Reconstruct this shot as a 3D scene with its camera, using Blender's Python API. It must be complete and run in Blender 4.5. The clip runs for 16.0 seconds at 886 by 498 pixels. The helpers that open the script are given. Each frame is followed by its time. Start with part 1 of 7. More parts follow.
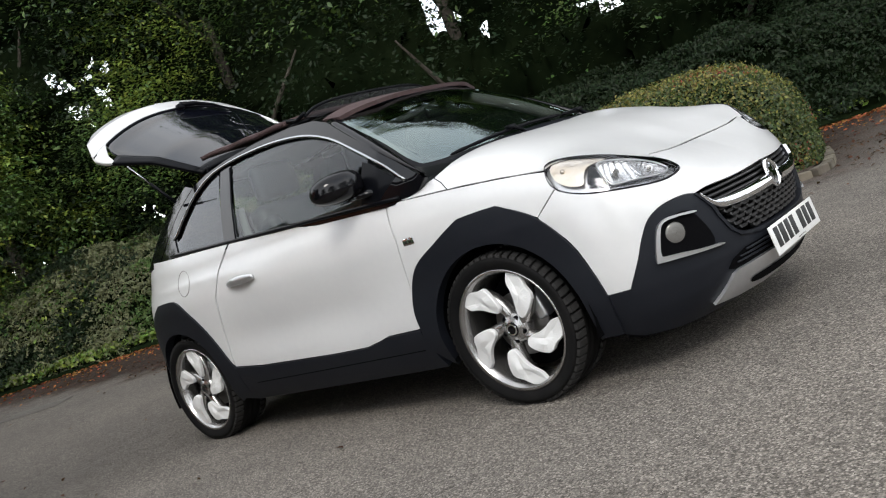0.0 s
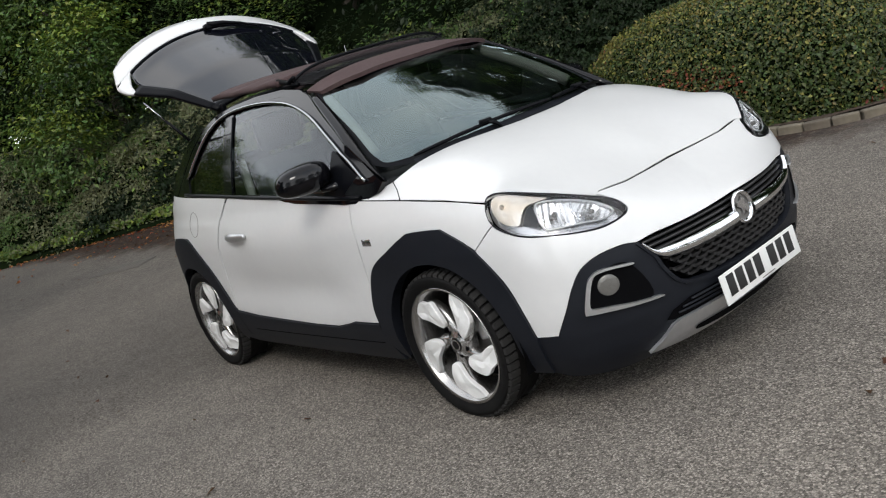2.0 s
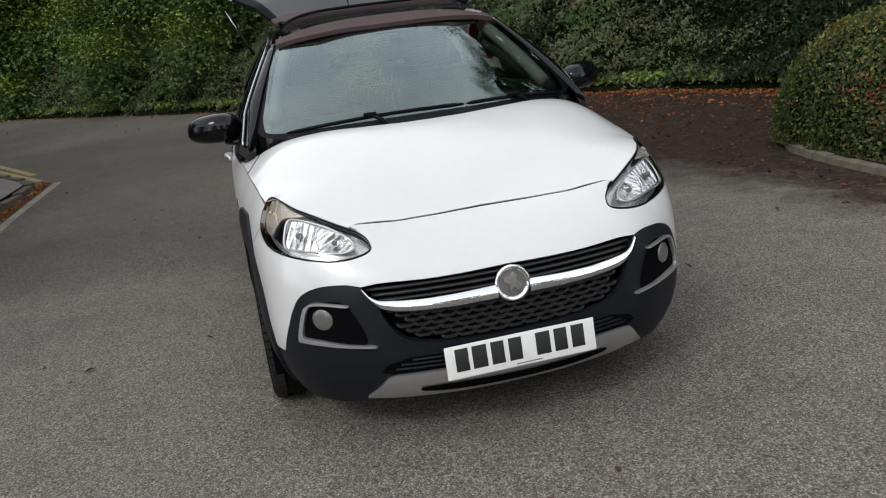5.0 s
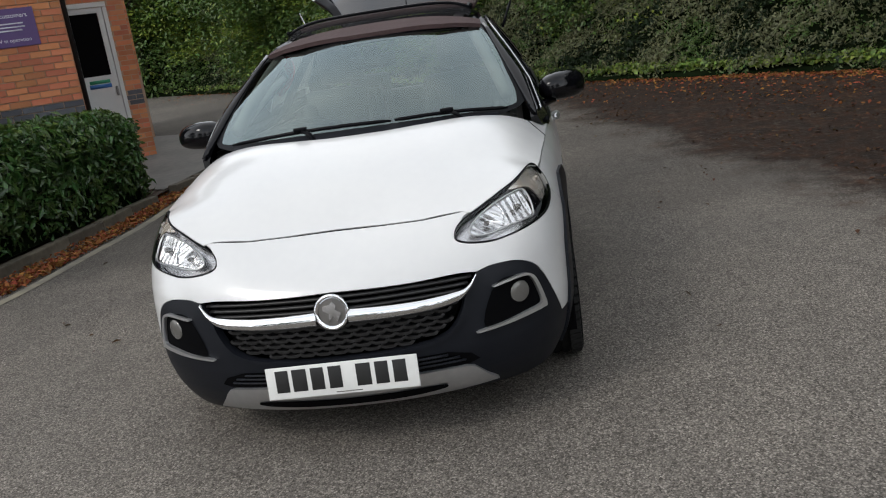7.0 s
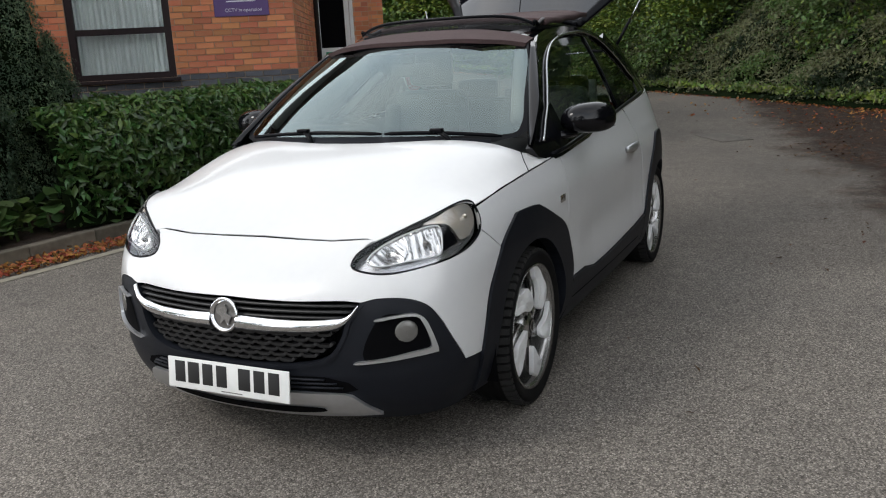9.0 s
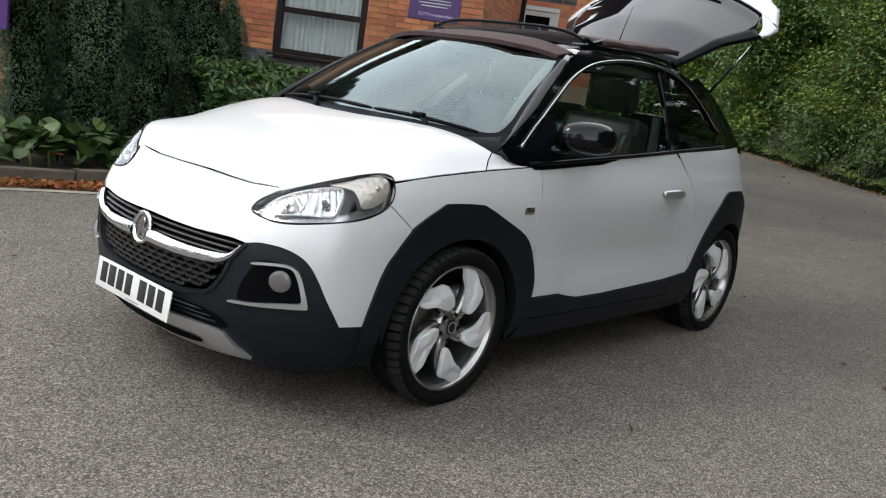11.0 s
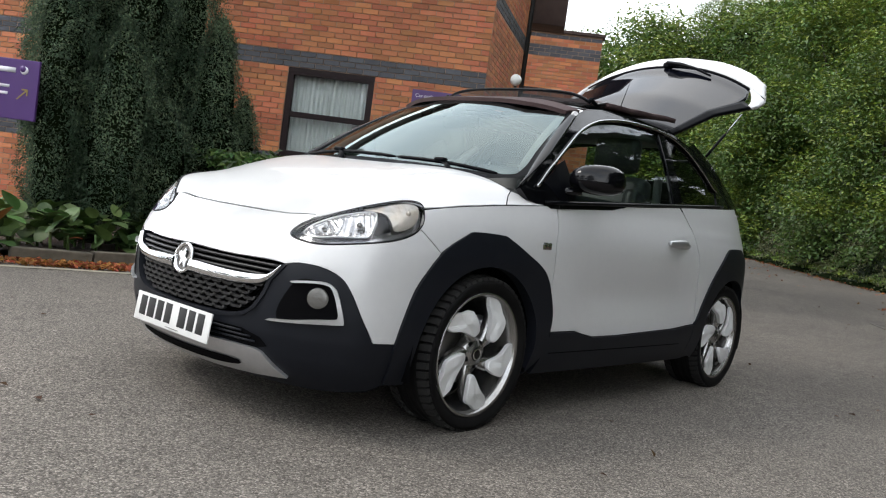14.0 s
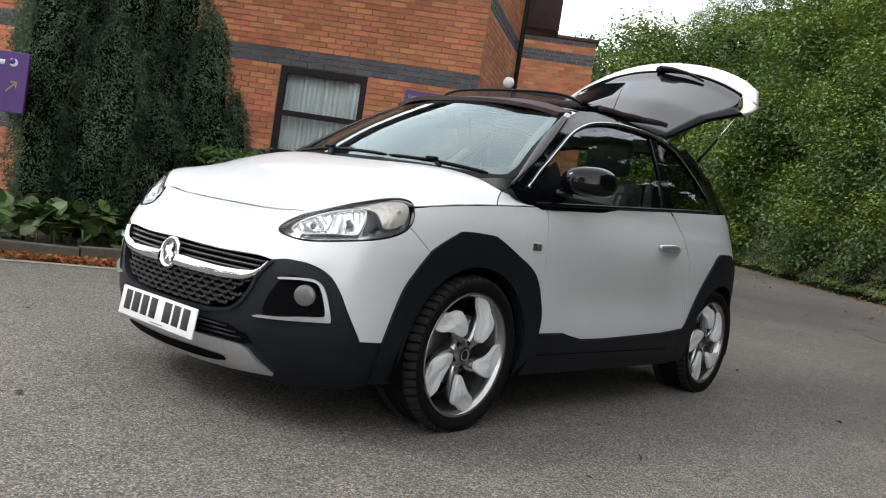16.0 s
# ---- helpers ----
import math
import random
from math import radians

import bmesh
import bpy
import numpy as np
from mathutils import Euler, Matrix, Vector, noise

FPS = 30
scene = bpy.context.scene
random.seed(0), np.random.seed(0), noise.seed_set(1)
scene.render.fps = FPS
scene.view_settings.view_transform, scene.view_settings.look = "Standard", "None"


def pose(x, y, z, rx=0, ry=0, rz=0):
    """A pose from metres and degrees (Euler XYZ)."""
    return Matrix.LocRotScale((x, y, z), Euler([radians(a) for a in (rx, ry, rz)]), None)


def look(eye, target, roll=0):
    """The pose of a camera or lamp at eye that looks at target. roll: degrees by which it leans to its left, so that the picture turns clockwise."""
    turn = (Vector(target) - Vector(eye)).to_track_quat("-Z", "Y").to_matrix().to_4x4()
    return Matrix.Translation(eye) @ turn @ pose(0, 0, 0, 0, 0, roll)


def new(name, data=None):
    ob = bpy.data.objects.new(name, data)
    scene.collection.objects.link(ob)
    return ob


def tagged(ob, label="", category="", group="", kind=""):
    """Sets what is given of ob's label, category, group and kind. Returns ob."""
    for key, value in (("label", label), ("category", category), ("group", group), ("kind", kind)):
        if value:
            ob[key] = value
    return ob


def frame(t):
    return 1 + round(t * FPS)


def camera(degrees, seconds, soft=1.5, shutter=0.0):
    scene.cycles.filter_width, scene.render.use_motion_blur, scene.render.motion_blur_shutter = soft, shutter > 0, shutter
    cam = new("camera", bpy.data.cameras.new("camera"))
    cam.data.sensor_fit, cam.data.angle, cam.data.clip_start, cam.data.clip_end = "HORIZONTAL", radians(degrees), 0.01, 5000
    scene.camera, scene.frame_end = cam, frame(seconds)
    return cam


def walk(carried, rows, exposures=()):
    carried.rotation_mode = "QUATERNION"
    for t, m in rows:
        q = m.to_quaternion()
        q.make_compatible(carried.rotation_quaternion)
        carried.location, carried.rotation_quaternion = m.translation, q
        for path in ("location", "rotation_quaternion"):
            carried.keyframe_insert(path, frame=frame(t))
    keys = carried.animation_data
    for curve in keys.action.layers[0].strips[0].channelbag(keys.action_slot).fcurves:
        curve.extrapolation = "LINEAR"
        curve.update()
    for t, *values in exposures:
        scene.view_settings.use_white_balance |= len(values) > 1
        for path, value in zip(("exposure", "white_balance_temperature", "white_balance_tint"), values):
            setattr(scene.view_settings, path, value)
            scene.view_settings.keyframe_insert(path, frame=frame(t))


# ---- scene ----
cam = camera(56.0, 16.0, soft=1.15)
PATH = [
    (0.0, 3.1877, -3.2609, 0.8829, 86.289, 19.776, 41.054),
    (0.5, 3.142, -3.1115, 1.0253, 83.449, 17.962, 41.175),
    (1.0, 3.2505, -2.9816, 1.2136, 75.591, 18.567, 41.004),
    (1.5, 3.5047, -2.8874, 1.3337, 75.233, 18.793, 41.521),
    (2.0, 3.6844, -2.5782, 1.3525, 77.207, 17.603, 49.846),
    (2.5, 3.9119, -2.3075, 1.3416, 77.296, 15.7, 52.596),
    (3.0, 4.1133, -2.0634, 1.3795, 75.019, 13.689, 54.542),
    (3.5, 4.1607, -1.7002, 1.3751, 75.518, 13.113, 61.428),
    (4.0, 4.2688, -1.4324, 1.3442, 75.629, 10.819, 64.522),
    (4.2, 4.3447, -1.3235, 1.3462, 75.267, 9.104, 65.731),
    (6.3, 4.5128, 0.2769, 1.3497, 76.192, 9.733, 92.413),
    (6.5, 4.5063, 0.4055, 1.3468, 75.965, 9.646, 93.183),
    (7.0, 4.5335, 0.7244, 1.3488, 75.77, 8.37, 95.205),
    (7.5, 4.4681, 0.9883, 1.3542, 76.648, 5.623, 99.96),
    (8.0, 4.3218, 1.326, 1.3502, 76.693, 6.993, 107.746),
    (8.5, 4.2483, 1.6209, 1.3373, 76.481, 6.58, 111.272),
    (8.7, 4.1957, 1.7118, 1.3581, 76.615, 5.138, 112.312),
    (10.8, 3.5097, 2.6714, 1.2386, 77.456, -9.8, 131.968),
    (11.0, 3.5008, 2.7065, 1.1961, 78.674, -8.407, 132.085),
    (11.5, 3.5753, 2.7391, 0.9932, 85.296, -8.138, 133.134),
    (12.0, 3.6301, 2.7742, 0.886, 86.121, -8.122, 132.48),
    (12.5, 3.6633, 2.8053, 0.8876, 86.489, -6.711, 131.501),
    (13.0, 3.6766, 2.8188, 0.8794, 86.656, -6.676, 130.336),
    (13.5, 3.6919, 2.8105, 0.8755, 86.745, -6.903, 131.489),
    (14.0, 3.7126, 2.7914, 0.8657, 86.951, -7.749, 131.485),
    (14.5, 3.6995, 2.7806, 0.8572, 87.036, -8.824, 131.388),
    (15.0, 3.6924, 2.7772, 0.8516, 86.962, -8.998, 131.77),
    (15.5, 3.6873, 2.7783, 0.85, 87.004, -8.912, 131.339),
    (16.0, 3.6927, 2.7804, 0.8518, 87.224, -8.795, 130.852),
]
EXPO = [(0.0, .50), (1.0, .43), (2.5, .26), (4.0, .13), (6.5, .0), (7.0, .0), (8.7, .17), (11.0, .54), (13.0, .60), (16.0, .63)]
walk(cam, [(r[0], pose(*r[1:])) for r in PATH], exposures=EXPO)

# ---- world, sun, exposure ----
world = bpy.data.worlds.new("overcast_sky")
scene.world = world
world.use_nodes = True
wn = world.node_tree
wn.nodes.clear()
w_out = wn.nodes.new("ShaderNodeOutputWorld")
w_sky = wn.nodes.new("ShaderNodeTexSky")
w_sky.sky_type, w_sky.sun_disc = 'NISHITA', False
SUN_EL, SUN_AZ = 43.0, -45.0          # degrees above the horizon; compass in the plan, from +x towards +y
w_sky.sun_elevation, w_sky.sun_rotation = radians(SUN_EL), radians(90 - SUN_AZ)
w_bg = wn.nodes.new("ShaderNodeBackground")
w_bg.inputs["Strength"].default_value = 0.15
w_cl = wn.nodes.new("ShaderNodeBackground")
w_cl.inputs["Strength"].default_value = 2.1
w_tc = wn.nodes.new("ShaderNodeTexCoord")
w_nz = wn.nodes.new("ShaderNodeTexNoise")
w_nz.inputs["Scale"].default_value = 2.2
w_nz.inputs["Detail"].default_value = 5.0
w_cr = wn.nodes.new("ShaderNodeValToRGB")
w_cr.color_ramp.elements[0].position, w_cr.color_ramp.elements[0].color = 0.32, (0.62, 0.68, 0.76, 1)
w_cr.color_ramp.elements[1].position, w_cr.color_ramp.elements[1].color = 0.66, (1.0, 1.0, 1.0, 1)
w_mix = wn.nodes.new("ShaderNodeMixShader")
w_mix.inputs[0].default_value = 0.85
wn.links.new(w_tc.outputs["Generated"], w_nz.inputs["Vector"])
wn.links.new(w_nz.outputs["Fac"], w_cr.inputs["Fac"])
# the cloud is thinner and brighter towards the horizon
w_sep = wn.nodes.new("ShaderNodeSeparateXYZ")
w_hz = wn.nodes.new("ShaderNodeMapRange")
w_hz.inputs["To Min"].default_value, w_hz.inputs["To Max"].default_value = 1.40, 0.64
w_mul = wn.nodes.new("ShaderNodeVectorMath")
w_mul.operation = 'SCALE'
wn.links.new(w_tc.outputs["Generated"], w_sep.inputs[0])
wn.links.new(w_sep.outputs["Z"], w_hz.inputs["Value"])
wn.links.new(w_cr.outputs["Color"], w_mul.inputs[0])
wn.links.new(w_hz.outputs[0], w_mul.inputs["Scale"])
wn.links.new(w_mul.outputs[0], w_cl.inputs["Color"])
wn.links.new(w_sky.outputs["Color"], w_bg.inputs["Color"])
wn.links.new(w_bg.outputs[0], w_mix.inputs[1])
wn.links.new(w_cl.outputs[0], w_mix.inputs[2])
wn.links.new(w_mix.outputs[0], w_out.inputs["Surface"])

sun = new("sun", bpy.data.lights.new("sun", 'SUN'))
sun.data.energy, sun.data.angle, sun.data.color = 1.1, radians(16), (1.0, 0.96, 0.9)
s_dir = Vector((math.cos(radians(SUN_EL)) * math.cos(radians(SUN_AZ)), math.cos(radians(SUN_EL)) * math.sin(radians(SUN_AZ)), math.sin(radians(SUN_EL))))
sun.matrix_world = look(s_dir * 40, (0, 0, 0))

# ---- materials ----
def mat(name, color, rough=0.5, metal=0.0, **kw):
    """A principled material; var: second colour and noise scale, bump: (scale, strength), obj: brightness spread per object."""
    m = bpy.data.materials.new(name)
    m.use_nodes = True
    nt = m.node_tree
    b = nt.nodes["Principled BSDF"]
    b.inputs["Base Color"].default_value = (*color, 1)
    b.inputs["Roughness"].default_value, b.inputs["Metallic"].default_value = rough, metal
    for key in ("Coat Weight", "Coat Roughness", "Specular IOR Level", "Transmission Weight", "IOR", "Alpha", "Subsurface Weight"):
        if key in kw:
            b.inputs[key].default_value = kw[key]
    tc = nt.nodes.new("ShaderNodeTexCoord")
    space = tc.outputs[kw.get("space", "Object")]
    col = None
    if "var" in kw:
        c2, scale = kw["var"]
        nz = nt.nodes.new("ShaderNodeTexNoise")
        nz.inputs["Scale"].default_value, nz.inputs["Detail"].default_value = scale, 6
        nt.links.new(space, nz.inputs["Vector"])
        nz2 = nt.nodes.new("ShaderNodeTexNoise")
        nz2.inputs["Scale"].default_value, nz2.inputs["Detail"].default_value = scale * 0.13, 3
        nt.links.new(space, nz2.inputs["Vector"])
        ad = nt.nodes.new("ShaderNodeMath")
        ad.operation = 'MULTIPLY_ADD'
        ad.inputs[1].default_value, ad.inputs[2].default_value = 0.5, 0.0
        nt.links.new(nz.outputs["Fac"], ad.inputs[0])
        ad2 = nt.nodes.new("ShaderNodeMath")
        ad2.operation = 'MULTIPLY_ADD'
        ad2.inputs[1].default_value = 0.5
        nt.links.new(nz2.outputs["Fac"], ad2.inputs[0])
        nt.links.new(ad.outputs[0], ad2.inputs[2])
        cr = nt.nodes.new("ShaderNodeValToRGB")
        cr.color_ramp.elements[0].position, cr.color_ramp.elements[0].color = 0.36, (*color, 1)
        cr.color_ramp.elements[1].position, cr.color_ramp.elements[1].color = 0.64, (*c2, 1)
        nt.links.new(ad2.outputs[0], cr.inputs["Fac"])
        col = cr.outputs["Color"]
    if "obj" in kw or "isl" in kw:
        src = nt.nodes.new("ShaderNodeObjectInfo").outputs["Random"] if "obj" in kw else nt.nodes.new("ShaderNodeNewGeometry").outputs["Random Per Island"]
        lo, hi, hue = kw.get("obj") or kw["isl"]
        hs = nt.nodes.new("ShaderNodeHueSaturation")
        mr = nt.nodes.new("ShaderNodeMapRange")
        mr.inputs["To Min"].default_value, mr.inputs["To Max"].default_value = lo, hi
        nt.links.new(src, mr.inputs["Value"])
        nt.links.new(mr.outputs[0], hs.inputs["Value"])
        ws = nt.nodes.new("ShaderNodeTexWhiteNoise")
        ws.noise_dimensions = '1D'
        nt.links.new(src, ws.inputs["W"])
        mh = nt.nodes.new("ShaderNodeMapRange")
        mh.inputs["To Min"].default_value, mh.inputs["To Max"].default_value = 0.5 - hue, 0.5 + hue
        nt.links.new(ws.outputs["Value"], mh.inputs["Value"])
        nt.links.new(mh.outputs[0], hs.inputs["Hue"])
        if col is None:
            hs.inputs["Color"].default_value = (*color, 1)
        else:
            nt.links.new(col, hs.inputs["Color"])
        col = hs.outputs["Color"]
    if col is not None:
        nt.links.new(col, b.inputs["Base Color"])
    if "bump" in kw:
        scale, strength, dist = kw["bump"]
        bz = nt.nodes.new("ShaderNodeTexNoise")
        bz.inputs["Scale"].default_value, bz.inputs["Detail"].default_value = scale, 4
        nt.links.new(space, bz.inputs["Vector"])
        bp = nt.nodes.new("ShaderNodeBump")
        bp.inputs["Strength"].default_value, bp.inputs["Distance"].default_value = strength, dist
        nt.links.new(bz.outputs["Fac"], bp.inputs["Height"])
        nt.links.new(bp.outputs["Normal"], b.inputs["Normal"])
    return m


def leaf_mat(name, color, spread, hue, rough=0.5, gloss=0.35):
    """Leaves: colour varied leaf by leaf, a little light let through."""
    m = mat(name, color, rough, isl=(1 - spread, 1 + spread, hue), **{"Specular IOR Level": gloss})
    nt = m.node_tree
    b, out = nt.nodes["Principled BSDF"], nt.nodes["Material Output"]
    tr = nt.nodes.new("ShaderNodeBsdfTranslucent")
    src = b.inputs["Base Color"].links[0].from_socket
    nt.links.new(src, tr.inputs["Color"])
    mx = nt.nodes.new("ShaderNodeMixShader")
    mx.inputs[0].default_value = 0.3
    nt.links.new(b.outputs[0], mx.inputs[1])
    nt.links.new(tr.outputs[0], mx.inputs[2])
    nt.links.new(mx.outputs[0], out.inputs["Surface"])
    return m


PAINT = mat("white_paint", (0.575, 0.575, 0.575), 0.34, 0.0, var=((0.595, 0.595, 0.59), 30), **{"Coat Weight": 0.7, "Coat Roughness": 0.10})
PLASTIC = mat("black_plastic", (0.0062, 0.0074, 0.0110), 0.46, var=((0.0095, 0.0108, 0.0145), 9), bump=(900, 0.12, 0.001), **{"Specular IOR Level": 0.20})
GRILLE = mat("grille_plastic", (0.010, 0.010, 0.0105), 0.40, var=((0.015, 0.015, 0.0155), 30), **{"Specular IOR Level": 0.42})
TREAD = mat("tread_rubber", (0.018, 0.0178, 0.0175), 0.8, var=((0.028, 0.027, 0.026), 14), bump=(300, 0.2, 0.001), **{"Specular IOR Level": 0.12})
GLOSS = mat("gloss_black", (0.003, 0.003, 0.004), 0.05, **{"IOR": 1.36})
REARGLASS = mat("rear_window_glass", (0.003, 0.0035, 0.006), 0.03, **{"Specular IOR Level": 0.5, "IOR": 1.85})
FRIT = mat("black_enamel", (0.003, 0.0033, 0.0045), 0.3, **{"Specular IOR Level": 0.08})
# near-black; laid flat on a panel it paints the shade of a recess
DARK = mat("shadow_plastic", (0.002, 0.002, 0.0025), 0.8, **{"Specular IOR Level": 0.05})
CHROME = mat("chrome", (0.82, 0.83, 0.85), 0.07, 1.0)
SATIN = mat("satin_silver", (0.55, 0.56, 0.57), 0.32, 0.85, var=((0.62, 0.62, 0.63), 40))
RIM = mat("rim_titanium", (0.36, 0.355, 0.35), 0.27, 0.9, var=((0.43, 0.42, 0.41), 14))
RIMWHITE = mat("rim_white_insert", (0.66, 0.66, 0.66), 0.35, var=((0.70, 0.70, 0.69), 25), **{"Coat Weight": 0.2})
RUBBER = mat("tyre_rubber", (0.0036, 0.0036, 0.0039), 0.8, var=((0.0084, 0.0081, 0.0078), 12), bump=(300, 0.2, 0.001), **{"Specular IOR Level": 0.12})
STEEL = mat("brake_steel", (0.2, 0.19, 0.18), 0.4, 0.9)
CANVAS = mat("brown_canvas", (0.042, 0.021, 0.021), 0.85, var=((0.056, 0.032, 0.031), 60), bump=(700, 0.3, 0.001))
NET = mat("deflector_net", (0.006, 0.006, 0.007), 0.85, **{"Specular IOR Level": 0.2, "Alpha": 0.62})
SEAT = mat("seat_leather", (0.022, 0.024, 0.026), 0.45, var=((0.04, 0.042, 0.045), 14))
TRIM = mat("dash_plastic", (0.03, 0.034, 0.037), 0.6)
PALE = mat("pale_trim", (0.35, 0.36, 0.35), 0.7)
PLATE = mat("plate_white", (0.72, 0.72, 0.70), 0.35, var=((0.66, 0.66, 0.64), 25))
INK = mat("plate_black", (0.012, 0.012, 0.012), 0.5)
AMBER = mat("amber_lens", (0.66, 0.645, 0.615), 0.22, 0.7, var=((0.68, 0.58, 0.45), 22), bump=(45, 0.6, 0.006))
REFLECT = mat("lamp_reflector", (0.72, 0.72, 0.72), 0.24, 0.95)
DARKCHROME = mat("dark_chrome", (0.38, 0.39, 0.40), 0.16, 1.0)
BULB = mat("lamp_bulb_glass", (0.17, 0.165, 0.155), 0.2, 0.4, bump=(90, 0.4, 0.004))


def glass_mat(name, tint, clear, rough=0.0, ior=1.6, shine=(0.95, 0.97, 1.0)):
    m = bpy.data.materials.new(name)
    m.use_nodes = True
    nt = m.node_tree
    nt.nodes.clear()
    out = nt.nodes.new("ShaderNodeOutputMaterial")
    tr = nt.nodes.new("ShaderNodeBsdfTransparent")
    tr.inputs["Color"].default_value = (*[clear * c for c in tint], 1)
    gl = nt.nodes.new("ShaderNodeBsdfGlossy")
    gl.inputs["Roughness"].default_value = rough
    gl.inputs["Color"].default_value = (*shine, 1)
    fr = nt.nodes.new("ShaderNodeFresnel")
    fr.inputs["IOR"].default_value = ior
    mx = nt.nodes.new("ShaderNodeMixShader")
    nt.links.new(fr.outputs[0], mx.inputs[0])
    nt.links.new(tr.outputs[0], mx.inputs[1])
    nt.links.new(gl.outputs[0], mx.inputs[2])
    nt.links.new(mx.outputs[0], out.inputs["Surface"])
    return m


SCREEN = glass_mat("windscreen_glass", (0.82, 0.95, 0.90), 0.58, 0.0, 2.42, (0.80, 0.95, 0.96))
TINT = glass_mat("tinted_glass", (0.80, 0.94, 0.89), 0.62, 0.0, 1.40)
PRIVACY = glass_mat("privacy_glass", (0.7, 0.75, 0.75), 0.08, 0.0, 1.5)
LENS = glass_mat("lamp_lens", (1.0, 1.0, 1.0), 0.95, 0.0, 1.4)
PANE = glass_mat("window_pane", (0.9, 0.95, 0.95), 0.9, 0.0, 1.38)

# ---- mesh helpers ----
from mathutils.geometry import delaunay_2d_cdt


def root(name, label, category, group="", kind="", at=(0, 0, 0)):
    ob = new(name)
    ob.location = at
    ob.empty_display_size = 0.1
    return tagged(ob, label, category, group, kind)


def link(name, me, material, parent=None, label=""):
    if material is not None and not me.materials:
        me.materials.append(material)
    ob = new(name, me)
    if parent is not None:
        ob.parent = parent
    if label:
        ob["label"] = label
    return ob


def part(name, bm, material, parent=None, label="", smooth=True):
    """Links a bmesh as one mesh object under its thing or part."""
    me = bpy.data.meshes.new(name)
    bm.to_mesh(me)
    bm.free()
    if smooth:
        me.shade_smooth()
    return link(name, me, material, parent, label)


def raw(name, verts, faces, material, parent=None, label="", normals=None, smooth=True):
    me = bpy.data.meshes.new(name)
    me.from_pydata([tuple(v) for v in verts], [], [tuple(f) for f in faces])
    if smooth:
        me.shade_smooth()
    if normals is not None:
        me.normals_split_custom_set_from_vertices([tuple(n) for n in normals])
    return link(name, me, material, parent, label)


def box(bm, size, at=(0, 0, 0), bevel=0.0, m=None, seg=2):
    """Adds a box, bevelled if asked, to bm."""
    g = bmesh.ops.create_cube(bm, size=1.0)
    vs = g["verts"]
    bmesh.ops.scale(bm, vec=size, verts=vs)
    if bevel > 0:
        es = list({e for v in vs for e in v.link_edges})
        r = bmesh.ops.bevel(bm, geom=es, offset=bevel, segments=seg, affect='EDGES', profile=0.6)
        vs = list({v for f in r["faces"] for v in f.verts} | {v for v in vs if v.is_valid})
    bmesh.ops.transform(bm, matrix=(m or Matrix()) @ Matrix.Translation(at) if m is None else m @ Matrix.Translation(at), verts=vs)
    return vs


def boxed(size, at=(0, 0, 0), bevel=0.0, m=None):
    bm = bmesh.new()
    box(bm, size, at, bevel, m)
    return bm


def inside(poly, p):
    c, n = False, len(poly)
    x, y = p
    for i in range(n):
        x1, y1 = poly[i]
        x2, y2 = poly[i - 1]
        if (y1 > y) != (y2 > y) and x < (x2 - x1) * (y - y1) / (y2 - y1) + x1:
            c = not c
    return c


def resample(poly, h, closed=True):
    out, n = [], len(poly)
    for i in range(n if closed else n - 1):
        a, b = np.array(poly[i], float), np.array(poly[(i + 1) % n], float)
        k = max(1, int(math.ceil(np.linalg.norm(b - a) / h)))
        out += [tuple(a + (b - a) * j / k) for j in range(k)]
    if not closed:
        out.append(tuple(poly[-1]))
    return out


def curve2(pts, n=6, closed=False):
    """A smooth curve through points; a point given twice is a corner."""
    P = [np.array(p, float) for p in pts]
    out, N = [], len(P)
    for i in range(N if closed else N - 1):
        a = P[i - 1] if (closed or i) else 2 * P[0] - P[1]
        b, c = P[i], P[(i + 1) % N]
        d = P[(i + 2) % N] if (closed or i + 2 < N) else 2 * P[-1] - P[-2]
        if np.allclose(b, c):
            continue
        if np.allclose(a, b):
            a = 2 * b - c
        if np.allclose(c, d):
            d = 2 * c - b
        for k in range(n):
            t = k / n
            out.append(tuple(0.5 * (2 * b + (c - a) * t + (2 * a - 5 * b + 4 * c - d) * t * t + (3 * b - a - 3 * c + d) * t ** 3)))
    if not closed:
        out.append(tuple(P[-1]))
    return out


def both(half):
    """A half outline, from the middle outwards and back to the middle, made whole by its mirror."""
    return list(half) + [(-a, b) for a, b in reversed(half) if abs(a) > 1e-6]


def fold(poly):
    return [(-a, b) for a, b in reversed(poly)]


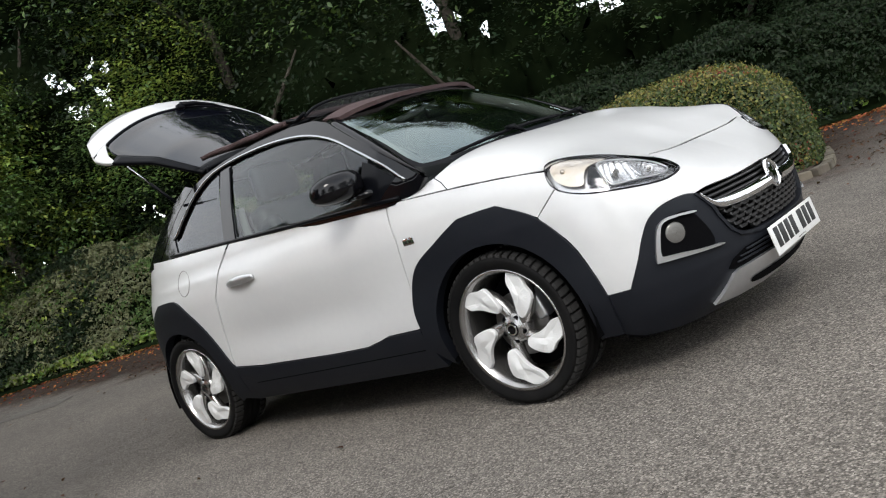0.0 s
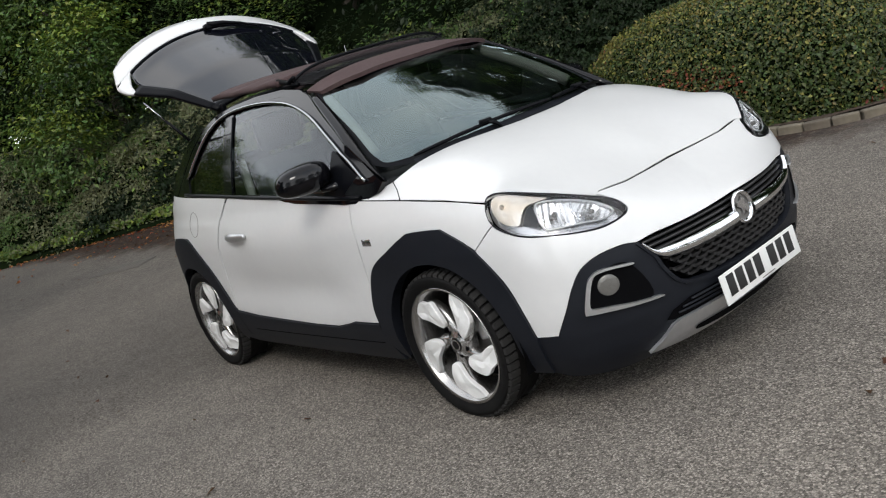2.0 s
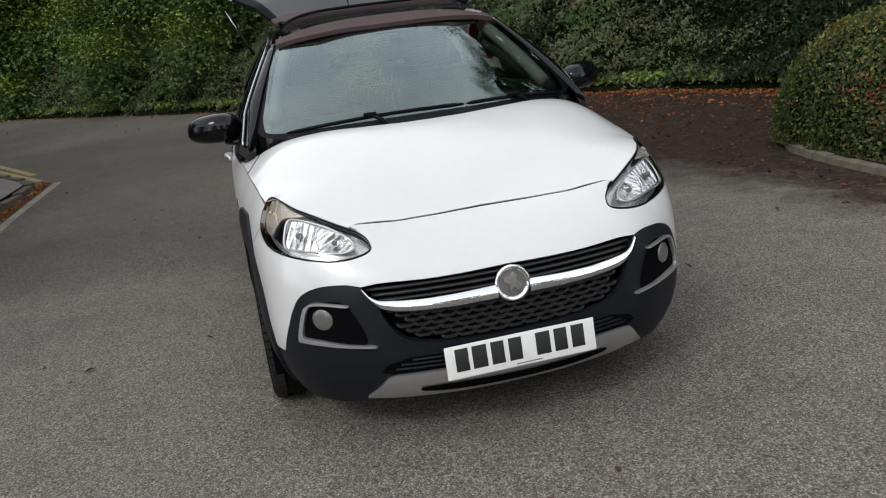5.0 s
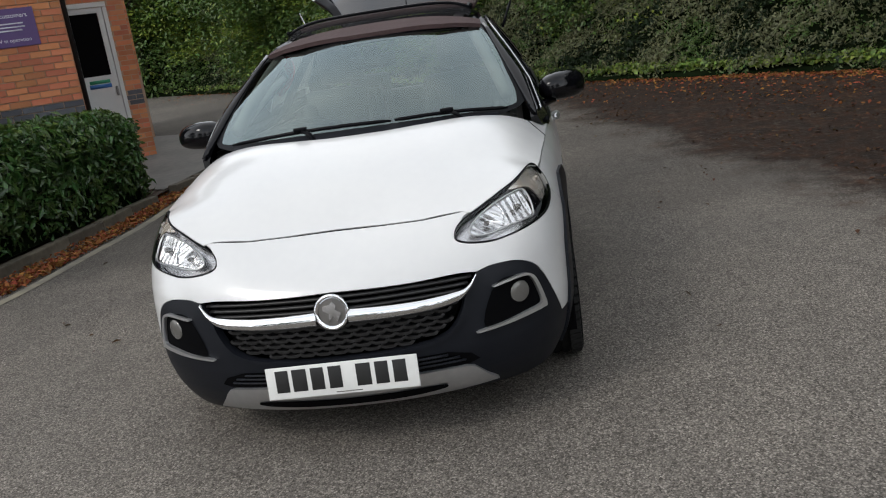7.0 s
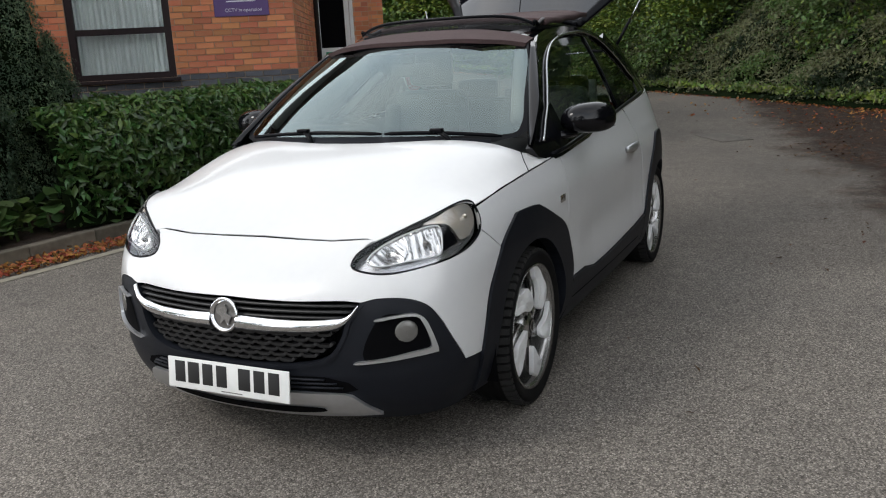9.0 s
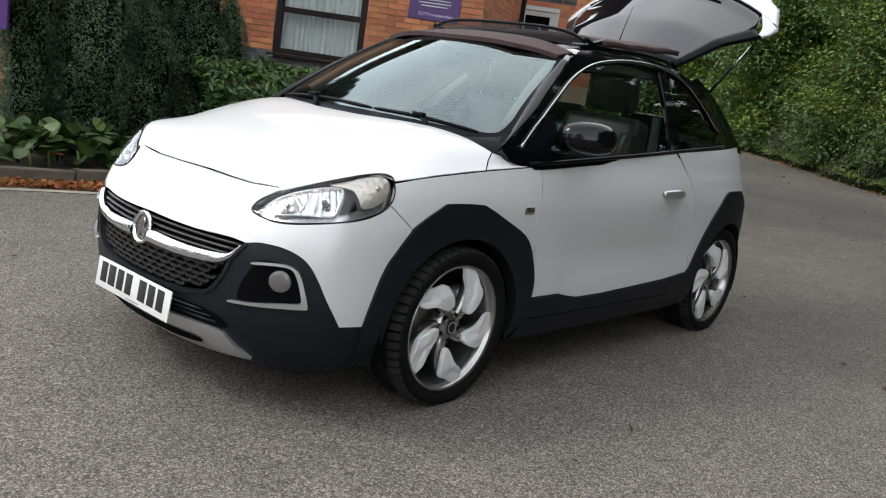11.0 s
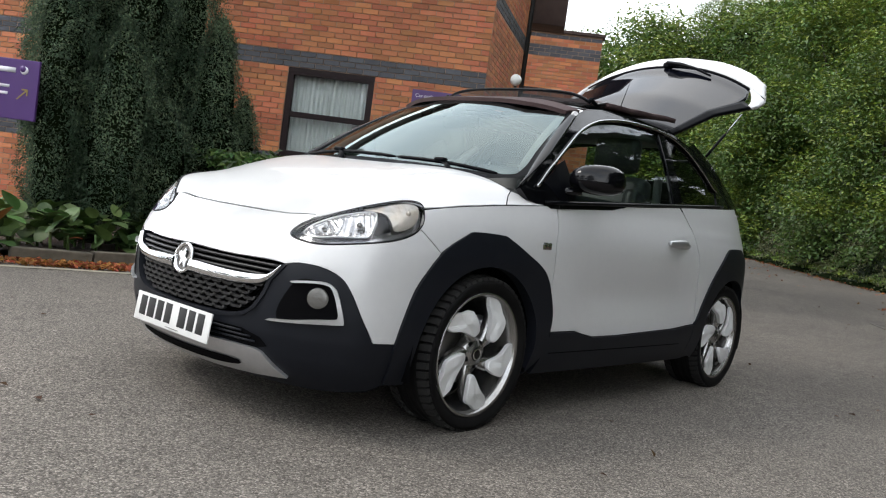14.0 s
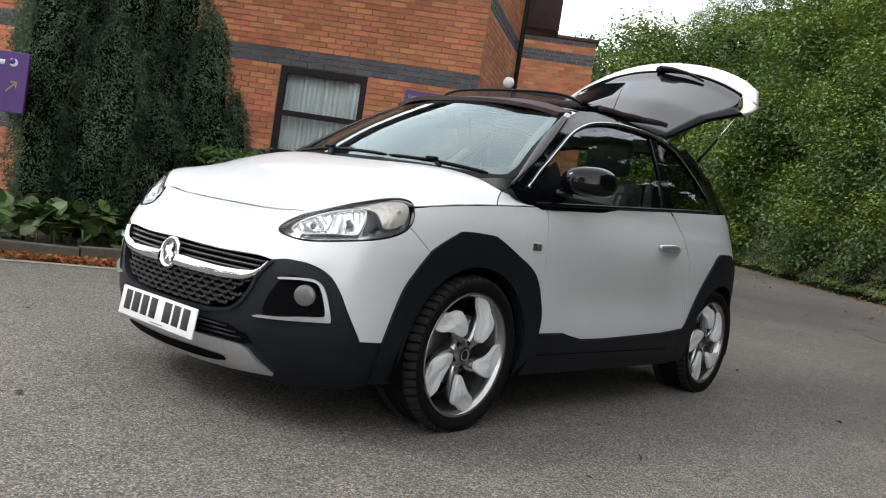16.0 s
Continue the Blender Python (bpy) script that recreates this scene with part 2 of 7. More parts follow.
def patch_data(poly, surf, h, off=0.0, thick=0.012, holes=()):
    """Fills an outline of the plane with fine triangles and bends it on to a surface; the rim is turned in by thick."""
    loops = [resample(poly, h)] + [resample(q, h) for q in holes]
    pts, edges = [], []
    for lp in loops:
        s = len(pts)
        pts += lp
        edges += [(s + i, s + (i + 1) % len(lp)) for i in range(len(lp))]
    A = np.array(loops[0])
    lo, hi = A.min(0), A.max(0)
    allb = np.array(pts)
    for iy, yy in enumerate(np.arange(lo[1] + h * 0.5, hi[1], h * 0.9)):
        for xx in np.arange(lo[0] + (0.25 + 0.5 * (iy % 2)) * h, hi[0], h):
            if inside(loops[0], (xx, yy)) and not any(inside(q, (xx, yy)) for q in loops[1:]):
                if np.min(np.abs(allb - (xx, yy)).sum(1)) > 0.55 * h:
                    pts.append((xx, yy))
    vs, es, fs, *_ = delaunay_2d_cdt([Vector(p) for p in pts], edges, [], 0, 1e-6)
    V = np.array([tuple(v) for v in vs])
    tri = []
    for f in fs:
        c = V[list(f)].mean(0)
        if inside(loops[0], c) and not any(inside(q, c) for q in loops[1:]):
            tri.append(list(f))
    e = 1e-3
    P = surf(V[:, 0], V[:, 1])
    N = np.cross(surf(V[:, 0] + e, V[:, 1]) - surf(V[:, 0] - e, V[:, 1]), surf(V[:, 0], V[:, 1] + e) - surf(V[:, 0], V[:, 1] - e))
    N /= np.linalg.norm(N, axis=1)[:, None] + 1e-12
    out = P - np.array([0.1, 0, 0.62])
    out[:, 0] *= 0.3
    if (N * out).sum() < 0:
        N = -N
    P = P + N * off
    g = np.cross(P[[t[1] for t in tri]] - P[[t[0] for t in tri]], P[[t[2] for t in tri]] - P[[t[0] for t in tri]])
    tri = [t if gi @ N[t[0]] > 0 else t[::-1] for t, gi in zip(tri, g)]
    verts, norms, faces = list(P), list(N), tri
    if thick > 0:
        cnt = {}
        for t in tri:
            for a, b in ((t[0], t[1]), (t[1], t[2]), (t[2], t[0])):
                cnt[(a, b)] = 1
        rim = [(a, b) for (a, b) in cnt if (b, a) not in cnt]
        for a, b in rim:
            s = len(verts)
            sn = np.cross(P[b] - P[a], N[a])
            sn /= np.linalg.norm(sn) + 1e-12
            verts += [P[a], P[b], P[b] - N[b] * thick, P[a] - N[a] * thick]
            norms += [sn] * 4
            faces.append([s + 1, s, s + 3, s + 2])
    return verts, faces, norms


def patch(name, poly, surf, h, material, parent, label="", off=0.0, thick=0.012, holes=()):
    v, f, n = patch_data(poly, surf, h, off, thick, holes)
    return raw(name, v, f, material, parent, label, n)


def tube(name, pts, r, material, parent, label="", sides=8, flat=1.0, cap=True):
    """A round or flattened bar along points; r is one radius or one for each point."""
    P = [Vector(p) for p in pts]
    n = len(P)
    R = [r] * n if isinstance(r, (int, float)) else list(r)
    verts, faces = [], []
    up = Vector((0, 0, 1))
    for i, p in enumerate(P):
        d = (P[min(i + 1, n - 1)] - P[max(i - 1, 0)]).normalized()
        a = d.cross(up)
        a = a.normalized() if a.length > 1e-4 else Vector((1, 0, 0))
        b = a.cross(d)
        for k in range(sides):
            w = 2 * math.pi * k / sides
            verts.append(p + (a * math.cos(w) * flat + b * math.sin(w)) * R[i])
    for i in range(n - 1):
        for k in range(sides):
            faces.append((i * sides + k, i * sides + (k + 1) % sides, (i + 1) * sides + (k + 1) % sides, (i + 1) * sides + k))
    if cap:
        faces += [tuple(range(sides))[::-1], tuple((n - 1) * sides + k for k in range(sides))]
    return raw(name, verts, faces, material, parent, label)


def lathe(name, prof, material, parent, label="", n=48, axis="y", a0=0.0, a1=2 * math.pi):
    """Turns a profile of (radius, height along the axis) round an axis through the origin."""
    full = abs(a1 - a0 - 2 * math.pi) < 1e-6
    k = n if full else n + 1
    verts, faces, m = [], [], len(prof)
    for i in range(k):
        w = a0 + (a1 - a0) * i / n
        for r, h in prof:
            c, s = r * math.cos(w), r * math.sin(w)
            verts.append((c, h, s) if axis == "y" else (c, s, h) if axis == "z" else (h, c, s))
    for i in range(n):
        j = (i + 1) % k
        for q in range(m - 1):
            faces.append((i * m + q, i * m + q + 1, j * m + q + 1, j * m + q))
    return raw(name, verts, faces, material, parent, label)


def grid_patch(name, fn, nu, nv, material, parent, label="", thick=0.0):
    """A sheet from fn(u, v) with u, v from 0 to 1."""
    verts = [fn(i / nu, j / nv) for j in range(nv + 1) for i in range(nu + 1)]
    faces = [(j * (nu + 1) + i, j * (nu + 1) + i + 1, (j + 1) * (nu + 1) + i + 1, (j + 1) * (nu + 1) + i) for j in range(nv) for i in range(nu)]
    ob = raw(name, verts, faces, material, parent, label)
    if thick:
        md = ob.modifiers.new("thickness", 'SOLIDIFY')
        md.thickness, md.offset = thick, 0
    return ob


# ---- car: the curved surfaces that its panels lie on ----
PLAN = [(1.985, 0), (1.972, .2), (1.925, .42), (1.84, .61), (1.70, .75), (1.50, .815), (1.2, .831), (.7, .843), (0, .855), (-.6, .856), (-1.15, .848), (-1.45, .795), (-1.65, .66), (-1.75, .42), (-1.785, .2), (-1.79, 0)]
FRONT = [(.10, .26), (.15, .12), (.19, .06), (.25, .02), (.33, .003), (.45, 0), (.55, .008), (.60, .034), (.64, .072), (.67, .111), (.70, .157), (.73, .210), (.757, .265), (.80, .385), (.86, .62), (.95, .95), (1.1, 1.2)]
SIDE = [(.10, .10), (.17, .075), (.25, .035), (.33, .012), (.42, .004), (.55, .006), (.66, .002), (.76, .0), (.82, .008), (.88, .028), (.93, .05), (1.0, .068), (1.08, .10), (1.15, .15)]
REAR = [(.10, .25), (.17, .12), (.25, .05), (.35, .01), (.5, 0), (.6, .015), (.7, .05), (.8, .09), (.9, .12), (1.0, .16), (1.1, .22), (1.2, .3)]
NOSE = [(0, 1), (.2, .9), (.42, .64), (.62, .41), (.8, .225), (1.0, .095), (1.2, .03), (1.4, 0), (9, 0)]
TUCK = [(0, 0), (.8, 0), (1.0, .014), (1.2, .016), (1.4, .011), (1.75, .004), (2.0, 0), (9, 0)]
TUCK_TOP = [(0, 0), (.75, 0), (.92, .014), (1.05, .023), (1.25, .026), (1.45, .020), (1.7, .006), (1.9, 0), (9, 0)]
_p = [(PLAN[1][0], -PLAN[1][1])] + PLAN + [(PLAN[-2][0], -PLAN[-2][1])]
_c = []
for _i in range(1, len(_p) - 2):
    _a, _b, _d, _e = [np.array(q, float) for q in _p[_i - 1:_i + 3]]
    for _k in range(24):
        _t = _k / 24
        _c.append(.5 * (2 * _b + (_d - _a) * _t + (2 * _a - 5 * _b + 4 * _d - _e) * _t ** 2 + (3 * _b - _a - 3 * _d + _e) * _t ** 3))
CUR = np.array(_c + [np.array(PLAN[-1], float)])
SEG = np.r_[0, np.cumsum(np.linalg.norm(np.diff(CUR, axis=0), axis=1))]
TT = float(SEG[-1])
TAN = np.gradient(CUR, axis=0)
TAN /= np.linalg.norm(TAN, axis=1)[:, None]
NOR = np.stack([TAN[:, 1], -TAN[:, 0]], 1)


def table(x, T, h):
    a, b = [p[0] for p in T], [p[1] for p in T]
    return (np.interp(x - h, a, b) + 2 * np.interp(x, a, b) + np.interp(x + h, a, b)) / 4


def body(t, z):
    """The flank: t runs round the car from the nose's middle (left side positive), z is the height."""
    t, z = np.asarray(t, float), np.asarray(z, float)
    s, a = np.where(t < 0, -1.0, 1.0), np.abs(t)
    cx, cy, nx, ny = [np.interp(a, SEG, q) for q in (CUR[:, 0], CUR[:, 1], NOR[:, 0], NOR[:, 1])]
    wf, wr = table(a, NOSE, .06), table(TT - a, NOSE, .06)
    d = wf * table(z, FRONT, .018) + wr * table(z, REAR, .018) + (1 - wf - wr) * table(z, SIDE, .018)
    # hollow in the doors and a crease running back from the handle
    hol = .016 * np.exp(-((z - .52) / .12) ** 2) * np.clip((a - 1.95) / .25, 0, 1) * np.clip((3.25 - a) / .25, 0, 1)
    zc = .838 + .05 * np.clip((a - 2.85) / .9, 0, 1)
    hol = hol + .007 / (1 + np.exp((z - zc) / .010)) * np.clip((a - 2.75) / .2, 0, 1) * np.clip((4.1 - a) / .25, 0, 1) * np.clip((z - .55) / .2, 0, 1)
    # front wings drawn in towards the lamps, more so at the top
    hol = hol + table(a, TUCK, .05) + table(a, TUCK_TOP, .05) * np.clip((z - .68) / .17, 0, 1.2)
    return np.stack([cx - nx * (d + hol), s * (cy - ny * (d + hol)), z + 0 * t], -1)


def cabin(x, z):
    """The left cabin side above the belt, from x and z."""
    x, z = np.asarray(x, float), np.asarray(z, float)
    y = .787 - np.where(z > 1, .60, .2) * (z - 1.0) + .015 * np.sin(np.clip((z - 1) / .45, 0, 1) * math.pi)
    y = y - .03 * np.clip((-x - .9) / .4, 0, 1.5) ** 2 - .045 * np.clip((x - .70) / .25, 0, 1)
    return np.stack([x, y, z], -1)


def cabin_r(x, z):
    return cabin(x, z) * np.array([1, -1, 1])


BON_C = [(.80, 1.02), (.90, 1.025), (1.0, 1.030), (1.13, 1.018), (1.3, .976), (1.48, .910), (1.6, .847), (1.67, .800)]


def smooth_sheet(data, soft):
    """A smooth height over the plan through (x, y, z) points, the stiffness of a thin plate."""
    D = np.array(data, float)
    n = len(D)

    def kern(a, b):
        r2 = ((a[:, None, :] - b[None, :, :]) ** 2).sum(-1)
        return r2 * np.log(r2 + 1e-12) * .5
    K = kern(D[:, :2], D[:, :2]) + soft * np.eye(n)
    Q = np.c_[np.ones(n), D[:, :2]]
    M = np.block([[K, Q], [Q.T, np.zeros((3, 3))]])
    w = np.linalg.solve(M, np.r_[D[:, 2], 0, 0, 0])

    def height(x, y):
        p = np.stack([np.ravel(x), np.ravel(y)], 1)
        return (kern(p, D[:, :2]) @ w[:n] + np.c_[np.ones(len(p)), p] @ w[n:]).reshape(np.shape(x))
    return height


_e = [body(t, z) for t, z in ((0, .754), (.1, .7542), (.2, .755), (.28, .7566), (.36, .759), (.44, .764), (.515, .766), (.58, .776), (.645, .790), (.70, .805), (.76, .821), (.82, .833), (.87, .843), (.92, .850), (.97, .853), (1.01, .855), (1.056, .847), (1.10, .851), (1.19, .862), (1.33, .880), (1.48, .897), (1.60, .908), (1.73, .920), (1.80, .926))]
_e += [body(t, .745) for t in (0, .12, .24, .36)]
for _x in (.92, 1.02, 1.13, 1.24, 1.36, 1.45):      # the crown: flat across the middle, falling away to the wings
    _s = sorted([p for p in _e if p[1] > .5], key=lambda p: p[0])
    _yb, _zb = [float(np.interp(_x, [p[0] for p in _s], [p[i] for p in _s])) for i in (1, 2)]
    _zc = float(np.interp(_x, [p[0] for p in BON_C], [p[1] for p in BON_C]))
    _e += [np.array((_x, _yb * k, _zc + (_zb - _zc) * k ** float(np.interp(_x, [1.2, 1.45], [6.0, 4.5])))) for k in (.35, .6, .76, .88)]
_e += [np.array((x, 0, z)) for x, z in BON_C]
bonnet_height = smooth_sheet([p for p in _e] + [p * np.array([1, -1, 1]) for p in _e if abs(p[1]) > .01], 4e-4)


def bonnet_z(x, y):
    x, y = np.asarray(x, float), np.asarray(y, float)
    return np.stack([x, y, bonnet_height(x, y)], -1)


ROOF_C = [(-1.2, 1.39), (-1.1, 1.415), (-.9, 1.455), (-.6, 1.482), (-.3, 1.49), (0, 1.482), (.2, 1.462), (.35, 1.436), (.5, 1.405), (.6, 1.38)]


def roof(x, y):
    x, y = np.asarray(x, float), np.asarray(y, float)
    return np.stack([x, y, table(x, ROOF_C, .06) - .05 * (np.abs(y) / .5) ** 3], -1)


def screen(u, v):
    """The windscreen: u from -1 (right) to 1, v from the base to the top."""
    u, v = np.asarray(u, float), np.asarray(v, float)
    q = np.sin(np.clip(v, 0, 1) * math.pi) * .022
    return np.stack([(1.095 - .180 * u * u) * (1 - v) + (.485 - .155 * u * u) * v + q * .5, (.738 * (1 - v) + .545 * v) * u, (1.015 - .035 * u * u) * (1 - v) + (1.408 - .022 * u * u) * v + q * .85], -1)

# ---- ground ----
def lift(x, y):
    """The ground's height: level round the car, rising slowly behind it."""
    q = max(0.0, -x - 2.5)
    return .035 * (q - 1.2 * (1 - math.exp(-q / 1.2)))


def asphalt_mat():
    m = bpy.data.materials.new("asphalt")
    m.use_nodes = True
    nt = m.node_tree
    b = nt.nodes["Principled BSDF"]
    L = nt.links.new
    geo = nt.nodes.new("ShaderNodeNewGeometry").outputs["Position"]

    def noise_(scale, detail=4.0, rough=.55):
        n = nt.nodes.new("ShaderNodeTexNoise")
        n.inputs["Scale"].default_value, n.inputs["Detail"].default_value, n.inputs["Roughness"].default_value = scale, detail, rough
        L(geo, n.inputs["Vector"])
        return n.outputs["Fac"]

    def ramp(src, *stops):
        r = nt.nodes.new("ShaderNodeValToRGB")
        while len(r.color_ramp.elements) < len(stops):
            r.color_ramp.elements.new(.5)
        for e, (p, c) in zip(r.color_ramp.elements, stops):
            e.position, e.color = p, (*c, 1) if len(c) == 3 else c
        L(src, r.inputs["Fac"])
        return r.outputs["Color"]

    def mixc(fac, a, c, mode='MIX'):
        x = nt.nodes.new("ShaderNodeMix")
        x.data_type, x.blend_type = 'RGBA', mode
        for sock, v in ((x.inputs[0], fac), (x.inputs[6], a), (x.inputs[7], c)):
            if isinstance(v, (float, int)):
                sock.default_value = v
            elif isinstance(v, tuple):
                sock.default_value = (*v, 1)
            else:
                L(v, sock)
        return x.outputs[2]

    vor = nt.nodes.new("ShaderNodeTexVoronoi")
    vor.inputs["Scale"].default_value = 165
    L(geo, vor.inputs["Vector"])
    stone = nt.nodes.new("ShaderNodeSeparateColor")
    L(vor.outputs["Color"], stone.inputs[0])
    base = ramp(stone.outputs[0], (0.0, (.080, .073, .065)), (.45, (.168, .154, .138)), (.8, (.238, .217, .194)), (1.0, (.36, .332, .298)))
    gaps = ramp(vor.outputs["Distance"], (0.25, (1, 1, 1)), (.75, (.45, .45, .45)))
    col = mixc(.7, base, gaps, 'MULTIPLY')
    big = ramp(noise_(.55, 5), (.34, (.86, .855, .85)), (.66, (1.12, 1.10, 1.07)))
    col = mixc(1.0, col, big, 'MULTIPLY')
    mid = ramp(noise_(6, 4), (.3, (.88, .88, .88)), (.7, (1.1, 1.1, 1.1)))
    col = mixc(.8, col, mid, 'MULTIPLY')
    pits = ramp(noise_(52, 3, .7), (.36, (.66, .65, .64)), (.52, (1.04, 1.04, 1.04)))
    col = mixc(.8, col, pits, 'MULTIPLY')
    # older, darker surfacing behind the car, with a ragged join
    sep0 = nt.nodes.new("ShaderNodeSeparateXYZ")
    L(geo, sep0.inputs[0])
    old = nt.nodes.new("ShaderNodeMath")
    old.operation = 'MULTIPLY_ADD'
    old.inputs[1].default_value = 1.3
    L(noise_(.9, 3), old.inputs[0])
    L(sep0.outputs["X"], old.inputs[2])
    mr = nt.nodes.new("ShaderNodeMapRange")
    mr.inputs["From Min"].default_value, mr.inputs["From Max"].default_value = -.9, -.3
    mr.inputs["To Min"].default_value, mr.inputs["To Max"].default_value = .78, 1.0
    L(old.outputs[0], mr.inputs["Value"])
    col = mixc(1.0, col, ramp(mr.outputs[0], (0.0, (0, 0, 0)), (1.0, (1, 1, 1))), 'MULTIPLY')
    # dirt and leaf mould under the trees, drawn on a stretch of the plan
    sep = nt.nodes.new("ShaderNodeSeparateXYZ")
    L(geo, sep.inputs[0])

    def math_(op, *vals):
        q = nt.nodes.new("ShaderNodeMath")
        q.operation = op
        for i, v in enumerate(vals):
            if isinstance(v, (float, int)):
                q.inputs[i].default_value = v
            else:
                L(v, q.inputs[i])
        return q.outputs[0]

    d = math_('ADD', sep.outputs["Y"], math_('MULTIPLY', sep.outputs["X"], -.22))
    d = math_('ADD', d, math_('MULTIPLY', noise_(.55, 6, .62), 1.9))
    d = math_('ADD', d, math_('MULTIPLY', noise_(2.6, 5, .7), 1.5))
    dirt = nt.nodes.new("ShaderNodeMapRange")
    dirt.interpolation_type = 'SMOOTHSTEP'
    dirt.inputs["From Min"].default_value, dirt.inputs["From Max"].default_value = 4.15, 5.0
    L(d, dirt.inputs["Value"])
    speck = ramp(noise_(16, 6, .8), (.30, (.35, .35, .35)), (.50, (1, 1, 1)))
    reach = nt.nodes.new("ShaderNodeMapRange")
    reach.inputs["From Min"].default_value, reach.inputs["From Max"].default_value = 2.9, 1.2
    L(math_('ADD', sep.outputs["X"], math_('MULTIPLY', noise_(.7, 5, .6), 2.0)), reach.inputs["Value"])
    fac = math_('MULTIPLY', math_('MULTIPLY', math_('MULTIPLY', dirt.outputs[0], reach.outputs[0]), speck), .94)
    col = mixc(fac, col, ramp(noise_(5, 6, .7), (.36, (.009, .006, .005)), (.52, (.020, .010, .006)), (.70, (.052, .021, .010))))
    L(col, b.inputs["Base Color"])
    b.inputs["Roughness"].default_value = .82
    b.inputs["Specular IOR Level"].default_value = .12
    bp = nt.nodes.new("ShaderNodeBump")
    bp.inputs["Strength"].default_value, bp.inputs["Distance"].default_value = .55, .004
    inv = math_('SUBTRACT', 1.0, vor.outputs["Distance"])
    L(inv, bp.inputs["Height"])
    L(bp.outputs["Normal"], b.inputs["Normal"])
    return m


ASPHALT = asphalt_mat()
xs = list(np.arange(-40, 12.01, 1.0))
ys = list(np.arange(-24, 24.01, 1.0))
xs = [-900, -300, -120, -70] + xs + [20, 40, 120, 300, 900]
ys = [-900, -300, -120, -50] + ys + [50, 120, 300, 900]
gv = [(x, y, lift(max(x, -40), y)) for y in ys for x in xs]
gf = [(j * len(xs) + i, j * len(xs) + i + 1, (j + 1) * len(xs) + i + 1, (j + 1) * len(xs) + i) for j in range(len(ys) - 1) for i in range(len(xs) - 1)]
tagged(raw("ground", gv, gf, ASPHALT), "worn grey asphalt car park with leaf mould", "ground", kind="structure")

SOIL = mat("bed_soil", (.022, .014, .009), .95, var=((.06, .035, .02), 9), bump=(40, .8, .02))
KERB = mat("kerb_stone", (.070, .060, .044), .95, var=((.150, .128, .095), 11), bump=(90, .5, .004), obj=(.8, 1.2, .01))
CREAM = mat("worn_cream_line", (.30, .27, .20), .9, var=((.14, .13, .11), 7), bump=(80, .4, .003))
LITTER = leaf_mat("fallen_leaves", (.27, .105, .038), .55, .035, .8, .2)
LITTER_D = leaf_mat("dry_brown_leaves", (.085, .045, .025), .5, .03, .8, .2)


def ribbon(name, pts, w0, w1, z, material, label, category, h=.0, kind="structure"):
    """A strip along a line of the plan, from w0 to w1 to the left of it; with height h a raised body."""
    P = [np.array(p, float) for p in pts]
    verts, faces = [], []
    for i, p in enumerate(P):
        d = P[min(i + 1, len(P) - 1)] - P[max(i - 1, 0)]
        d /= np.linalg.norm(d)
        n = np.array([-d[1], d[0]])
        for w in (w0, w1):
            q = p + n * w
            verts.append((q[0], q[1], lift(*q) + z))
    for i in range(len(P) - 1):
        faces.append((2 * i, 2 * i + 2, 2 * i + 3, 2 * i + 1))
    ob = raw(name, verts, faces, material)
    if h:
        md = ob.modifiers.new("height", 'SOLIDIFY')
        md.thickness, md.offset = h, 1
    return tagged(ob, label, category, kind=kind)


# ---- leaves ----
def leaves(name, C, N, size, material, parent=None, label="", spread=.8, aspect=.55, droop=0.0, seed=1):
    """Many small leaves: centres C, outward directions N, sizes; each leaf is a folded kite of two triangles."""
    rng = np.random.default_rng(seed)
    n = len(C)
    D = N + rng.normal(0, spread, (n, 3))
    D /= np.linalg.norm(D, axis=1)[:, None] + 1e-9
    A = rng.normal(0, 1, (n, 3))
    A[:, 2] -= droop
    A -= (A * D).sum(1)[:, None] * D
    A /= np.linalg.norm(A, axis=1)[:, None] + 1e-9
    B = np.cross(D, A)
    s = size * rng.uniform(.6, 1.35, n)[:, None]
    V = np.empty((n, 4, 3))
    V[:, 0] = C - A * s * .5
    V[:, 1] = C + B * s * aspect * .5 + D * s * .12
    V[:, 2] = C + A * s * .5
    V[:, 3] = C - B * s * aspect * .5 + D * s * .12
    me = bpy.data.meshes.new(name)
    me.vertices.add(4 * n)
    me.vertices.foreach_set("co", V.reshape(-1).astype(np.float32))
    idx = np.arange(4 * n).reshape(n, 4)
    F = np.stack([idx[:, [0, 1, 2]], idx[:, [0, 2, 3]]], 1).reshape(-1)
    me.loops.add(6 * n)
    me.loops.foreach_set("vertex_index", F.astype(np.int32))
    me.polygons.add(2 * n)
    me.polygons.foreach_set("loop_start", np.arange(0, 6 * n, 3, dtype=np.int32))
    me.polygons.foreach_set("loop_total", np.full(2 * n, 3, dtype=np.int32))
    me.update(calc_edges=True)
    me.validate()
    return link(name, me, material, parent, label)


def sprays(P, N, per, rad, flat, rng):
    """Leaves grouped in flat layered sprays: centres and directions of single leaves from those of the sprays."""
    P, N = np.repeat(np.array(P), per, 0), np.repeat(np.array(N), per, 0)
    d = rng.normal(0, 1, P.shape) * np.array([rad, rad, flat])
    d[:, 2] -= .35 * np.hypot(d[:, 0], d[:, 1])
    return P + d, N + np.array([0, 0, .5])


def lump(p, f, seed=0):
    return noise.noise(Vector((p[0] * f + seed * 7.1, p[1] * f, p[2] * f)))


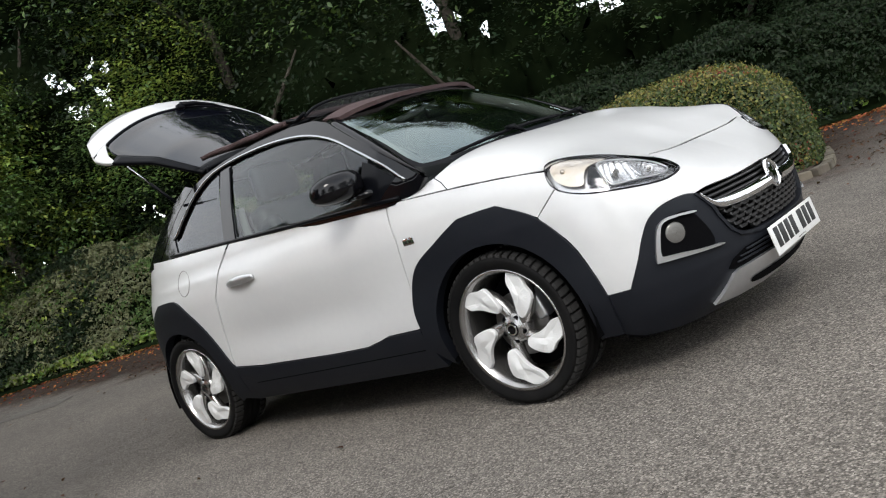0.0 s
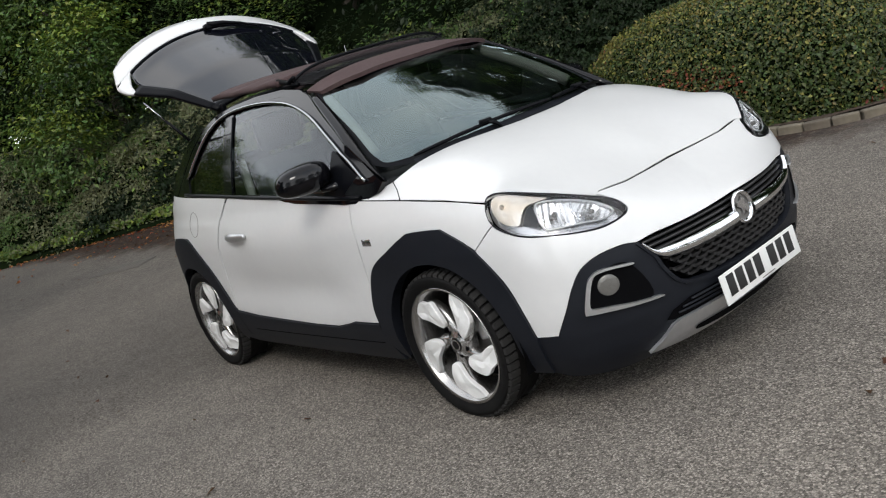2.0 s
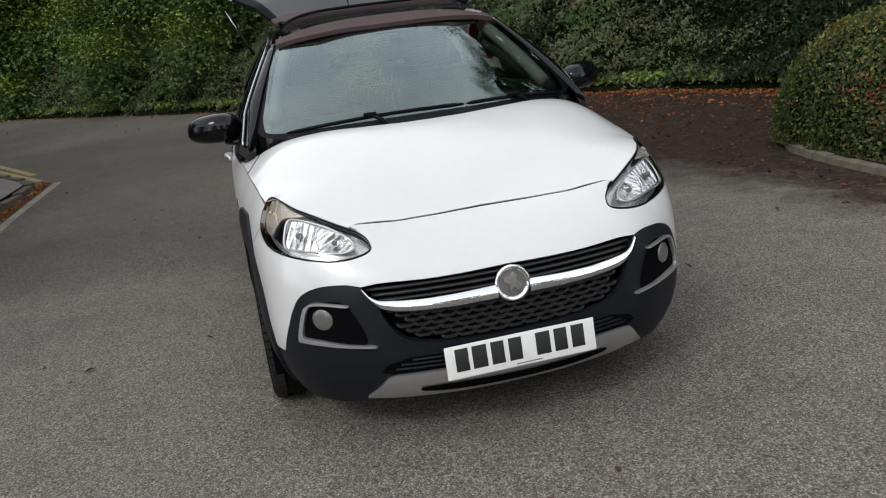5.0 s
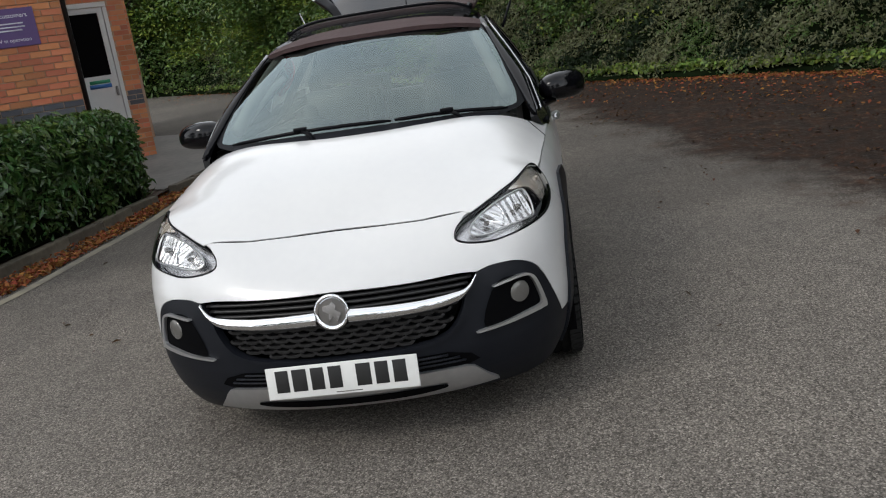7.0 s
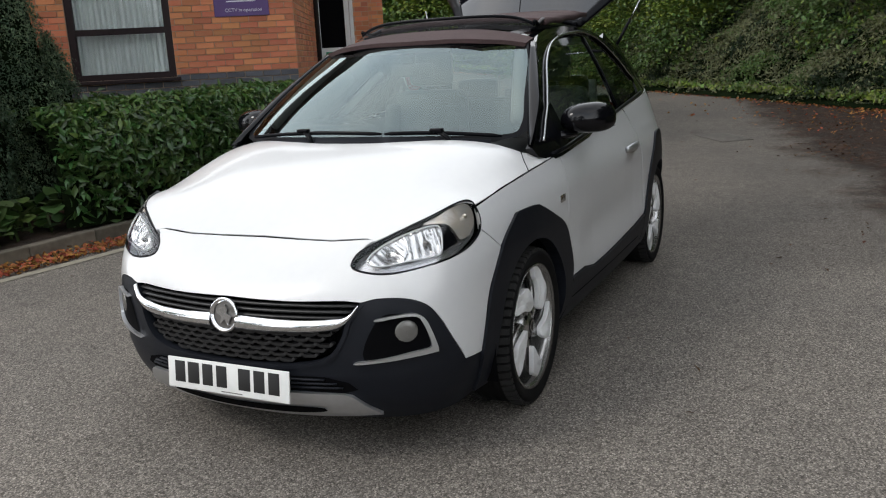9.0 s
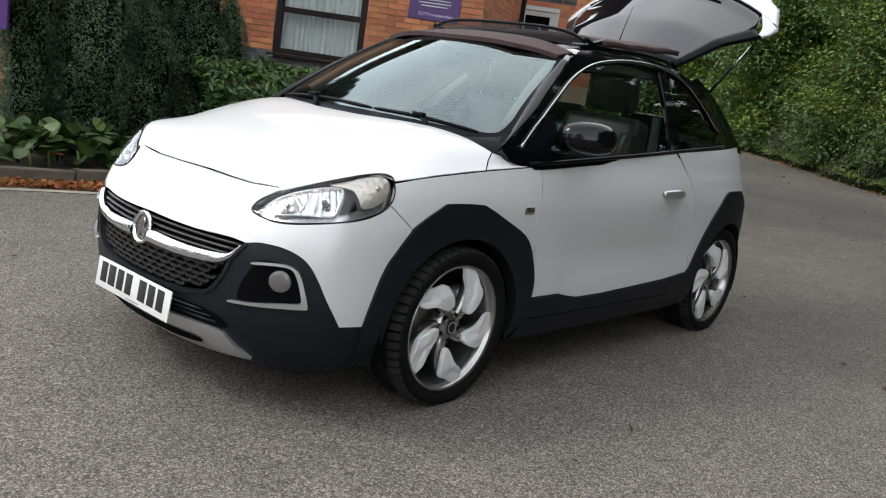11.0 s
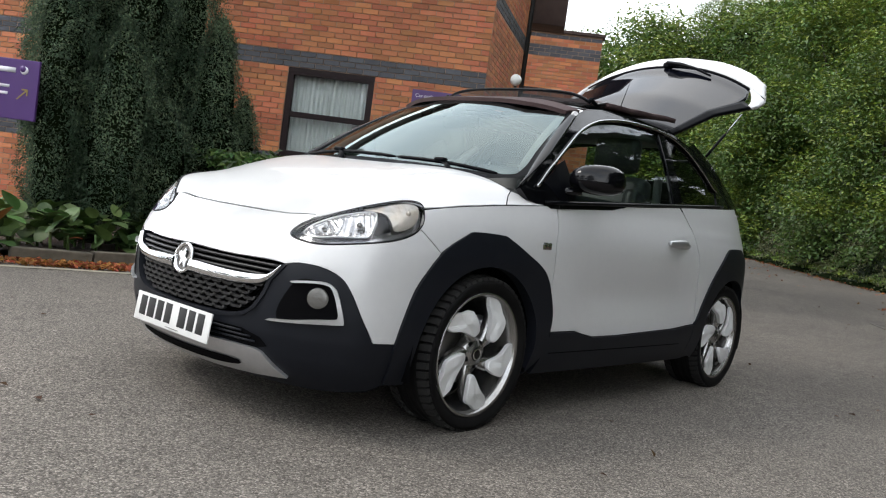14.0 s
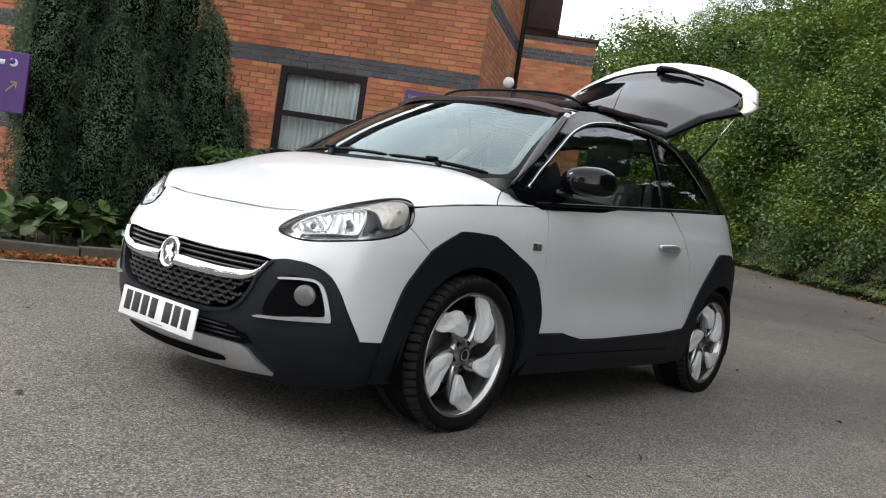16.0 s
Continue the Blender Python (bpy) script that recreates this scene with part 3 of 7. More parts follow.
# shaded, plain and sunlit leaf tones: part of the light is put into the colour
G_DARK = leaf_mat("shaded_tree_leaves", (.012, .023, .008), .4, .03, .55, .2)
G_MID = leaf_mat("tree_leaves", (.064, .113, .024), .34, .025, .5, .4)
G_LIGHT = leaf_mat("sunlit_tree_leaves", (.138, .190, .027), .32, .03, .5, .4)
G_LAUREL = leaf_mat("laurel_leaves", (.052, .108, .026), .5, .03, .36, .6)
G_BOX = leaf_mat("hedge_leaves", (.049, .072, .018), .5, .035, .5, .4)
G_BOXTOP = leaf_mat("hedge_yellow_tips", (.18, .168, .040), .40, .035, .5, .4)
G_RED = leaf_mat("russet_leaves", (.22, .07, .03), .4, .03, .5, .4)
G_YEW = leaf_mat("conifer_sprays", (.046, .080, .044), .5, .03, .6, .3)
G_YEW2 = leaf_mat("conifer_tips", (.112, .158, .086), .45, .03, .6, .3)
G_IVY = leaf_mat("bank_shrub_leaves", (.115, .125, .058), .4, .025, .5, .4)
G_LIME = leaf_mat("bright_ground_ivy", (.130, .190, .032), .5, .03, .5, .4)
G_BERG = leaf_mat("broad_plant_leaves", (.075, .135, .028), .45, .03, .4, .5)
# near-black fill: shade between leaves and under shrubs, put into the colour
SHADE_FILL = mat("foliage_shade", (.004, .007, .003), 1.0, var=((.008, .012, .005), 6), **{"Specular IOR Level": 0.0})
BARK = mat("bark", (.035, .028, .022), .95, var=((.07, .06, .045), 8), bump=(30, .8, .02))


def blob_points(n, rng, c, r, f=1.2, amp=.3, seed=0, shell=.35, lower=-1.0):
    """Points and outward directions through the outer part of an uneven rounded mass."""
    d = rng.normal(0, 1, (n, 3))
    d /= np.linalg.norm(d, axis=1)[:, None]
    d = d[d[:, 2] > lower]
    k = np.array([1 + amp * lump(q, 1.7 * f, seed) + amp * .6 * lump(q, 4.1 * f, seed + 3) for q in d])
    dep = 1 - shell * rng.random(len(d)) ** 1.7
    P = np.array(c) + d * np.array(r) * (k * dep)[:, None]
    return P, d


def tree(at, height, spread, material, material2, seed, label, n=9000, trunk=.16, size=.16, low=.25):
    """A tree with a tapered trunk, limbs and a crown of several uneven leaf masses."""
    rng = np.random.default_rng(seed)
    x, y = at
    z0 = lift(x, y)
    t = root("tree", label, "tree", "trees round the car park", at=(0, 0, 0))
    pts = [(x + .12 * math.sin(k * 2 + seed), y + .12 * math.cos(k * 1.7 + seed), z0 - .1 + height * .8 * k) for k in np.linspace(0, 1, 9)]
    tube("trunk", pts, list(np.linspace(trunk, trunk * .25, 9)), BARK, t, sides=9)
    Pa, Na, Pb, Nb = [], [], [], []
    m = 9
    for i in range(m):
        k = low + (1 - low) * (i + .5) / m
        a = i * 2.4 + seed
        rr = spread * (.62 * math.sin(math.pi * min(1, .25 + k * .72)) + .1)
        c = np.array([x + rr * math.cos(a), y + rr * math.sin(a), z0 + height * k])
        r = np.array([spread * .62, spread * .62, height * .20]) * rng.uniform(.8, 1.2)
        tube("limb", [pts[min(8, int(k * 8))], tuple((np.array(pts[min(8, int(k * 8))]) + c) / 2 + np.array([0, 0, .1])), tuple(c)], [trunk * .45, trunk * .3, trunk * .1], BARK, t, sides=6)
        P, N = blob_points(n // (m * 9), rng, c, r, 1.3, .45, seed + i, .5)
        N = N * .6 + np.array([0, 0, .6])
        # upper leaves mostly take the lighter material: light from above put into the colour
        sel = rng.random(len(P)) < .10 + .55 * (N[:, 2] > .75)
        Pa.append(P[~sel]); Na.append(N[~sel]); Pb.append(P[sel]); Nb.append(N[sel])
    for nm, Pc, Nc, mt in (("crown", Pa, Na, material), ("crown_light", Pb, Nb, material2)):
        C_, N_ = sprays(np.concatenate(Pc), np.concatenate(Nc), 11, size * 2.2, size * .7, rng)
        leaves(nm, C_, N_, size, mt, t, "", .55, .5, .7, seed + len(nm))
    return t


# ---- beds, banks and hedges ----
# bank along the far edge of the car park
EDGE = [(-30.0, -17.5), (-22.0, -9.0), (-18.4, -5.6), (-14.4, -2.2), (-11.3, .9), (-9.2, 2.9), (-7.1, 5.0), (-4.4, 6.3), (-1.2, 8.0), (1.5, 9.4), (5.0, 11.4), (10.0, 14.0)]
edge_s = [np.array(p) for p in curve2(EDGE, 8)]


def bank_prof(k):
    """Height of the bank, k metres in from its foot."""
    return .05 + 1.45 * (1 - math.exp(-(max(0, k - .35) / .75) ** 1.5)) + .10 * k


bv, bfc = [], []
ks = [0, .15, .4, .7, 1.0, 1.4, 2.0, 3.0, 5.0, 9.0]
for i, p in enumerate(edge_s):
    d = edge_s[min(i + 1, len(edge_s) - 1)] - edge_s[max(i - 1, 0)]
    d = d / np.linalg.norm(d)
    n = np.array([-d[1], d[0]])
    for k in ks:
        q = p + n * k
        bv.append((q[0], q[1], lift(*q) + (bank_prof(k) * .82 if k > 0 else .0) + .10 * lump((q[0], q[1], k), .9)))
for i in range(len(edge_s) - 1):
    for j in range(len(ks) - 1):
        a = i * len(ks) + j
        bfc.append((a, a + len(ks), a + len(ks) + 1, a + 1))
tagged(raw("bank", bv, bfc, SHADE_FILL), "planted earth bank along the car park, near-black for the shade under its shrubs", "bank", kind="structure")
rng = np.random.default_rng(5)
seg_l = np.array([np.linalg.norm(edge_s[i + 1] - edge_s[i]) for i in range(len(edge_s) - 1)])


def along(u):
    """A place along the bank's foot and its inward direction."""
    c = np.cumsum(seg_l) / seg_l.sum()
    i = min(int(np.searchsorted(c, u)), len(seg_l) - 1)
    f = (u - (c[i - 1] if i else 0)) / (c[i] - (c[i - 1] if i else 0))
    p = edge_s[i] * (1 - f) + edge_s[i + 1] * f
    d = edge_s[i + 1] - edge_s[i]
    d = d / np.linalg.norm(d)
    return p, np.array([-d[1], d[0]])


P, N, Q, M, PD, ND, PL, NL = [], [], [], [], [], [], [], []
for i in range(30000):
    p, n = along(.05 + .9 * (rng.random() * .55 + .45 * rng.random() ** .6))
    k = rng.random() ** 1.25 * 3.0 + .12
    q = p + n * k
    if k < .26:
        continue
    if k < .50 and rng.random() < (.75 if q[0] < -6.0 else .3):
        for _ in range(4):
            e = q + rng.normal(0, .06, 2)
            Q.append((e[0], e[1], lift(*e) + .04 + .3 * max(0, k - .1) + rng.random() * .10)); M.append((-n[0] * .5, -n[1] * .5, .8))
        continue
    z = lift(*q) + bank_prof(k) + .30 * lump((q[0], q[1], k), .8) + .18 * lump((q[0], q[1], 2 + k), 2.4)
    d_ = (-n[0] * .8, -n[1] * .8, .6)
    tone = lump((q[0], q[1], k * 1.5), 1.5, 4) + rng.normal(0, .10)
    # beyond x -6 the dark leaves paint the trees' shade; elsewhere tone varies
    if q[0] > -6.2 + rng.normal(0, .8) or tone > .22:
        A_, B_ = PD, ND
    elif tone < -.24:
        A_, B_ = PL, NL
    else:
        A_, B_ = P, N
    w = rng.normal(0, .8)                        # a stem that arches out and hangs
    go = np.array([-n[0] * math.cos(w) - n[1] * math.sin(w), -n[1] * math.cos(w) + n[0] * math.sin(w)])
    ln = rng.uniform(.22, .48)
    for j in range(10):
        f = (j + rng.random()) / 10
        e = np.array([q[0] + go[0] * ln * f, q[1] + go[1] * ln * f, z + .10 * f - .30 * ln * f * f * 1.6]) + rng.normal(0, .016, 3)
        A_.append(e); B_.append(d_)
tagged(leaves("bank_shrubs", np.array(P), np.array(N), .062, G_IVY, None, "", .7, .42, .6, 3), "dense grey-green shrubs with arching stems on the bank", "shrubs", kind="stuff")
tagged(leaves("bank_dark_shrubs", np.array(PD), np.array(ND), .068, G_DARK, None, "", .7, .45, .6, 13), "dark green shrubs on the bank, the trees' shade put into their colour", "shrubs", kind="stuff")
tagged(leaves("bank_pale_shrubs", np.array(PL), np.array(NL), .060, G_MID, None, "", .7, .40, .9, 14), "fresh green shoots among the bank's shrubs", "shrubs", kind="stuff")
tagged(leaves("bank_ivy", np.array(Q), np.array(M), .075, G_LIME, None, "", .6, .8, 0, 4), "bright green ivy at the foot of the bank", "ivy", kind="stuff")
P = []
for i in range(20000):
    p, n = along(rng.random() * .8 + .17)
    q = p + n * (rng.normal(.02, .13) - (rng.random() ** 9) * 2.2)
    if p[0] < -9.5 + rng.normal(0, 1.2) and rng.random() < .90:
        continue
    P.append((q[0], q[1], lift(*q) + .008 + rng.random() * .012))
tagged(leaves("bank_leaf_litter", np.array(P), np.tile((0, 0, 1.0), (len(P), 1)), .055, LITTER, None, "", .35, .6, 0, 6), "orange fallen leaves along the bank's foot", "leaves", kind="stuff")

P = []
for i in range(16000):
    q = np.array([rng.uniform(-11, 4), rng.uniform(1.0, 9.0)])
    d = q[1] - .22 * q[0] + .9 * lump((q[0], q[1], 0), .5, 3)
    if d < 2.5 + rng.random() * 1.5 or lump((q[0], q[1], 0), 1.4, 6) < rng.normal(.05, .12) or q[1] > 5.6 + .55 * (q[0] + 6):
        continue
    P.append((q[0], q[1], lift(*q) + .007 + rng.random() * .006))
tagged(leaves("ground_litter", np.array(P), np.tile((0, 0, 1.0), (len(P), 1)), .042, LITTER_D, None, "", .3, .6, 0, 19), "brown leaf litter trodden into the asphalt", "leaves", kind="stuff")

# clipped rounded hedge
hedge = root("clipped_hedge", "rounded clipped hedge, green with yellow and russet tips", "hedge")
HC, HR = (-.75, 5.05), (1.75, 1.42, 1.22)


def hedge_pt(d):
    """A point of the hedge's skin: a box-like round body on the ground."""
    p = 3.6
    k = (abs(d[0]) ** p + abs(d[1]) ** p + max(0, d[2]) ** 2.6 + (abs(min(0, d[2])) ** p)) ** (-1 / p)
    yy = HC[1] + d[1] * k * HR[1]
    return np.array([HC[0] + d[0] * k * HR[0] - .27 * (yy - 3.7) * max(0.0, d[0] * k), yy, max(.06, d[2] * k * HR[2] + .0)])


P, N, P2, N2, P3, N3 = [], [], [], [], [], []
for i in range(80000):
    d = rng.normal(0, 1, 3)
    d /= np.linalg.norm(d)
    d[2] = abs(d[2])
    q = hedge_pt(d)
    if d[1] > .6 and rng.random() < .7:
        continue
    q[2] *= rng.random() ** .05
    q = q + d * (.05 * lump(q, 2.2) + rng.normal(0, .018) - .03 * rng.random())
    top = min(1.0, max(0.0, (q[2] - .55) / .5))
    patchy = lump(q, 1.6, 2)
    if rng.random() < .12 + .62 * top * (.8 + patchy):
        P2.append(q); N2.append(d)
    elif rng.random() < .9 * max(0, lump(q, 1.3, 5) - .28):
        P3.append(q); N3.append(d)
    else:
        P.append(q); N.append(d)
leaves("hedge_foliage", np.array(P), np.array(N), .034, G_BOX, hedge, "", .7, .6, 0, 7)
leaves("hedge_new_growth", np.array(P2), np.array(N2), .033, G_BOXTOP, hedge, "yellow-green tips", .7, .6, 0, 8)
leaves("hedge_russet", np.array(P3), np.array(N3), .034, G_RED, hedge, "russet leaves", .7, .6, 0, 9)
# near-black body added inside the hedge for the shade behind its leaves
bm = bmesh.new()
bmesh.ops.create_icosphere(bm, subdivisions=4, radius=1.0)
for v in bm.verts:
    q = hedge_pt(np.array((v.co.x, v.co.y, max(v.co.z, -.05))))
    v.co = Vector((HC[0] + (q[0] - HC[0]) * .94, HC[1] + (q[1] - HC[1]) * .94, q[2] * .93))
part("hedge_core", bm, SHADE_FILL, hedge)
HK = [(-2.45, 4.75), (-2.15, 4.05), (-1.7, 3.72), (-1.0, 3.56), (-.2, 3.50), (.5, 3.55), (.92, 3.85), (.84, 4.5), (.55, 5.4)]


def kerb_run(name, pts, w, h, length, label, gap=.008, group="kerb stones"):
    """Single kerb stones laid along a line."""
    P = [np.array(p, float) for p in curve2(pts, 6)]
    sl = np.r_[0, np.cumsum([np.linalg.norm(P[i + 1] - P[i]) for i in range(len(P) - 1)])]
    k = root(name, label, "kerb", kind="structure")
    me = None
    n = int(sl[-1] / length)
    for i in range(n):
        a, b = (i + .5) * length, 0
        q = np.array([np.interp(a, sl, [p[j] for p in P]) for j in (0, 1)])
        r = np.array([np.interp(a + .05, sl, [p[j] for p in P]) for j in (0, 1)])
        if me is None:
            bmk = boxed((length - gap, w, h + .1), (0, 0, (h - .1) / 2), .012)
            me = bpy.data.meshes.new("kerb_stone")
            bmk.to_mesh(me)
            bmk.free()
        ob = link("kerb_stone", me, KERB, k)
        ob.matrix_basis = pose(q[0], q[1], lift(*q) + random.uniform(-.006, .006), random.uniform(-1, 1), random.uniform(-1, 1), math.degrees(math.atan2(*(r - q)[::-1])) + random.uniform(-.6, .6))
    return k


kerb_run("hedge_kerb", HK, .09, .06, .20, "low worn stone kerb round the clipped hedge")
tagged(raw("hedge_bed", [(x + .04 * (HC[0] - x), y + .04 * (HC[1] - y), .055) for x, y in HK] + [(-2.3, 6.4, .055), (.3, 6.4, .055)][::-1], [tuple(range(len(HK) + 2))], SOIL), "dark soil under the clipped hedge", "soil", kind="structure")

# bed in front of the building: flush cream edging, leaf gutter, kerb, soil
LINE = [(6.5, -4.6), (3.0, -3.75), (1.1, -3.42), (.4, -3.24), (-.9, -3.10), (-2.0, -3.12), (-3.3, -3.14), (-4.6, -3.22), (-7.0, -3.15)]
ribbon("cream_edging", curve2(LINE, 6), -.02, .075, .005, CREAM, "worn cream edging line flush with the asphalt", "edging")
KL = [(6.5, -5.0), (3.0, -4.15), (1.1, -3.84), (.4, -3.70), (-.9, -3.62), (-2.0, -3.62), (-3.3, -3.58), (-4.75, -3.52)]
kerb_run("bed_kerb", KL[2:], .11, .11, .60, "mossy concrete kerb stones along the planted bed")
WALL_N, WALL_U, WALL_C = np.array([math.cos(radians(35.7)), math.sin(radians(35.7))]), np.array([-math.sin(radians(35.7)), math.cos(radians(35.7))]), -6.70
bed = [(p[0], p[1] - .05) for p in curve2(KL, 4)] + [(-4.85, -3.6), (-5.0, -4.3), (-3.5, -6.4), (1.5, -13.0), (8, -13)]
tagged(raw("planted_bed", [(x, y, lift(x, y) + .07) for x, y in bed], [tuple(range(len(bed)))], SOIL), "dark soil of the planted bed before the building", "soil", kind="structure")
P = []
for i in range(5200):
    u = rng.random()
    a = np.array([np.interp(u, np.linspace(0, 1, len(LINE)), [p[j] for p in LINE]) for j in (0, 1)])
    q = a + np.array([rng.normal(0, .05), -.10 - abs(rng.normal(.12, .12))])
    P.append((q[0], q[1], lift(*q) + .008 + .03 * rng.random()))
tagged(leaves("gutter_leaves", np.array(P), np.tile((0, 0, 1.0), (len(P), 1)), .05, LITTER, None, "", .5, .6, 0, 16), "orange-brown fallen leaves lying in the gutter", "leaves", kind="stuff")
P = []
for i in range(260):
    q = np.array([rng.uniform(-9, 6), rng.uniform(-3, 8)])
    if -1.9 < q[0] < 2.1 and abs(q[1]) < .95:
        continue
    P.append((q[0], q[1], lift(*q) + .008))
tagged(leaves("scattered_leaves", np.array(P), np.tile((0, 0, 1.0), (len(P), 1)), .045, LITTER_D, None, "", .3, .55, 0, 17), "a few dry leaves scattered on the asphalt", "leaves", kind="stuff")

# laurel hedge before the building
laurel = root("laurel_hedge", "dark glossy laurel hedge, loosely clipped", "hedge")
L0, L1 = np.array([-.70, -4.30]), np.array([-4.55, -4.22])


def laurel_surf(u, a, rng_k=1.0):
    """u along the hedge, a round its section (0 foot of the road side, 1 foot of the far side)."""
    c = L0 + (L1 - L0) * u
    end = 1 - max(0, (u - .93) / .07) ** 2 * .35 - max(0, (.06 - u) / .06) ** 2 * .3
    w = math.pi * a
    sx = math.copysign(abs(math.cos(w)) ** .45, math.cos(w))
    sz = abs(math.sin(w)) ** .5
    h = 1.02 + .05 * u
    return np.array([c[0], c[1] + sx * .62 * end, .08 + sz * (h - .06) * (.86 + .14 * end)]), np.array([0, math.cos(w), math.sin(w)])


P, N = [], []
for i in range(17000):
    u, a = rng.random() * 1.02, rng.random() * .78
    q, d = laurel_surf(min(u, 1.0), a)
    if u > .955:
        d = np.array([-1.0, .2, .3])
        q[0] += -rng.random() * .12
        q[1] = -4.26 + rng.uniform(-.6, .6)
        q[2] = rng.uniform(.12, 1.0)
    q = q + d * (.10 * lump(q, 2.0) + rng.normal(0, .03) - .06 * rng.random() ** 2)
    P.append(q); N.append(d)
leaves("laurel_foliage", np.array(P), np.array(N), .105, G_LAUREL, laurel, "", .7, .36, -.7, 21)
P, N = [], []
for i in range(1100):
    q, d = laurel_surf(rng.random(), .15 + .5 * rng.random())
    P.append(q + d * .05); N.append(d)
leaves("laurel_new_leaves", np.array(P), np.array(N), .10, G_BERG, laurel, "lighter new leaves", .6, .38, -.5, 22)
# near-black inner sheet paints the shade within the laurel
grid_patch("laurel_core", lambda u, v: tuple((laurel_surf(u, v)[0] - np.array([0, -4.26, .3])) * np.array([1, .86, .88]) + np.array([0, -4.26, .3])), 24, 14, SHADE_FILL, laurel)

# conifers before the window
def conifer(at, cols, label, seed):
    t = root("conifer", label, "conifer")
    r_ = np.random.default_rng(seed)
    tube("trunk", [(at[0], at[1], 0), (at[0] + .03, at[1], 1.6), (at[0], at[1], 3.0)], [.09, .07, .03], BARK, t)
    Pa, Na, Pb, Nb = [], [], [], []
    for i, (dx, dy, h, r, z0) in enumerate(cols):
        c = np.array([at[0] + dx, at[1] + dy])
        n = int(3600 * h * r / .35)
        for k in range(n):
            z = r_.random()
            w = r_.uniform(0, 2 * math.pi)
            rad = r * (math.sin(math.pi * min(.985, .20 + .785 * z ** 1.25)) ** .75) * (1 + .42 * lump((math.cos(w), math.sin(w), z * 3), 1.5, seed + i) + .36 * lump((math.cos(w) * 3, math.sin(w) * 3, z * h * 3.2), 1.3, seed + i))
            d = np.array([math.cos(w), math.sin(w), .35])
            q = np.array([c[0] + rad * math.cos(w), c[1] + rad * math.sin(w), z0 + z * h]) - d * .05 * r_.random()
            (Pb if r_.random() < .22 + .25 * z + .7 * lump(q, 2.6, seed) else Pa).append(q)
            (Nb if len(Nb) < len(Pb) else Na).append(d)
        # near-black body added in each plume for its inner shade
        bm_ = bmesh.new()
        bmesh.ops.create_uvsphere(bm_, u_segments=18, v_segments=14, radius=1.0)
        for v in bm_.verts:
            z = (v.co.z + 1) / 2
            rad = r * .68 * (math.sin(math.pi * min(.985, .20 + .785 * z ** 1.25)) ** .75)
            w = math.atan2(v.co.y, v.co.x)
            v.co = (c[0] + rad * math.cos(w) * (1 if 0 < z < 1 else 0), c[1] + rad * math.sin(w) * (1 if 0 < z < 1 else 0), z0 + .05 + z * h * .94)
        part("core", bm_, SHADE_FILL, t)
    Pa, Na = sprays(Pa, Na, 3, .020, .026, r_)
    Pb, Nb = sprays(Pb, Nb, 3, .020, .026, r_)
    leaves("sprays", Pa, Na, .032, G_YEW, t, "", .7, .30, -1.2, seed)
    leaves("spray_light", Pb, Nb, .031, G_YEW2, t, "lighter grey-green tips", .55, .34, -1.6, seed + 1)
    return t


conifer((.02, -4.82), [(0, .30, 1.9, .34, .25), (-.98, .28, 2.1, .31, .3), (-1.38, .22, 1.35, .22, .35), (.47, .10, 3.0, .25, .3), (.3, -.05, 3.9, .36, .3), (-.2, -.1, 4.4, .46, .25), (-.72, -.15, 4.3, .42, .2), (.05, -.45, 4.6, .5, .3), (-.55, -.5, 4.6, .5, .3), (-.5, .28, 1.3, .3, .2)], "large dark green conifer with upright plume-like columns", 31)

# broad-leaved plants at the bed's edge
def broad_leaf_mesh():
    vs, fs = [], []
    for i in range(7):
        k = i / 6
        w = .50 * math.sin(math.pi * min(1, .08 + k * .94)) ** .7
        z = .10 * math.sin(k * 2.4) - .16 * k * k
        for q in (-1, -.5, 0, .5, 1):
            vs.append((k, q * w, z + .09 * abs(q) - .03 * q * q))
    for i in range(6):
        for j in range(4):
            fs.append((i * 5 + j, (i + 1) * 5 + j, (i + 1) * 5 + j + 1, i * 5 + j + 1))
    me = bpy.data.meshes.new("leaf")
    me.from_pydata(vs, [], fs)
    me.shade_smooth()
    return me


LEAF_ME = broad_leaf_mesh()
BERG = mat("broad_leaf_green", (.055, .11, .022), .6, var=((.085, .15, .036), 6), obj=(.4, 1.3, .03))
BERG_D = mat("broad_leaf_orange", (.42, .13, .035), .5, var=((.30, .10, .03), 5), obj=(.7, 1.2, .02))
LEAF_ME.materials.append(BERG)
LEAF_OR = LEAF_ME.copy()
LEAF_OR.materials.clear()
LEAF_OR.materials.append(BERG_D)
pr = random.Random(11)
for i in range(33):
    bx = 1.75 - .24 * (i % 11) + pr.uniform(-.08, .08)
    by = -4.04 - .20 * (i // 11) - .05 * (1.5 - bx) * 0 + pr.uniform(-.08, .08)
    plant = root("broad_leaved_plant", "low plant with broad glossy green leaves", "plant", "plants in the bed")
    for k in range(pr.randint(11, 16)):
        lf = link("leaf", LEAF_OR if (k == 0 and i in (2, 5)) else LEAF_ME, None, plant)
        s = pr.uniform(.095, .195)
        a = pr.uniform(0, 360)
        lf.matrix_basis = pose(bx + pr.uniform(-.08, .08), by + pr.uniform(-.08, .08), .10 + pr.uniform(0, .27), 0, pr.uniform(-65, 15), a) @ Matrix.Scale(s, 4)
        lf.scale = (s, s, s)
    tube("stem", [(bx, by, .05), (bx + .02, by, .22)], .012, BERG, plant, sides=6)

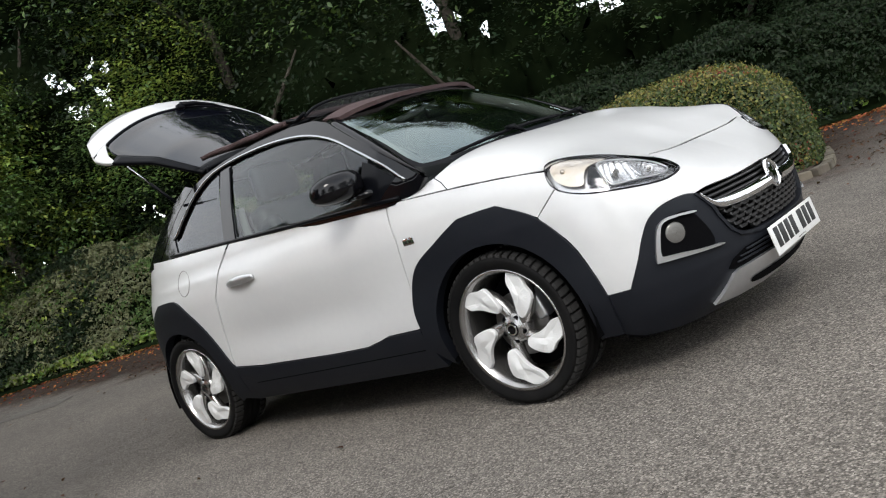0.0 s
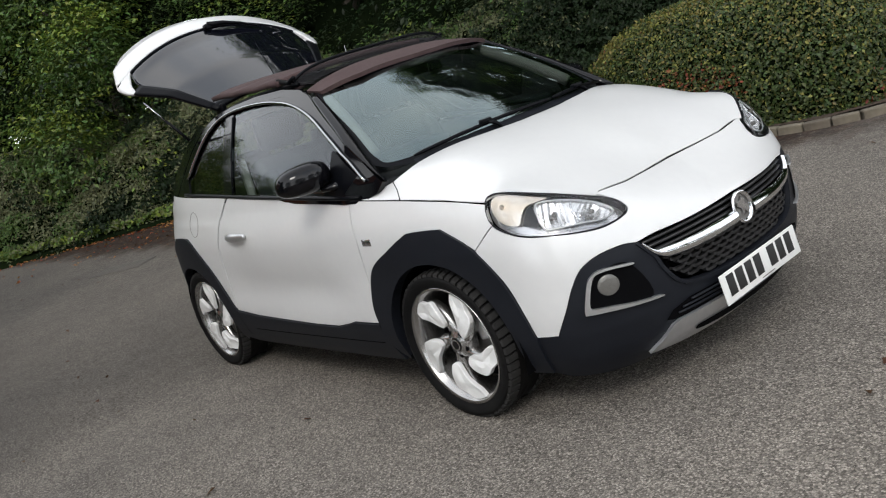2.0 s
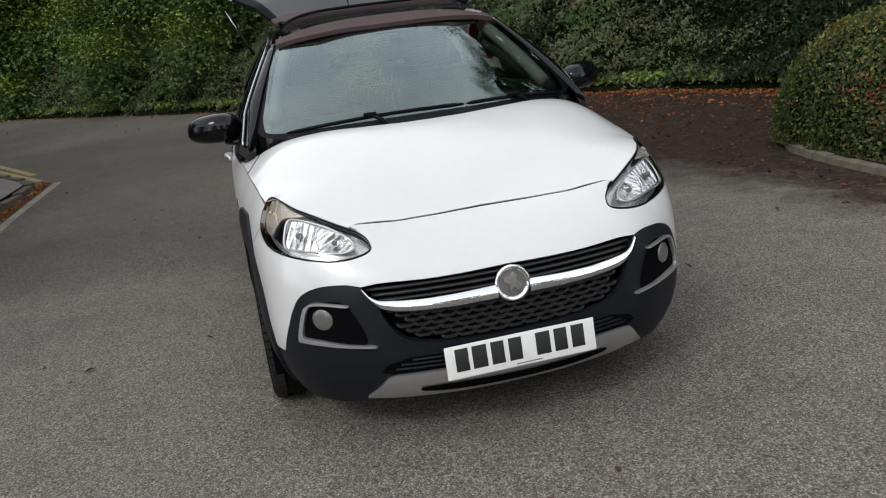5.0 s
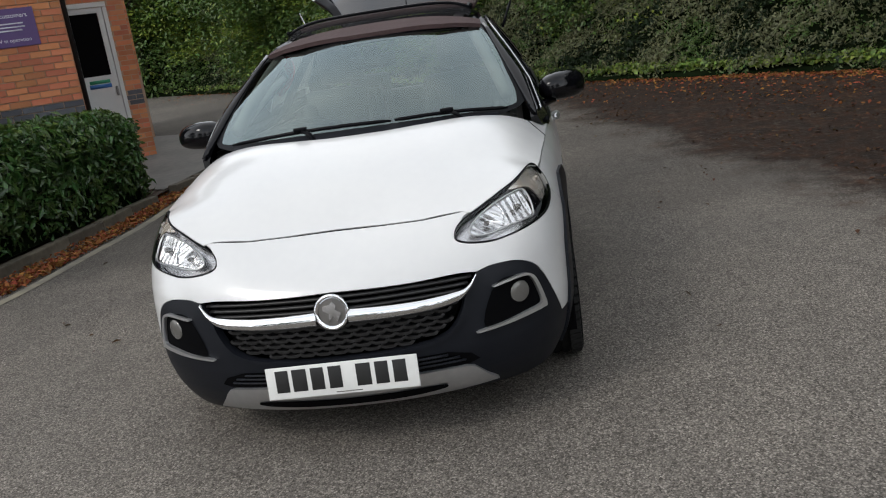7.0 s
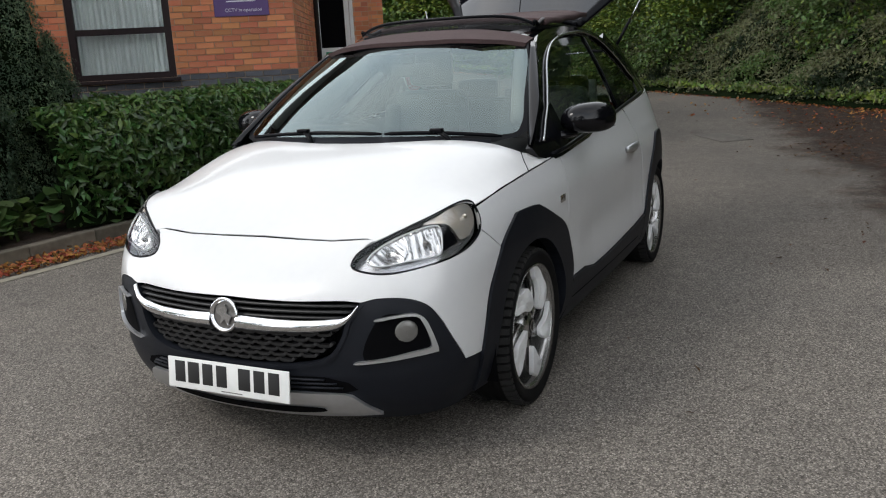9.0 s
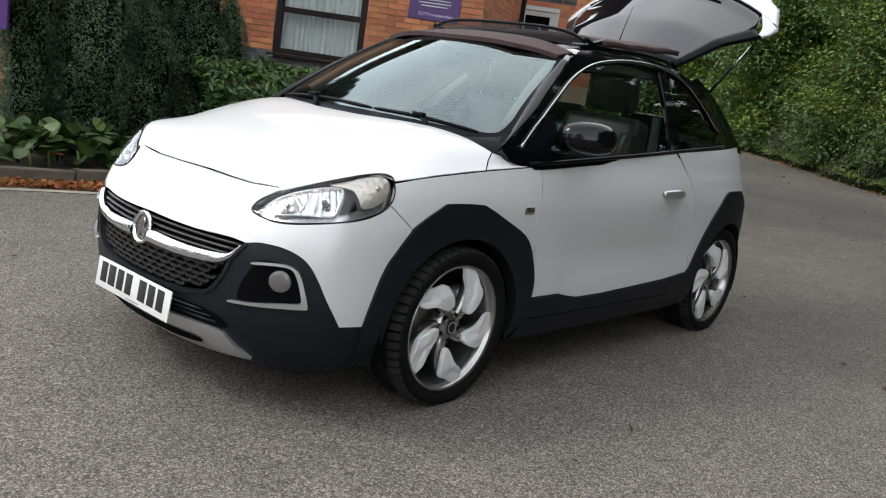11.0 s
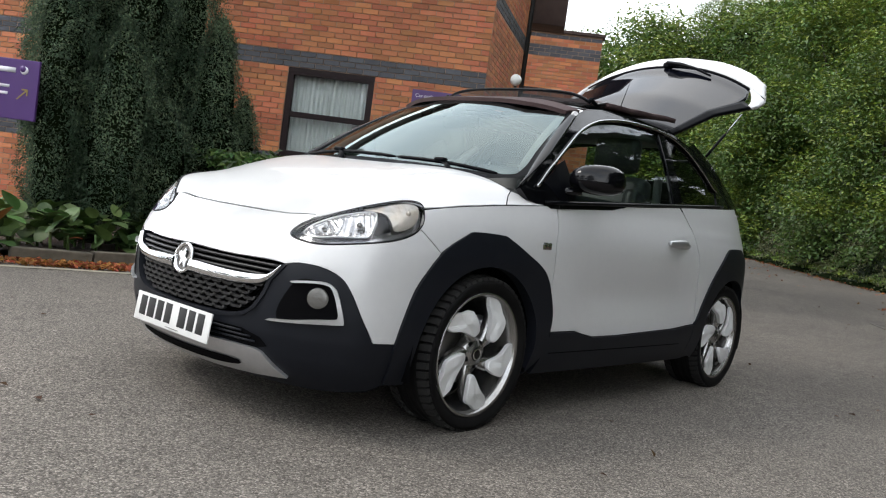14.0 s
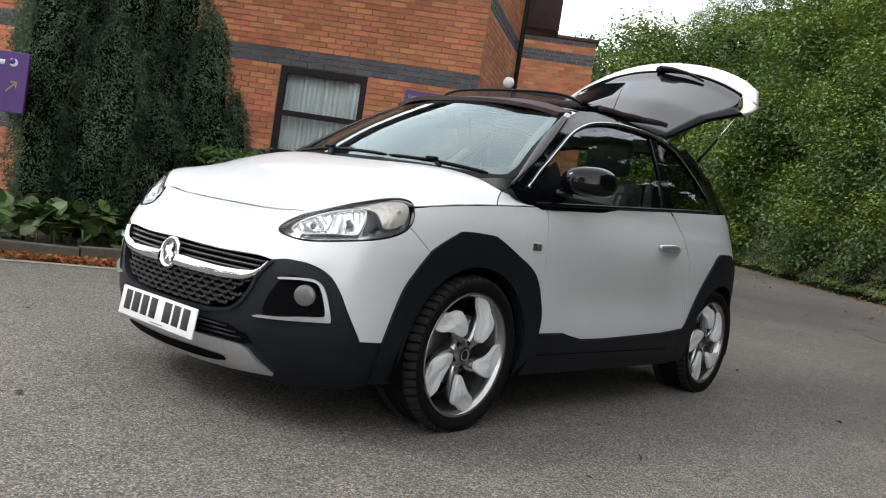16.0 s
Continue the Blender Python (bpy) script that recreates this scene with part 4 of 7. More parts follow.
# ---- woodland behind the bank: a deep uneven wall of foliage ----
def wood_h(x):
    return float(np.interp(x, [-32, -26, -18, -12, -6, 2, 10], [11.5, 10.0, 9.0, 11.5, 17.0, 18.0, 17.0]))


def wood_pt(u, k, depth=0.0):
    """A point of the woodland's face: u along the bank, k from foot to top."""
    p, n = along(u)
    h = wood_h(p[0]) * (1 + .16 * lump((p[0], p[1], 0), .35, 5))
    z = .5 + k * h
    out = .9 * lump((p[0], p[1], z), .33, 6) + .55 * lump((p[0], p[1], z), .9, 7)
    q = p + n * (2.5 + 1.6 * k * k - out + depth)
    return np.array([q[0], q[1], lift(*q) + z]), np.array([-n[0] * .6, -n[1] * .6, .85])


# near-black backing sheet added for the shade between the trees
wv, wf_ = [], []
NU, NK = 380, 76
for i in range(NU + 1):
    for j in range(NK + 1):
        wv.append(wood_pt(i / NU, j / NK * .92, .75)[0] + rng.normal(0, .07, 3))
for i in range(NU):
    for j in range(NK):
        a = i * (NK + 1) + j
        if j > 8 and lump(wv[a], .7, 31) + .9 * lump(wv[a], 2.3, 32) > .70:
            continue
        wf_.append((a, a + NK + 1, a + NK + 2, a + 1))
tagged(raw("woodland_shade", wv, wf_, SHADE_FILL), "deep dark shade between the trees behind the bank", "woodland", kind="stuff")
PW = {0: ([], []), 1: ([], []), 2: ([], [])}
for i in range(34000):
    u, k = rng.random(), rng.random() ** .9
    q, n = wood_pt(u, k)
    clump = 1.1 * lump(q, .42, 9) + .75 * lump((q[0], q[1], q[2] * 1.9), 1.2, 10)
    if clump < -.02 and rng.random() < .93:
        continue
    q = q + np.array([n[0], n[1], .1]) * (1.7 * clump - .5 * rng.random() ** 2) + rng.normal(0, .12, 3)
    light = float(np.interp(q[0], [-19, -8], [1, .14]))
    # hollows, foot and the +x end take darker leaves: shade put into the colour
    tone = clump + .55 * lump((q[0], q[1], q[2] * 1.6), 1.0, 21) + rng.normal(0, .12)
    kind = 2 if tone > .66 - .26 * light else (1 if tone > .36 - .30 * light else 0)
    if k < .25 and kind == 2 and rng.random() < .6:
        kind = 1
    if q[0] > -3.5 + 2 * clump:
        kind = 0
    PW[kind][0].append(q)
    PW[kind][1].append(n)
for kind, mt, nm, lb in ((0, G_DARK, "woodland_dark", "dark green woodland leaves behind the bank, shade put into their colour"), (1, G_MID, "woodland_green", "mid green leaves of the woodland behind the bank"), (2, G_LIGHT, "woodland_bright", "bright green leaves of the drive's trees and outer clumps, sunlight put into their colour")):
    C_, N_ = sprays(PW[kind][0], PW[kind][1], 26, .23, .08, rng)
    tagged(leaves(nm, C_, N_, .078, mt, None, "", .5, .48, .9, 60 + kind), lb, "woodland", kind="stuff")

# ---- trees ----
TREES = [((-13.5, 4.5), 9.5, 2.8, 0, 101), ((-10.2, 7.2), 12.5, 3.0, 0, 102), ((-6.3, 9.6), 16, 3.2, 0, 103), ((-2.4, 12.2), 16, 3.2, 0, 104), ((2.2, 13.4), 16, 3.2, 0, 105), ((6.8, 15.4), 9.5, 3.0, 0, 106),
         ((-12.6, 3.0), 5.0, 1.7, 1, 107), ((-17.5, 1.2), 8.5, 2.5, 1, 108), ((-20.5, -2.2), 8.8, 2.6, 2, 109), ((-17.6, -2.6), 5.4, 1.9, 2, 110), ((-23.0, -5.5), 8.6, 2.6, 2, 111), ((-26.5, -9.0), 8.0, 2.6, 1, 112),
         ((-21.0, -6.4), 4.6, 1.5, 2, 113), ((-33, -12), 9.5, 3.2, 1, 114), ((-28.5, -14.5), 8.5, 2.8, 1, 124), ((-30, -19.5), 8, 2.8, 1, 121), ((-26, -21), 7, 2.6, 1, 122), ((-34, -17), 9, 3.2, 1, 123), ((-9.0, 11.8), 12, 3.2, 0, 115), ((-14, 8.5), 12, 3.2, 0, 116), ((-36, -22), 7.5, 3.0, 1, 117), ((-24, 1.5), 10, 3.0, 1, 118), ((-4.2, 15.5), 12, 3.4, 0, 119), ((-15.4, -.6), 4.2, 1.4, 1, 120)]
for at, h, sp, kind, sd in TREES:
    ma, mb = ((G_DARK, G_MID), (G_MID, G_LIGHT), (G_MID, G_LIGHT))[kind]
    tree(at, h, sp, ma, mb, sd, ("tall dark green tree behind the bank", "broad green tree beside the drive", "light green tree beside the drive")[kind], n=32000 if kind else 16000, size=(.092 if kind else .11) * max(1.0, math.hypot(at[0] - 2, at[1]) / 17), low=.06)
# trees behind the camera, for the reflections
for at, h, sp, sd in (((16, -9), 7, 3.2, 201), ((20, -1), 7.5, 3.4, 202), ((18, 8), 7.5, 3.4, 203), ((9, -16), 8, 3.4, 204), ((3, 18), 8, 3.2, 205)):
    tree(at, h, sp, G_DARK, G_MID, sd, "tall green tree at the edge of the car park", n=5000, size=.34, low=.12)

# ---- the building ----
BRICK = mat("orange_brick", (.53, .172, .070), .85, var=((.56, .230, .118), 9), obj=(.66, 1.12, .012), bump=(120, .4, .003))
BRICK_J = mat("orange_brick_far", (.53, .172, .070), .85, var=((.56, .230, .118), 9), isl=(.66, 1.12, .012), bump=(120, .4, .003))
BRICK_B = mat("blue_brick", (.055, .06, .072), .7, var=((.09, .09, .10), 16), obj=(.7, 1.3, .01), bump=(120, .4, .003))
BRICK_BJ = mat("blue_brick_far", (.055, .06, .072), .7, var=((.09, .09, .10), 16), isl=(.7, 1.3, .01), bump=(120, .4, .003))
MORTAR = mat("mortar", (.33, .22, .155), .95, var=((.42, .30, .22), 20), bump=(150, .4, .002))
FRAME = mat("brown_window_frame", (.014, .007, .008), .5, var=((.020, .011, .011), 12), **{"Specular IOR Level": 0.2})
CURTAIN = mat("net_curtain", (.84, .84, .82), .9, var=((.74, .74, .72), 5))
PURPLE = mat("purple_sign", (.060, .018, .13), .4, var=((.07, .024, .145), 5))
LETTER = mat("sign_white", (.72, .70, .76), .6)
DOORM = mat("pale_grey_door", (.62, .62, .60), .45, var=((.56, .56, .55), 6))
ROOM = mat("unlit_room", (.02, .02, .022), .9)
YELLOW = mat("yellow_paint", (.34, .25, .08), .8, var=((.22, .17, .08), 6))
BLUE = mat("blue_notice", (.05, .16, .42), .5)
GREENM = mat("green_notice", (.04, .28, .15), .5)
PIPE = mat("black_pipe", (.012, .012, .013), .45)
ROOFT = mat("roof_tiles", (.05, .032, .028), .85, var=((.075, .05, .042), 8))


def wall_pose(s, z, d=0.0):
    """A frame on the building's front: x along it (to the right as one faces it is -x), z up, y out of the wall; s along, d behind the face."""
    p = WALL_N * (WALL_C - d) + WALL_U * s
    m = Matrix(((WALL_U[0], WALL_N[0], 0, p[0]), (WALL_U[1], WALL_N[1], 0, p[1]), (0, 0, 1, z), (0, 0, 0, 1)))
    return m


W_S0, W_S1, W_TOP = -9.0, -.70, 4.65
WIN = (-3.43, -2.21, 1.25, 2.47)
BAND = (2.44, 2.67)
wall = root("wall_front", "orange brick wall with dark blue brick bands", "wall", kind="structure")
# backing with the window's opening
bmw = bmesh.new()
for s0, s1, z0, z1 in ((W_S0, WIN[0], 0, W_TOP), (WIN[1], W_S1, 0, W_TOP), (WIN[0], WIN[1], 0, WIN[2]), (WIN[0], WIN[1], WIN[3], W_TOP)):
    box(bmw, (s1 - s0, .24, z1 - z0), ((s0 + s1) / 2, -.132, (z0 + z1) / 2))
wb = part("wall_body", bmw, MORTAR, wall, smooth=False)
wb.matrix_basis = wall_pose(0, 0)


def brick_mesh(l):
    bm_ = boxed((l - .010, .03, .065), (0, -.012, 0), .004)
    me = bpy.data.meshes.new("brick")
    bm_.to_mesh(me)
    bm_.free()
    return me


BR_FULL = {False: brick_mesh(.225), True: brick_mesh(.225)}
BR_HALF = {False: brick_mesh(.1125), True: brick_mesh(.1125)}
for dct in (BR_FULL, BR_HALF):
    dct[False].materials.append(BRICK)
    dct[True].materials.append(BRICK_B)
cells, clipped = [], []
rows = int(W_TOP / .075)
for r in range(0, rows):
    z = (r + .5) * .075
    blue = BAND[0] < z < BAND[1] or 1.08 < z < 1.24
    off = .1125 * (r % 2)
    s = W_S1 - off
    if off:
        cells.append((W_S1 - .05625, z, True, blue))
    while s > W_S0:
        c = s - .1125
        lo_, hi_ = c - .1125, c + .1125
        if not (hi_ > WIN[0] and lo_ < WIN[1] and WIN[2] - .02 < z < WIN[3] + .02):
            cells.append((c, z, False, blue))
        elif lo_ < WIN[0] - .03:
            clipped.append(((lo_ + WIN[0]) / 2, z, WIN[0] - lo_, blue))
        elif hi_ > WIN[1] + .03:
            clipped.append(((hi_ + WIN[1]) / 2, z, hi_ - WIN[1], blue))
        s -= .225
        if len(cells) > 6000:
            break
near = sorted([c for c in cells if -4.2 < c[0] and 1.0 < c[1] < 3.4], key=lambda c: abs(c[0] + 1.8) + abs(c[1] - 2.1) * 1.4)[:300]
near_set = set(near)
piece_data = near
jv = {False: ([], []), True: ([], [])}
for c, z, half, blue in cells + clipped:
    if (c, z, half, blue) in near_set:
        continue
    V, F = jv[blue]
    k = len(V)
    w = (half if half and half is not True else .1125 if half else .225) / 2 - .005
    for dx, dy, dz in ((-w, 0, -.0325), (w, 0, -.0325), (w, 0, .0325), (-w, 0, .0325), (-w + .003, .003, -.0295), (w - .003, .003, -.0295), (w - .003, .003, .0295), (-w + .003, .003, .0295)):
        V.append((c + dx, dy, z + dz))
    F.extend([(k + 4, k + 5, k + 6, k + 7), (k, k + 1, k + 5, k + 4), (k + 1, k + 2, k + 6, k + 5), (k + 2, k + 3, k + 7, k + 6), (k + 3, k, k + 4, k + 7)])
for blue, mt in ((False, BRICK_J), (True, BRICK_BJ)):
    o = raw("brickwork", jv[blue][0], [f[::-1] for f in jv[blue][1]], mt, wall, smooth=False)
    o["kind"] = "stuff"
    o.matrix_basis = wall_pose(0, 0)

# window with brown frame, curtains
win = root("window_1", "brown-framed window with white net curtains", "window", kind="structure")
wm = wall_pose(0, 0)
ws, wz = (WIN[0] + WIN[1]) / 2, (WIN[2] + WIN[3]) / 2
ww, wh = WIN[1] - WIN[0], WIN[3] - WIN[2]
bmf = bmesh.new()
for sx, sz, at in ((ww, .07, (ws, -.05, WIN[3] - .035)), (ww, .075, (ws, -.05, WIN[2] + .037)), (.085, wh - .14, (WIN[0] + .043, -.05, wz)), (.085, wh - .14, (WIN[1] - .043, -.05, wz))):
    box(bmf, (sx, .07, sz), at, .006)
o = part("window_frame", bmf, FRAME, win, "dark brown frame", smooth=False)
o.matrix_basis = wm
bmf = bmesh.new()
box(bmf, (ww - .14, .05, .075), (ws, -.045, wz - .03), .006)
o = part("window_transom", bmf, FRAME, win, smooth=False)
o.matrix_basis = wm
bmf = bmesh.new()
box(bmf, (ww - .13, .03, .028), (ws, -.03, WIN[3] - .085), .004)
o = part("window_vent", bmf, FRAME, win, smooth=False)
o.matrix_basis = wm
for z0, z1 in ((WIN[2] + .07, wz - .07), (wz + .01, WIN[3] - .07)):
    o = raw("pane", [(WIN[0] + .06, -.06, z0), (WIN[1] - .06, -.06, z0), (WIN[1] - .06, -.06, z1), (WIN[0] + .06, -.06, z1)], [(0, 1, 2, 3)], PANE, win)
    o.matrix_basis = wm
    o.visible_shadow = False
o = part("window_sill", boxed((ww + .10, .14, .04), (ws, .02, WIN[2] - .022), .006), FRAME, win, smooth=False)
o.matrix_basis = wm
curt = root("net_curtain", "white net curtains hanging in soft folds", "curtain")
for s0, s1, sd in ((WIN[0] + .05, ws - .02, 1), (ws - .03, WIN[1] - .05, 2)):
    o = grid_patch("curtain_panel", lambda u, v: (s0 + (s1 - s0) * u, -.17 + .036 * math.sin(u * 46 + sd + .6 * math.sin(v * 3)) + .014 * math.sin(u * 101), WIN[2] + .03 + (wh - .06) * v), 90, 6, CURTAIN, curt)
    o.matrix_basis = wm
# near-black panel added for the darkness of the unlit room
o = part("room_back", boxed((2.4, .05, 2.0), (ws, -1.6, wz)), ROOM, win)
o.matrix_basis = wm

# signs
def text_on(parent, words, s, z, size, m, d=.012, align='LEFT', extrude=.001):
    cu = bpy.data.curves.new("lettering", 'FONT')
    cu.body, cu.size, cu.align_x, cu.extrude = words, size, align, extrude
    tmp = bpy.data.objects.new("tmp", cu)
    scene.collection.objects.link(tmp)
    me = bpy.data.meshes.new_from_object(tmp.evaluated_get(bpy.context.evaluated_depsgraph_get()))
    bpy.data.objects.remove(tmp)
    ob = link("lettering", me, LETTER, parent, "white lettering")
    # letters read from the camera's side: x runs against the wall's own direction there
    ob.matrix_basis = m @ Matrix(((1, 0, 0, s), (0, 0, 1, d), (0, 1, 0, z), (0, 0, 0, 1)))
    return ob


# the reader faces the wall, so that s grows to the reader's right
sign = root("wall_sign", "purple car park notice screwed to the brick wall", "sign")
SG = (-1.67, -1.0, 1.95, 2.37)
o = part("sign_board", boxed((SG[1] - SG[0], .012, SG[3] - SG[2]), ((SG[0] + SG[1]) / 2, .012, (SG[2] + SG[3]) / 2), .004), PURPLE, sign, smooth=False)
o.matrix_basis = wm
text_on(sign, "Car park customers", SG[0] + .045, SG[3] - .10, .068, wm, .0195)
text_on(sign, "CCTV in operation", SG[0] + .13, SG[2] + .055, .058, wm, .0195)
for k, w in enumerate((.40, .43, .36)):
    o = part("text_bar", boxed((w, .001, .014), (SG[0] + .335, .019, SG[3] - .165 - .038 * k)), LETTER, sign)
    o.matrix_basis = wm

post_sign = root("post_sign", "purple sign panel on a grey post in the bed", "sign")
PS = pose(.98, -4.75, 0, 0, 0, 128)
tube("post", [(0, 0, 0), (0, 0, 1.45)], .038, mat("grey_post", (.28, .29, .29), .4, .3), post_sign, "grey metal post", sides=14).matrix_basis = PS @ Matrix.Translation((-.10, .055, 0))
o = part("sign_panel", boxed((.72, .03, .50), (0, 0, 1.34), .006), PURPLE, post_sign, smooth=False)
o.matrix_basis = PS
moon = lathe("moon_shape", [(.034, 0), (.034, .003), (.001, .003)], LETTER, post_sign, "", 24, "y")
moon.matrix_basis = PS @ Matrix.Translation((.235, -.0155, 1.50)) @ Matrix.Rotation(math.pi, 4, 'Z')
cut = lathe("moon_gap", [(.027, 0), (.027, .004), (.001, .004)], PURPLE, post_sign, "", 24, "y")
cut.matrix_basis = PS @ Matrix.Translation((.222, -.0155, 1.512)) @ Matrix.Rotation(math.pi, 4, 'Z')
for bx_, bz_, bw_, bh_ in ((.06, 1.495, .20, .042), (.02, 1.36, .20, .024), (.05, 1.30, .12, .024)):
    o = part("text_bar", boxed((bw_, .002, bh_), (bx_, -.0165, bz_)), LETTER, post_sign)
    o.matrix_basis = PS
bma = bmesh.new()
box(bma, (.12, .002, .012), (0, 0, 0), 0, Matrix.Rotation(radians(-45), 4, 'Y'))
box(bma, (.055, .002, .012), (.020, 0, .042))
box(bma, (.012, .002, .055), (.042, 0, .020))
o = part("arrow_mark", bma, YELLOW, post_sign, "yellow arrow", smooth=False)
o.matrix_basis = PS @ Matrix.Translation((.235, -.0175, 1.30))

# return wall, lower block behind with its door
BD = 3.0
block = root("wall_block", "brick side block with a flat dark parapet", "wall", kind="structure")
bmb = bmesh.new()
DS0, DS1, DZ1 = -.36, .30, 2.62
B1, BT = .55, 3.0          # right end and top of the door's wall
R1, RD, RT = 1.12, 5.8, 4.62   # right end, depth and top of the wing behind
for s0, s1, z0, z1 in ((-1.2, DS0, 0, 5.6), (DS1, B1, 0, BT), (DS0, DS1, DZ1, BT)):
    box(bmb, (s1 - s0, .24, z1 - z0), ((s0 + s1) / 2, -BD - .12, (z0 + z1) / 2))
box(bmb, (.24, RD - BD - .3, BT), (B1 - .12, -BD - .24 - (RD - BD - .3) / 2, BT / 2))
box(bmb, (R1 + 1.2, .24, RT), ((R1 - 1.2) / 2, -RD - .12, RT / 2))
box(bmb, (.24, 4.0, RT), (R1 - .12, -RD - .24 - 2.0, RT / 2))
o = part("block_body", bmb, MORTAR, block, smooth=False)
o.matrix_basis = wm
bmr_ = bmesh.new()
ra = math.atan2(.38, BD - .02)
box(bmr_, (.20, math.hypot(.38, BD - .02), 5.6), (-.10, -math.hypot(.38, BD - .02) / 2, 2.8), 0, Matrix.Translation((W_S1 - .002, -.02, 0)) @ Matrix.Rotation(ra, 4, 'Z'))
o = part("return_wall", bmr_, MORTAR, block, smooth=False)
o.matrix_basis = wm
bmq = bmesh.new()
RW = Matrix.Translation((W_S1 - .002, -.02, 0)) @ Matrix.Rotation(ra, 4, 'Z')
for z_ in range(3):
    for k in range(13):
        box(bmq, (.006, .215, .065), (.003, -.12 - .225 * k - .11 * (z_ % 2), 3.655 + .075 * z_), 0, RW)
RV, RF = [], []
for r in range(74):
    for k in range(14):
        y1 = -.004 - .225 * k + .1125 * (r % 2)
        y0 = max(y1 - .215, -3.0)
        y1 = min(y1, -.004)
        if y1 - y0 < .03 or 3.60 < (r + .5) * .075 < 3.86:
            continue
        z0, z1, q = r * .075 + .005, r * .075 + .070, len(RV)
        for x, g in ((.001, 0), (.005, .003)):
            RV += [RW @ Vector((x, y0 + g, z0 + g)), RW @ Vector((x, y1 - g, z0 + g)), RW @ Vector((x, y1 - g, z1 - g)), RW @ Vector((x, y0 + g, z1 - g))]
        RF += [(q + 4, q + 5, q + 6, q + 7), (q, q + 1, q + 5, q + 4), (q + 1, q + 2, q + 6, q + 5), (q + 2, q + 3, q + 7, q + 6), (q + 3, q, q + 4, q + 7)]
o = raw("return_brickwork", RV, RF, BRICK_J, block, smooth=False)
o["kind"] = "stuff"
o.matrix_basis = wm
o = part("band_brickwork", bmq, BRICK_BJ, block, smooth=False)
o.matrix_basis = wm
V, F, V2, F2 = [], [], [], []
for dd, s_hi, s_lo, r0, r1 in ((BD, B1, -1.2, 2, 74), (RD, R1, -.6, 20, int(RT / .075))):
    for r in range(r0, r1):
        z = (r + .5) * .075
        s = s_hi + .1125 * (r % 2)
        while s > s_lo:
            lo_, hi_ = s - .225, min(s, s_hi)
            s -= .225
            if dd == BD and z > BT - .03 and hi_ > DS0:
                continue
            if dd == BD and z < DZ1 + .02 and hi_ > DS0 and lo_ < DS1:
                if lo_ < DS0 - .03:
                    hi_ = DS0
                elif hi_ > DS1 + .03:
                    lo_ = DS1
                else:
                    continue
            c = (lo_ + hi_) / 2
            bl = (dd == BD and (2.70 < z < 2.93 or 1.08 < z < 1.24)) or (dd == RD and (4.12 < z < 4.36 or z > RT - .09))
            A_, B_ = (V2, F2) if bl else (V, F)
            k = len(A_)
            w = (hi_ - lo_) / 2 - .005
            for dy in (.006, 0):
                for dx, dz in ((-w, -.0325), (w, -.0325), (w, .0325), (-w, .0325)):
                    A_.append((c + dx, -dd + dy, z + dz))
            B_.extend([(k + 3, k + 2, k + 1, k), (k, k + 1, k + 5, k + 4), (k + 1, k + 2, k + 6, k + 5), (k + 2, k + 3, k + 7, k + 6), (k + 3, k, k + 4, k + 7)])
for A_, B_, mt in ((V, F, BRICK_J), (V2, F2, BRICK_BJ)):
    o = raw("block_brickwork", A_, B_, mt, block, smooth=False)
    o["kind"] = "stuff"
    o.matrix_basis = wm
part("parapet", boxed((R1 + 1.3, .34, .07), ((R1 - 1.2) / 2, -RD - .12, RT + .02), .01), ROOFT, block).matrix_basis = wm
part("door_wall_coping", boxed((B1 - DS0 + .04, .30, .06), ((B1 + DS0) / 2, -BD - .12, BT + .02), .01), ROOFT, block).matrix_basis = wm
tube("downpipe", [(-.30, -BD + .08, .3), (-.30, -BD + .08, 4.9), (-.34, -BD + .12, 5.3)], .045, PIPE, block, sides=12).matrix_basis = wm
door1 = root("door_1", "pale grey half-glazed door with small notices", "door", kind="structure")
bmd = bmesh.new()
for sx, sz, at in ((DS1 - DS0, .07, ((DS0 + DS1) / 2, -BD - .04, DZ1 - .035)), (.06, DZ1 - .27, (DS0 + .03, -BD - .04, DZ1 / 2 + .06)), (.06, DZ1 - .27, (DS1 - .03, -BD - .04, DZ1 / 2 + .06))):
    box(bmd, (sx, .09, sz), at, .006)
part("door_frame", bmd, DOORM, door1, smooth=False).matrix_basis = wm
bmd = bmesh.new()
GL = (DS0 + .12, DS1 - .14, 1.55, DZ1 - .15)
for s0, s1, z0, z1 in ((DS0 + .065, DS1 - .065, .25, GL[2]), (DS0 + .065, DS1 - .065, GL[3], DZ1 - .075), (DS0 + .065, GL[0], GL[2], GL[3]), (GL[1], DS1 - .065, GL[2], GL[3])):
    box(bmd, (s1 - s0, .045, z1 - z0), ((s0 + s1) / 2, -BD - .05, (z0 + z1) / 2))
part("door_leaf", bmd, DOORM, door1, smooth=False).matrix_basis = wm
raw("door_glass", [(GL[0], -BD - .05, GL[2]), (GL[1], -BD - .05, GL[2]), (GL[1], -BD - .05, GL[3]), (GL[0], -BD - .05, GL[3])], [(0, 1, 2, 3)], DARK, door1).matrix_basis = wm
part("green_notice", boxed((.30, .004, .05), (-.03, -BD - .024, 1.46)), GREENM, door1).matrix_basis = wm
part("blue_notice", boxed((.32, .004, .06), (-.03, -BD - .024, 1.395)), BLUE, door1).matrix_basis = wm
part("door_handle", boxed((.03, .05, .14), (DS1 - .11, -BD - .0, 1.30), .008), STEEL, door1).matrix_basis = wm
exit_sign = root("exit_sign", "small green and white exit notice on the brick wall", "sign")
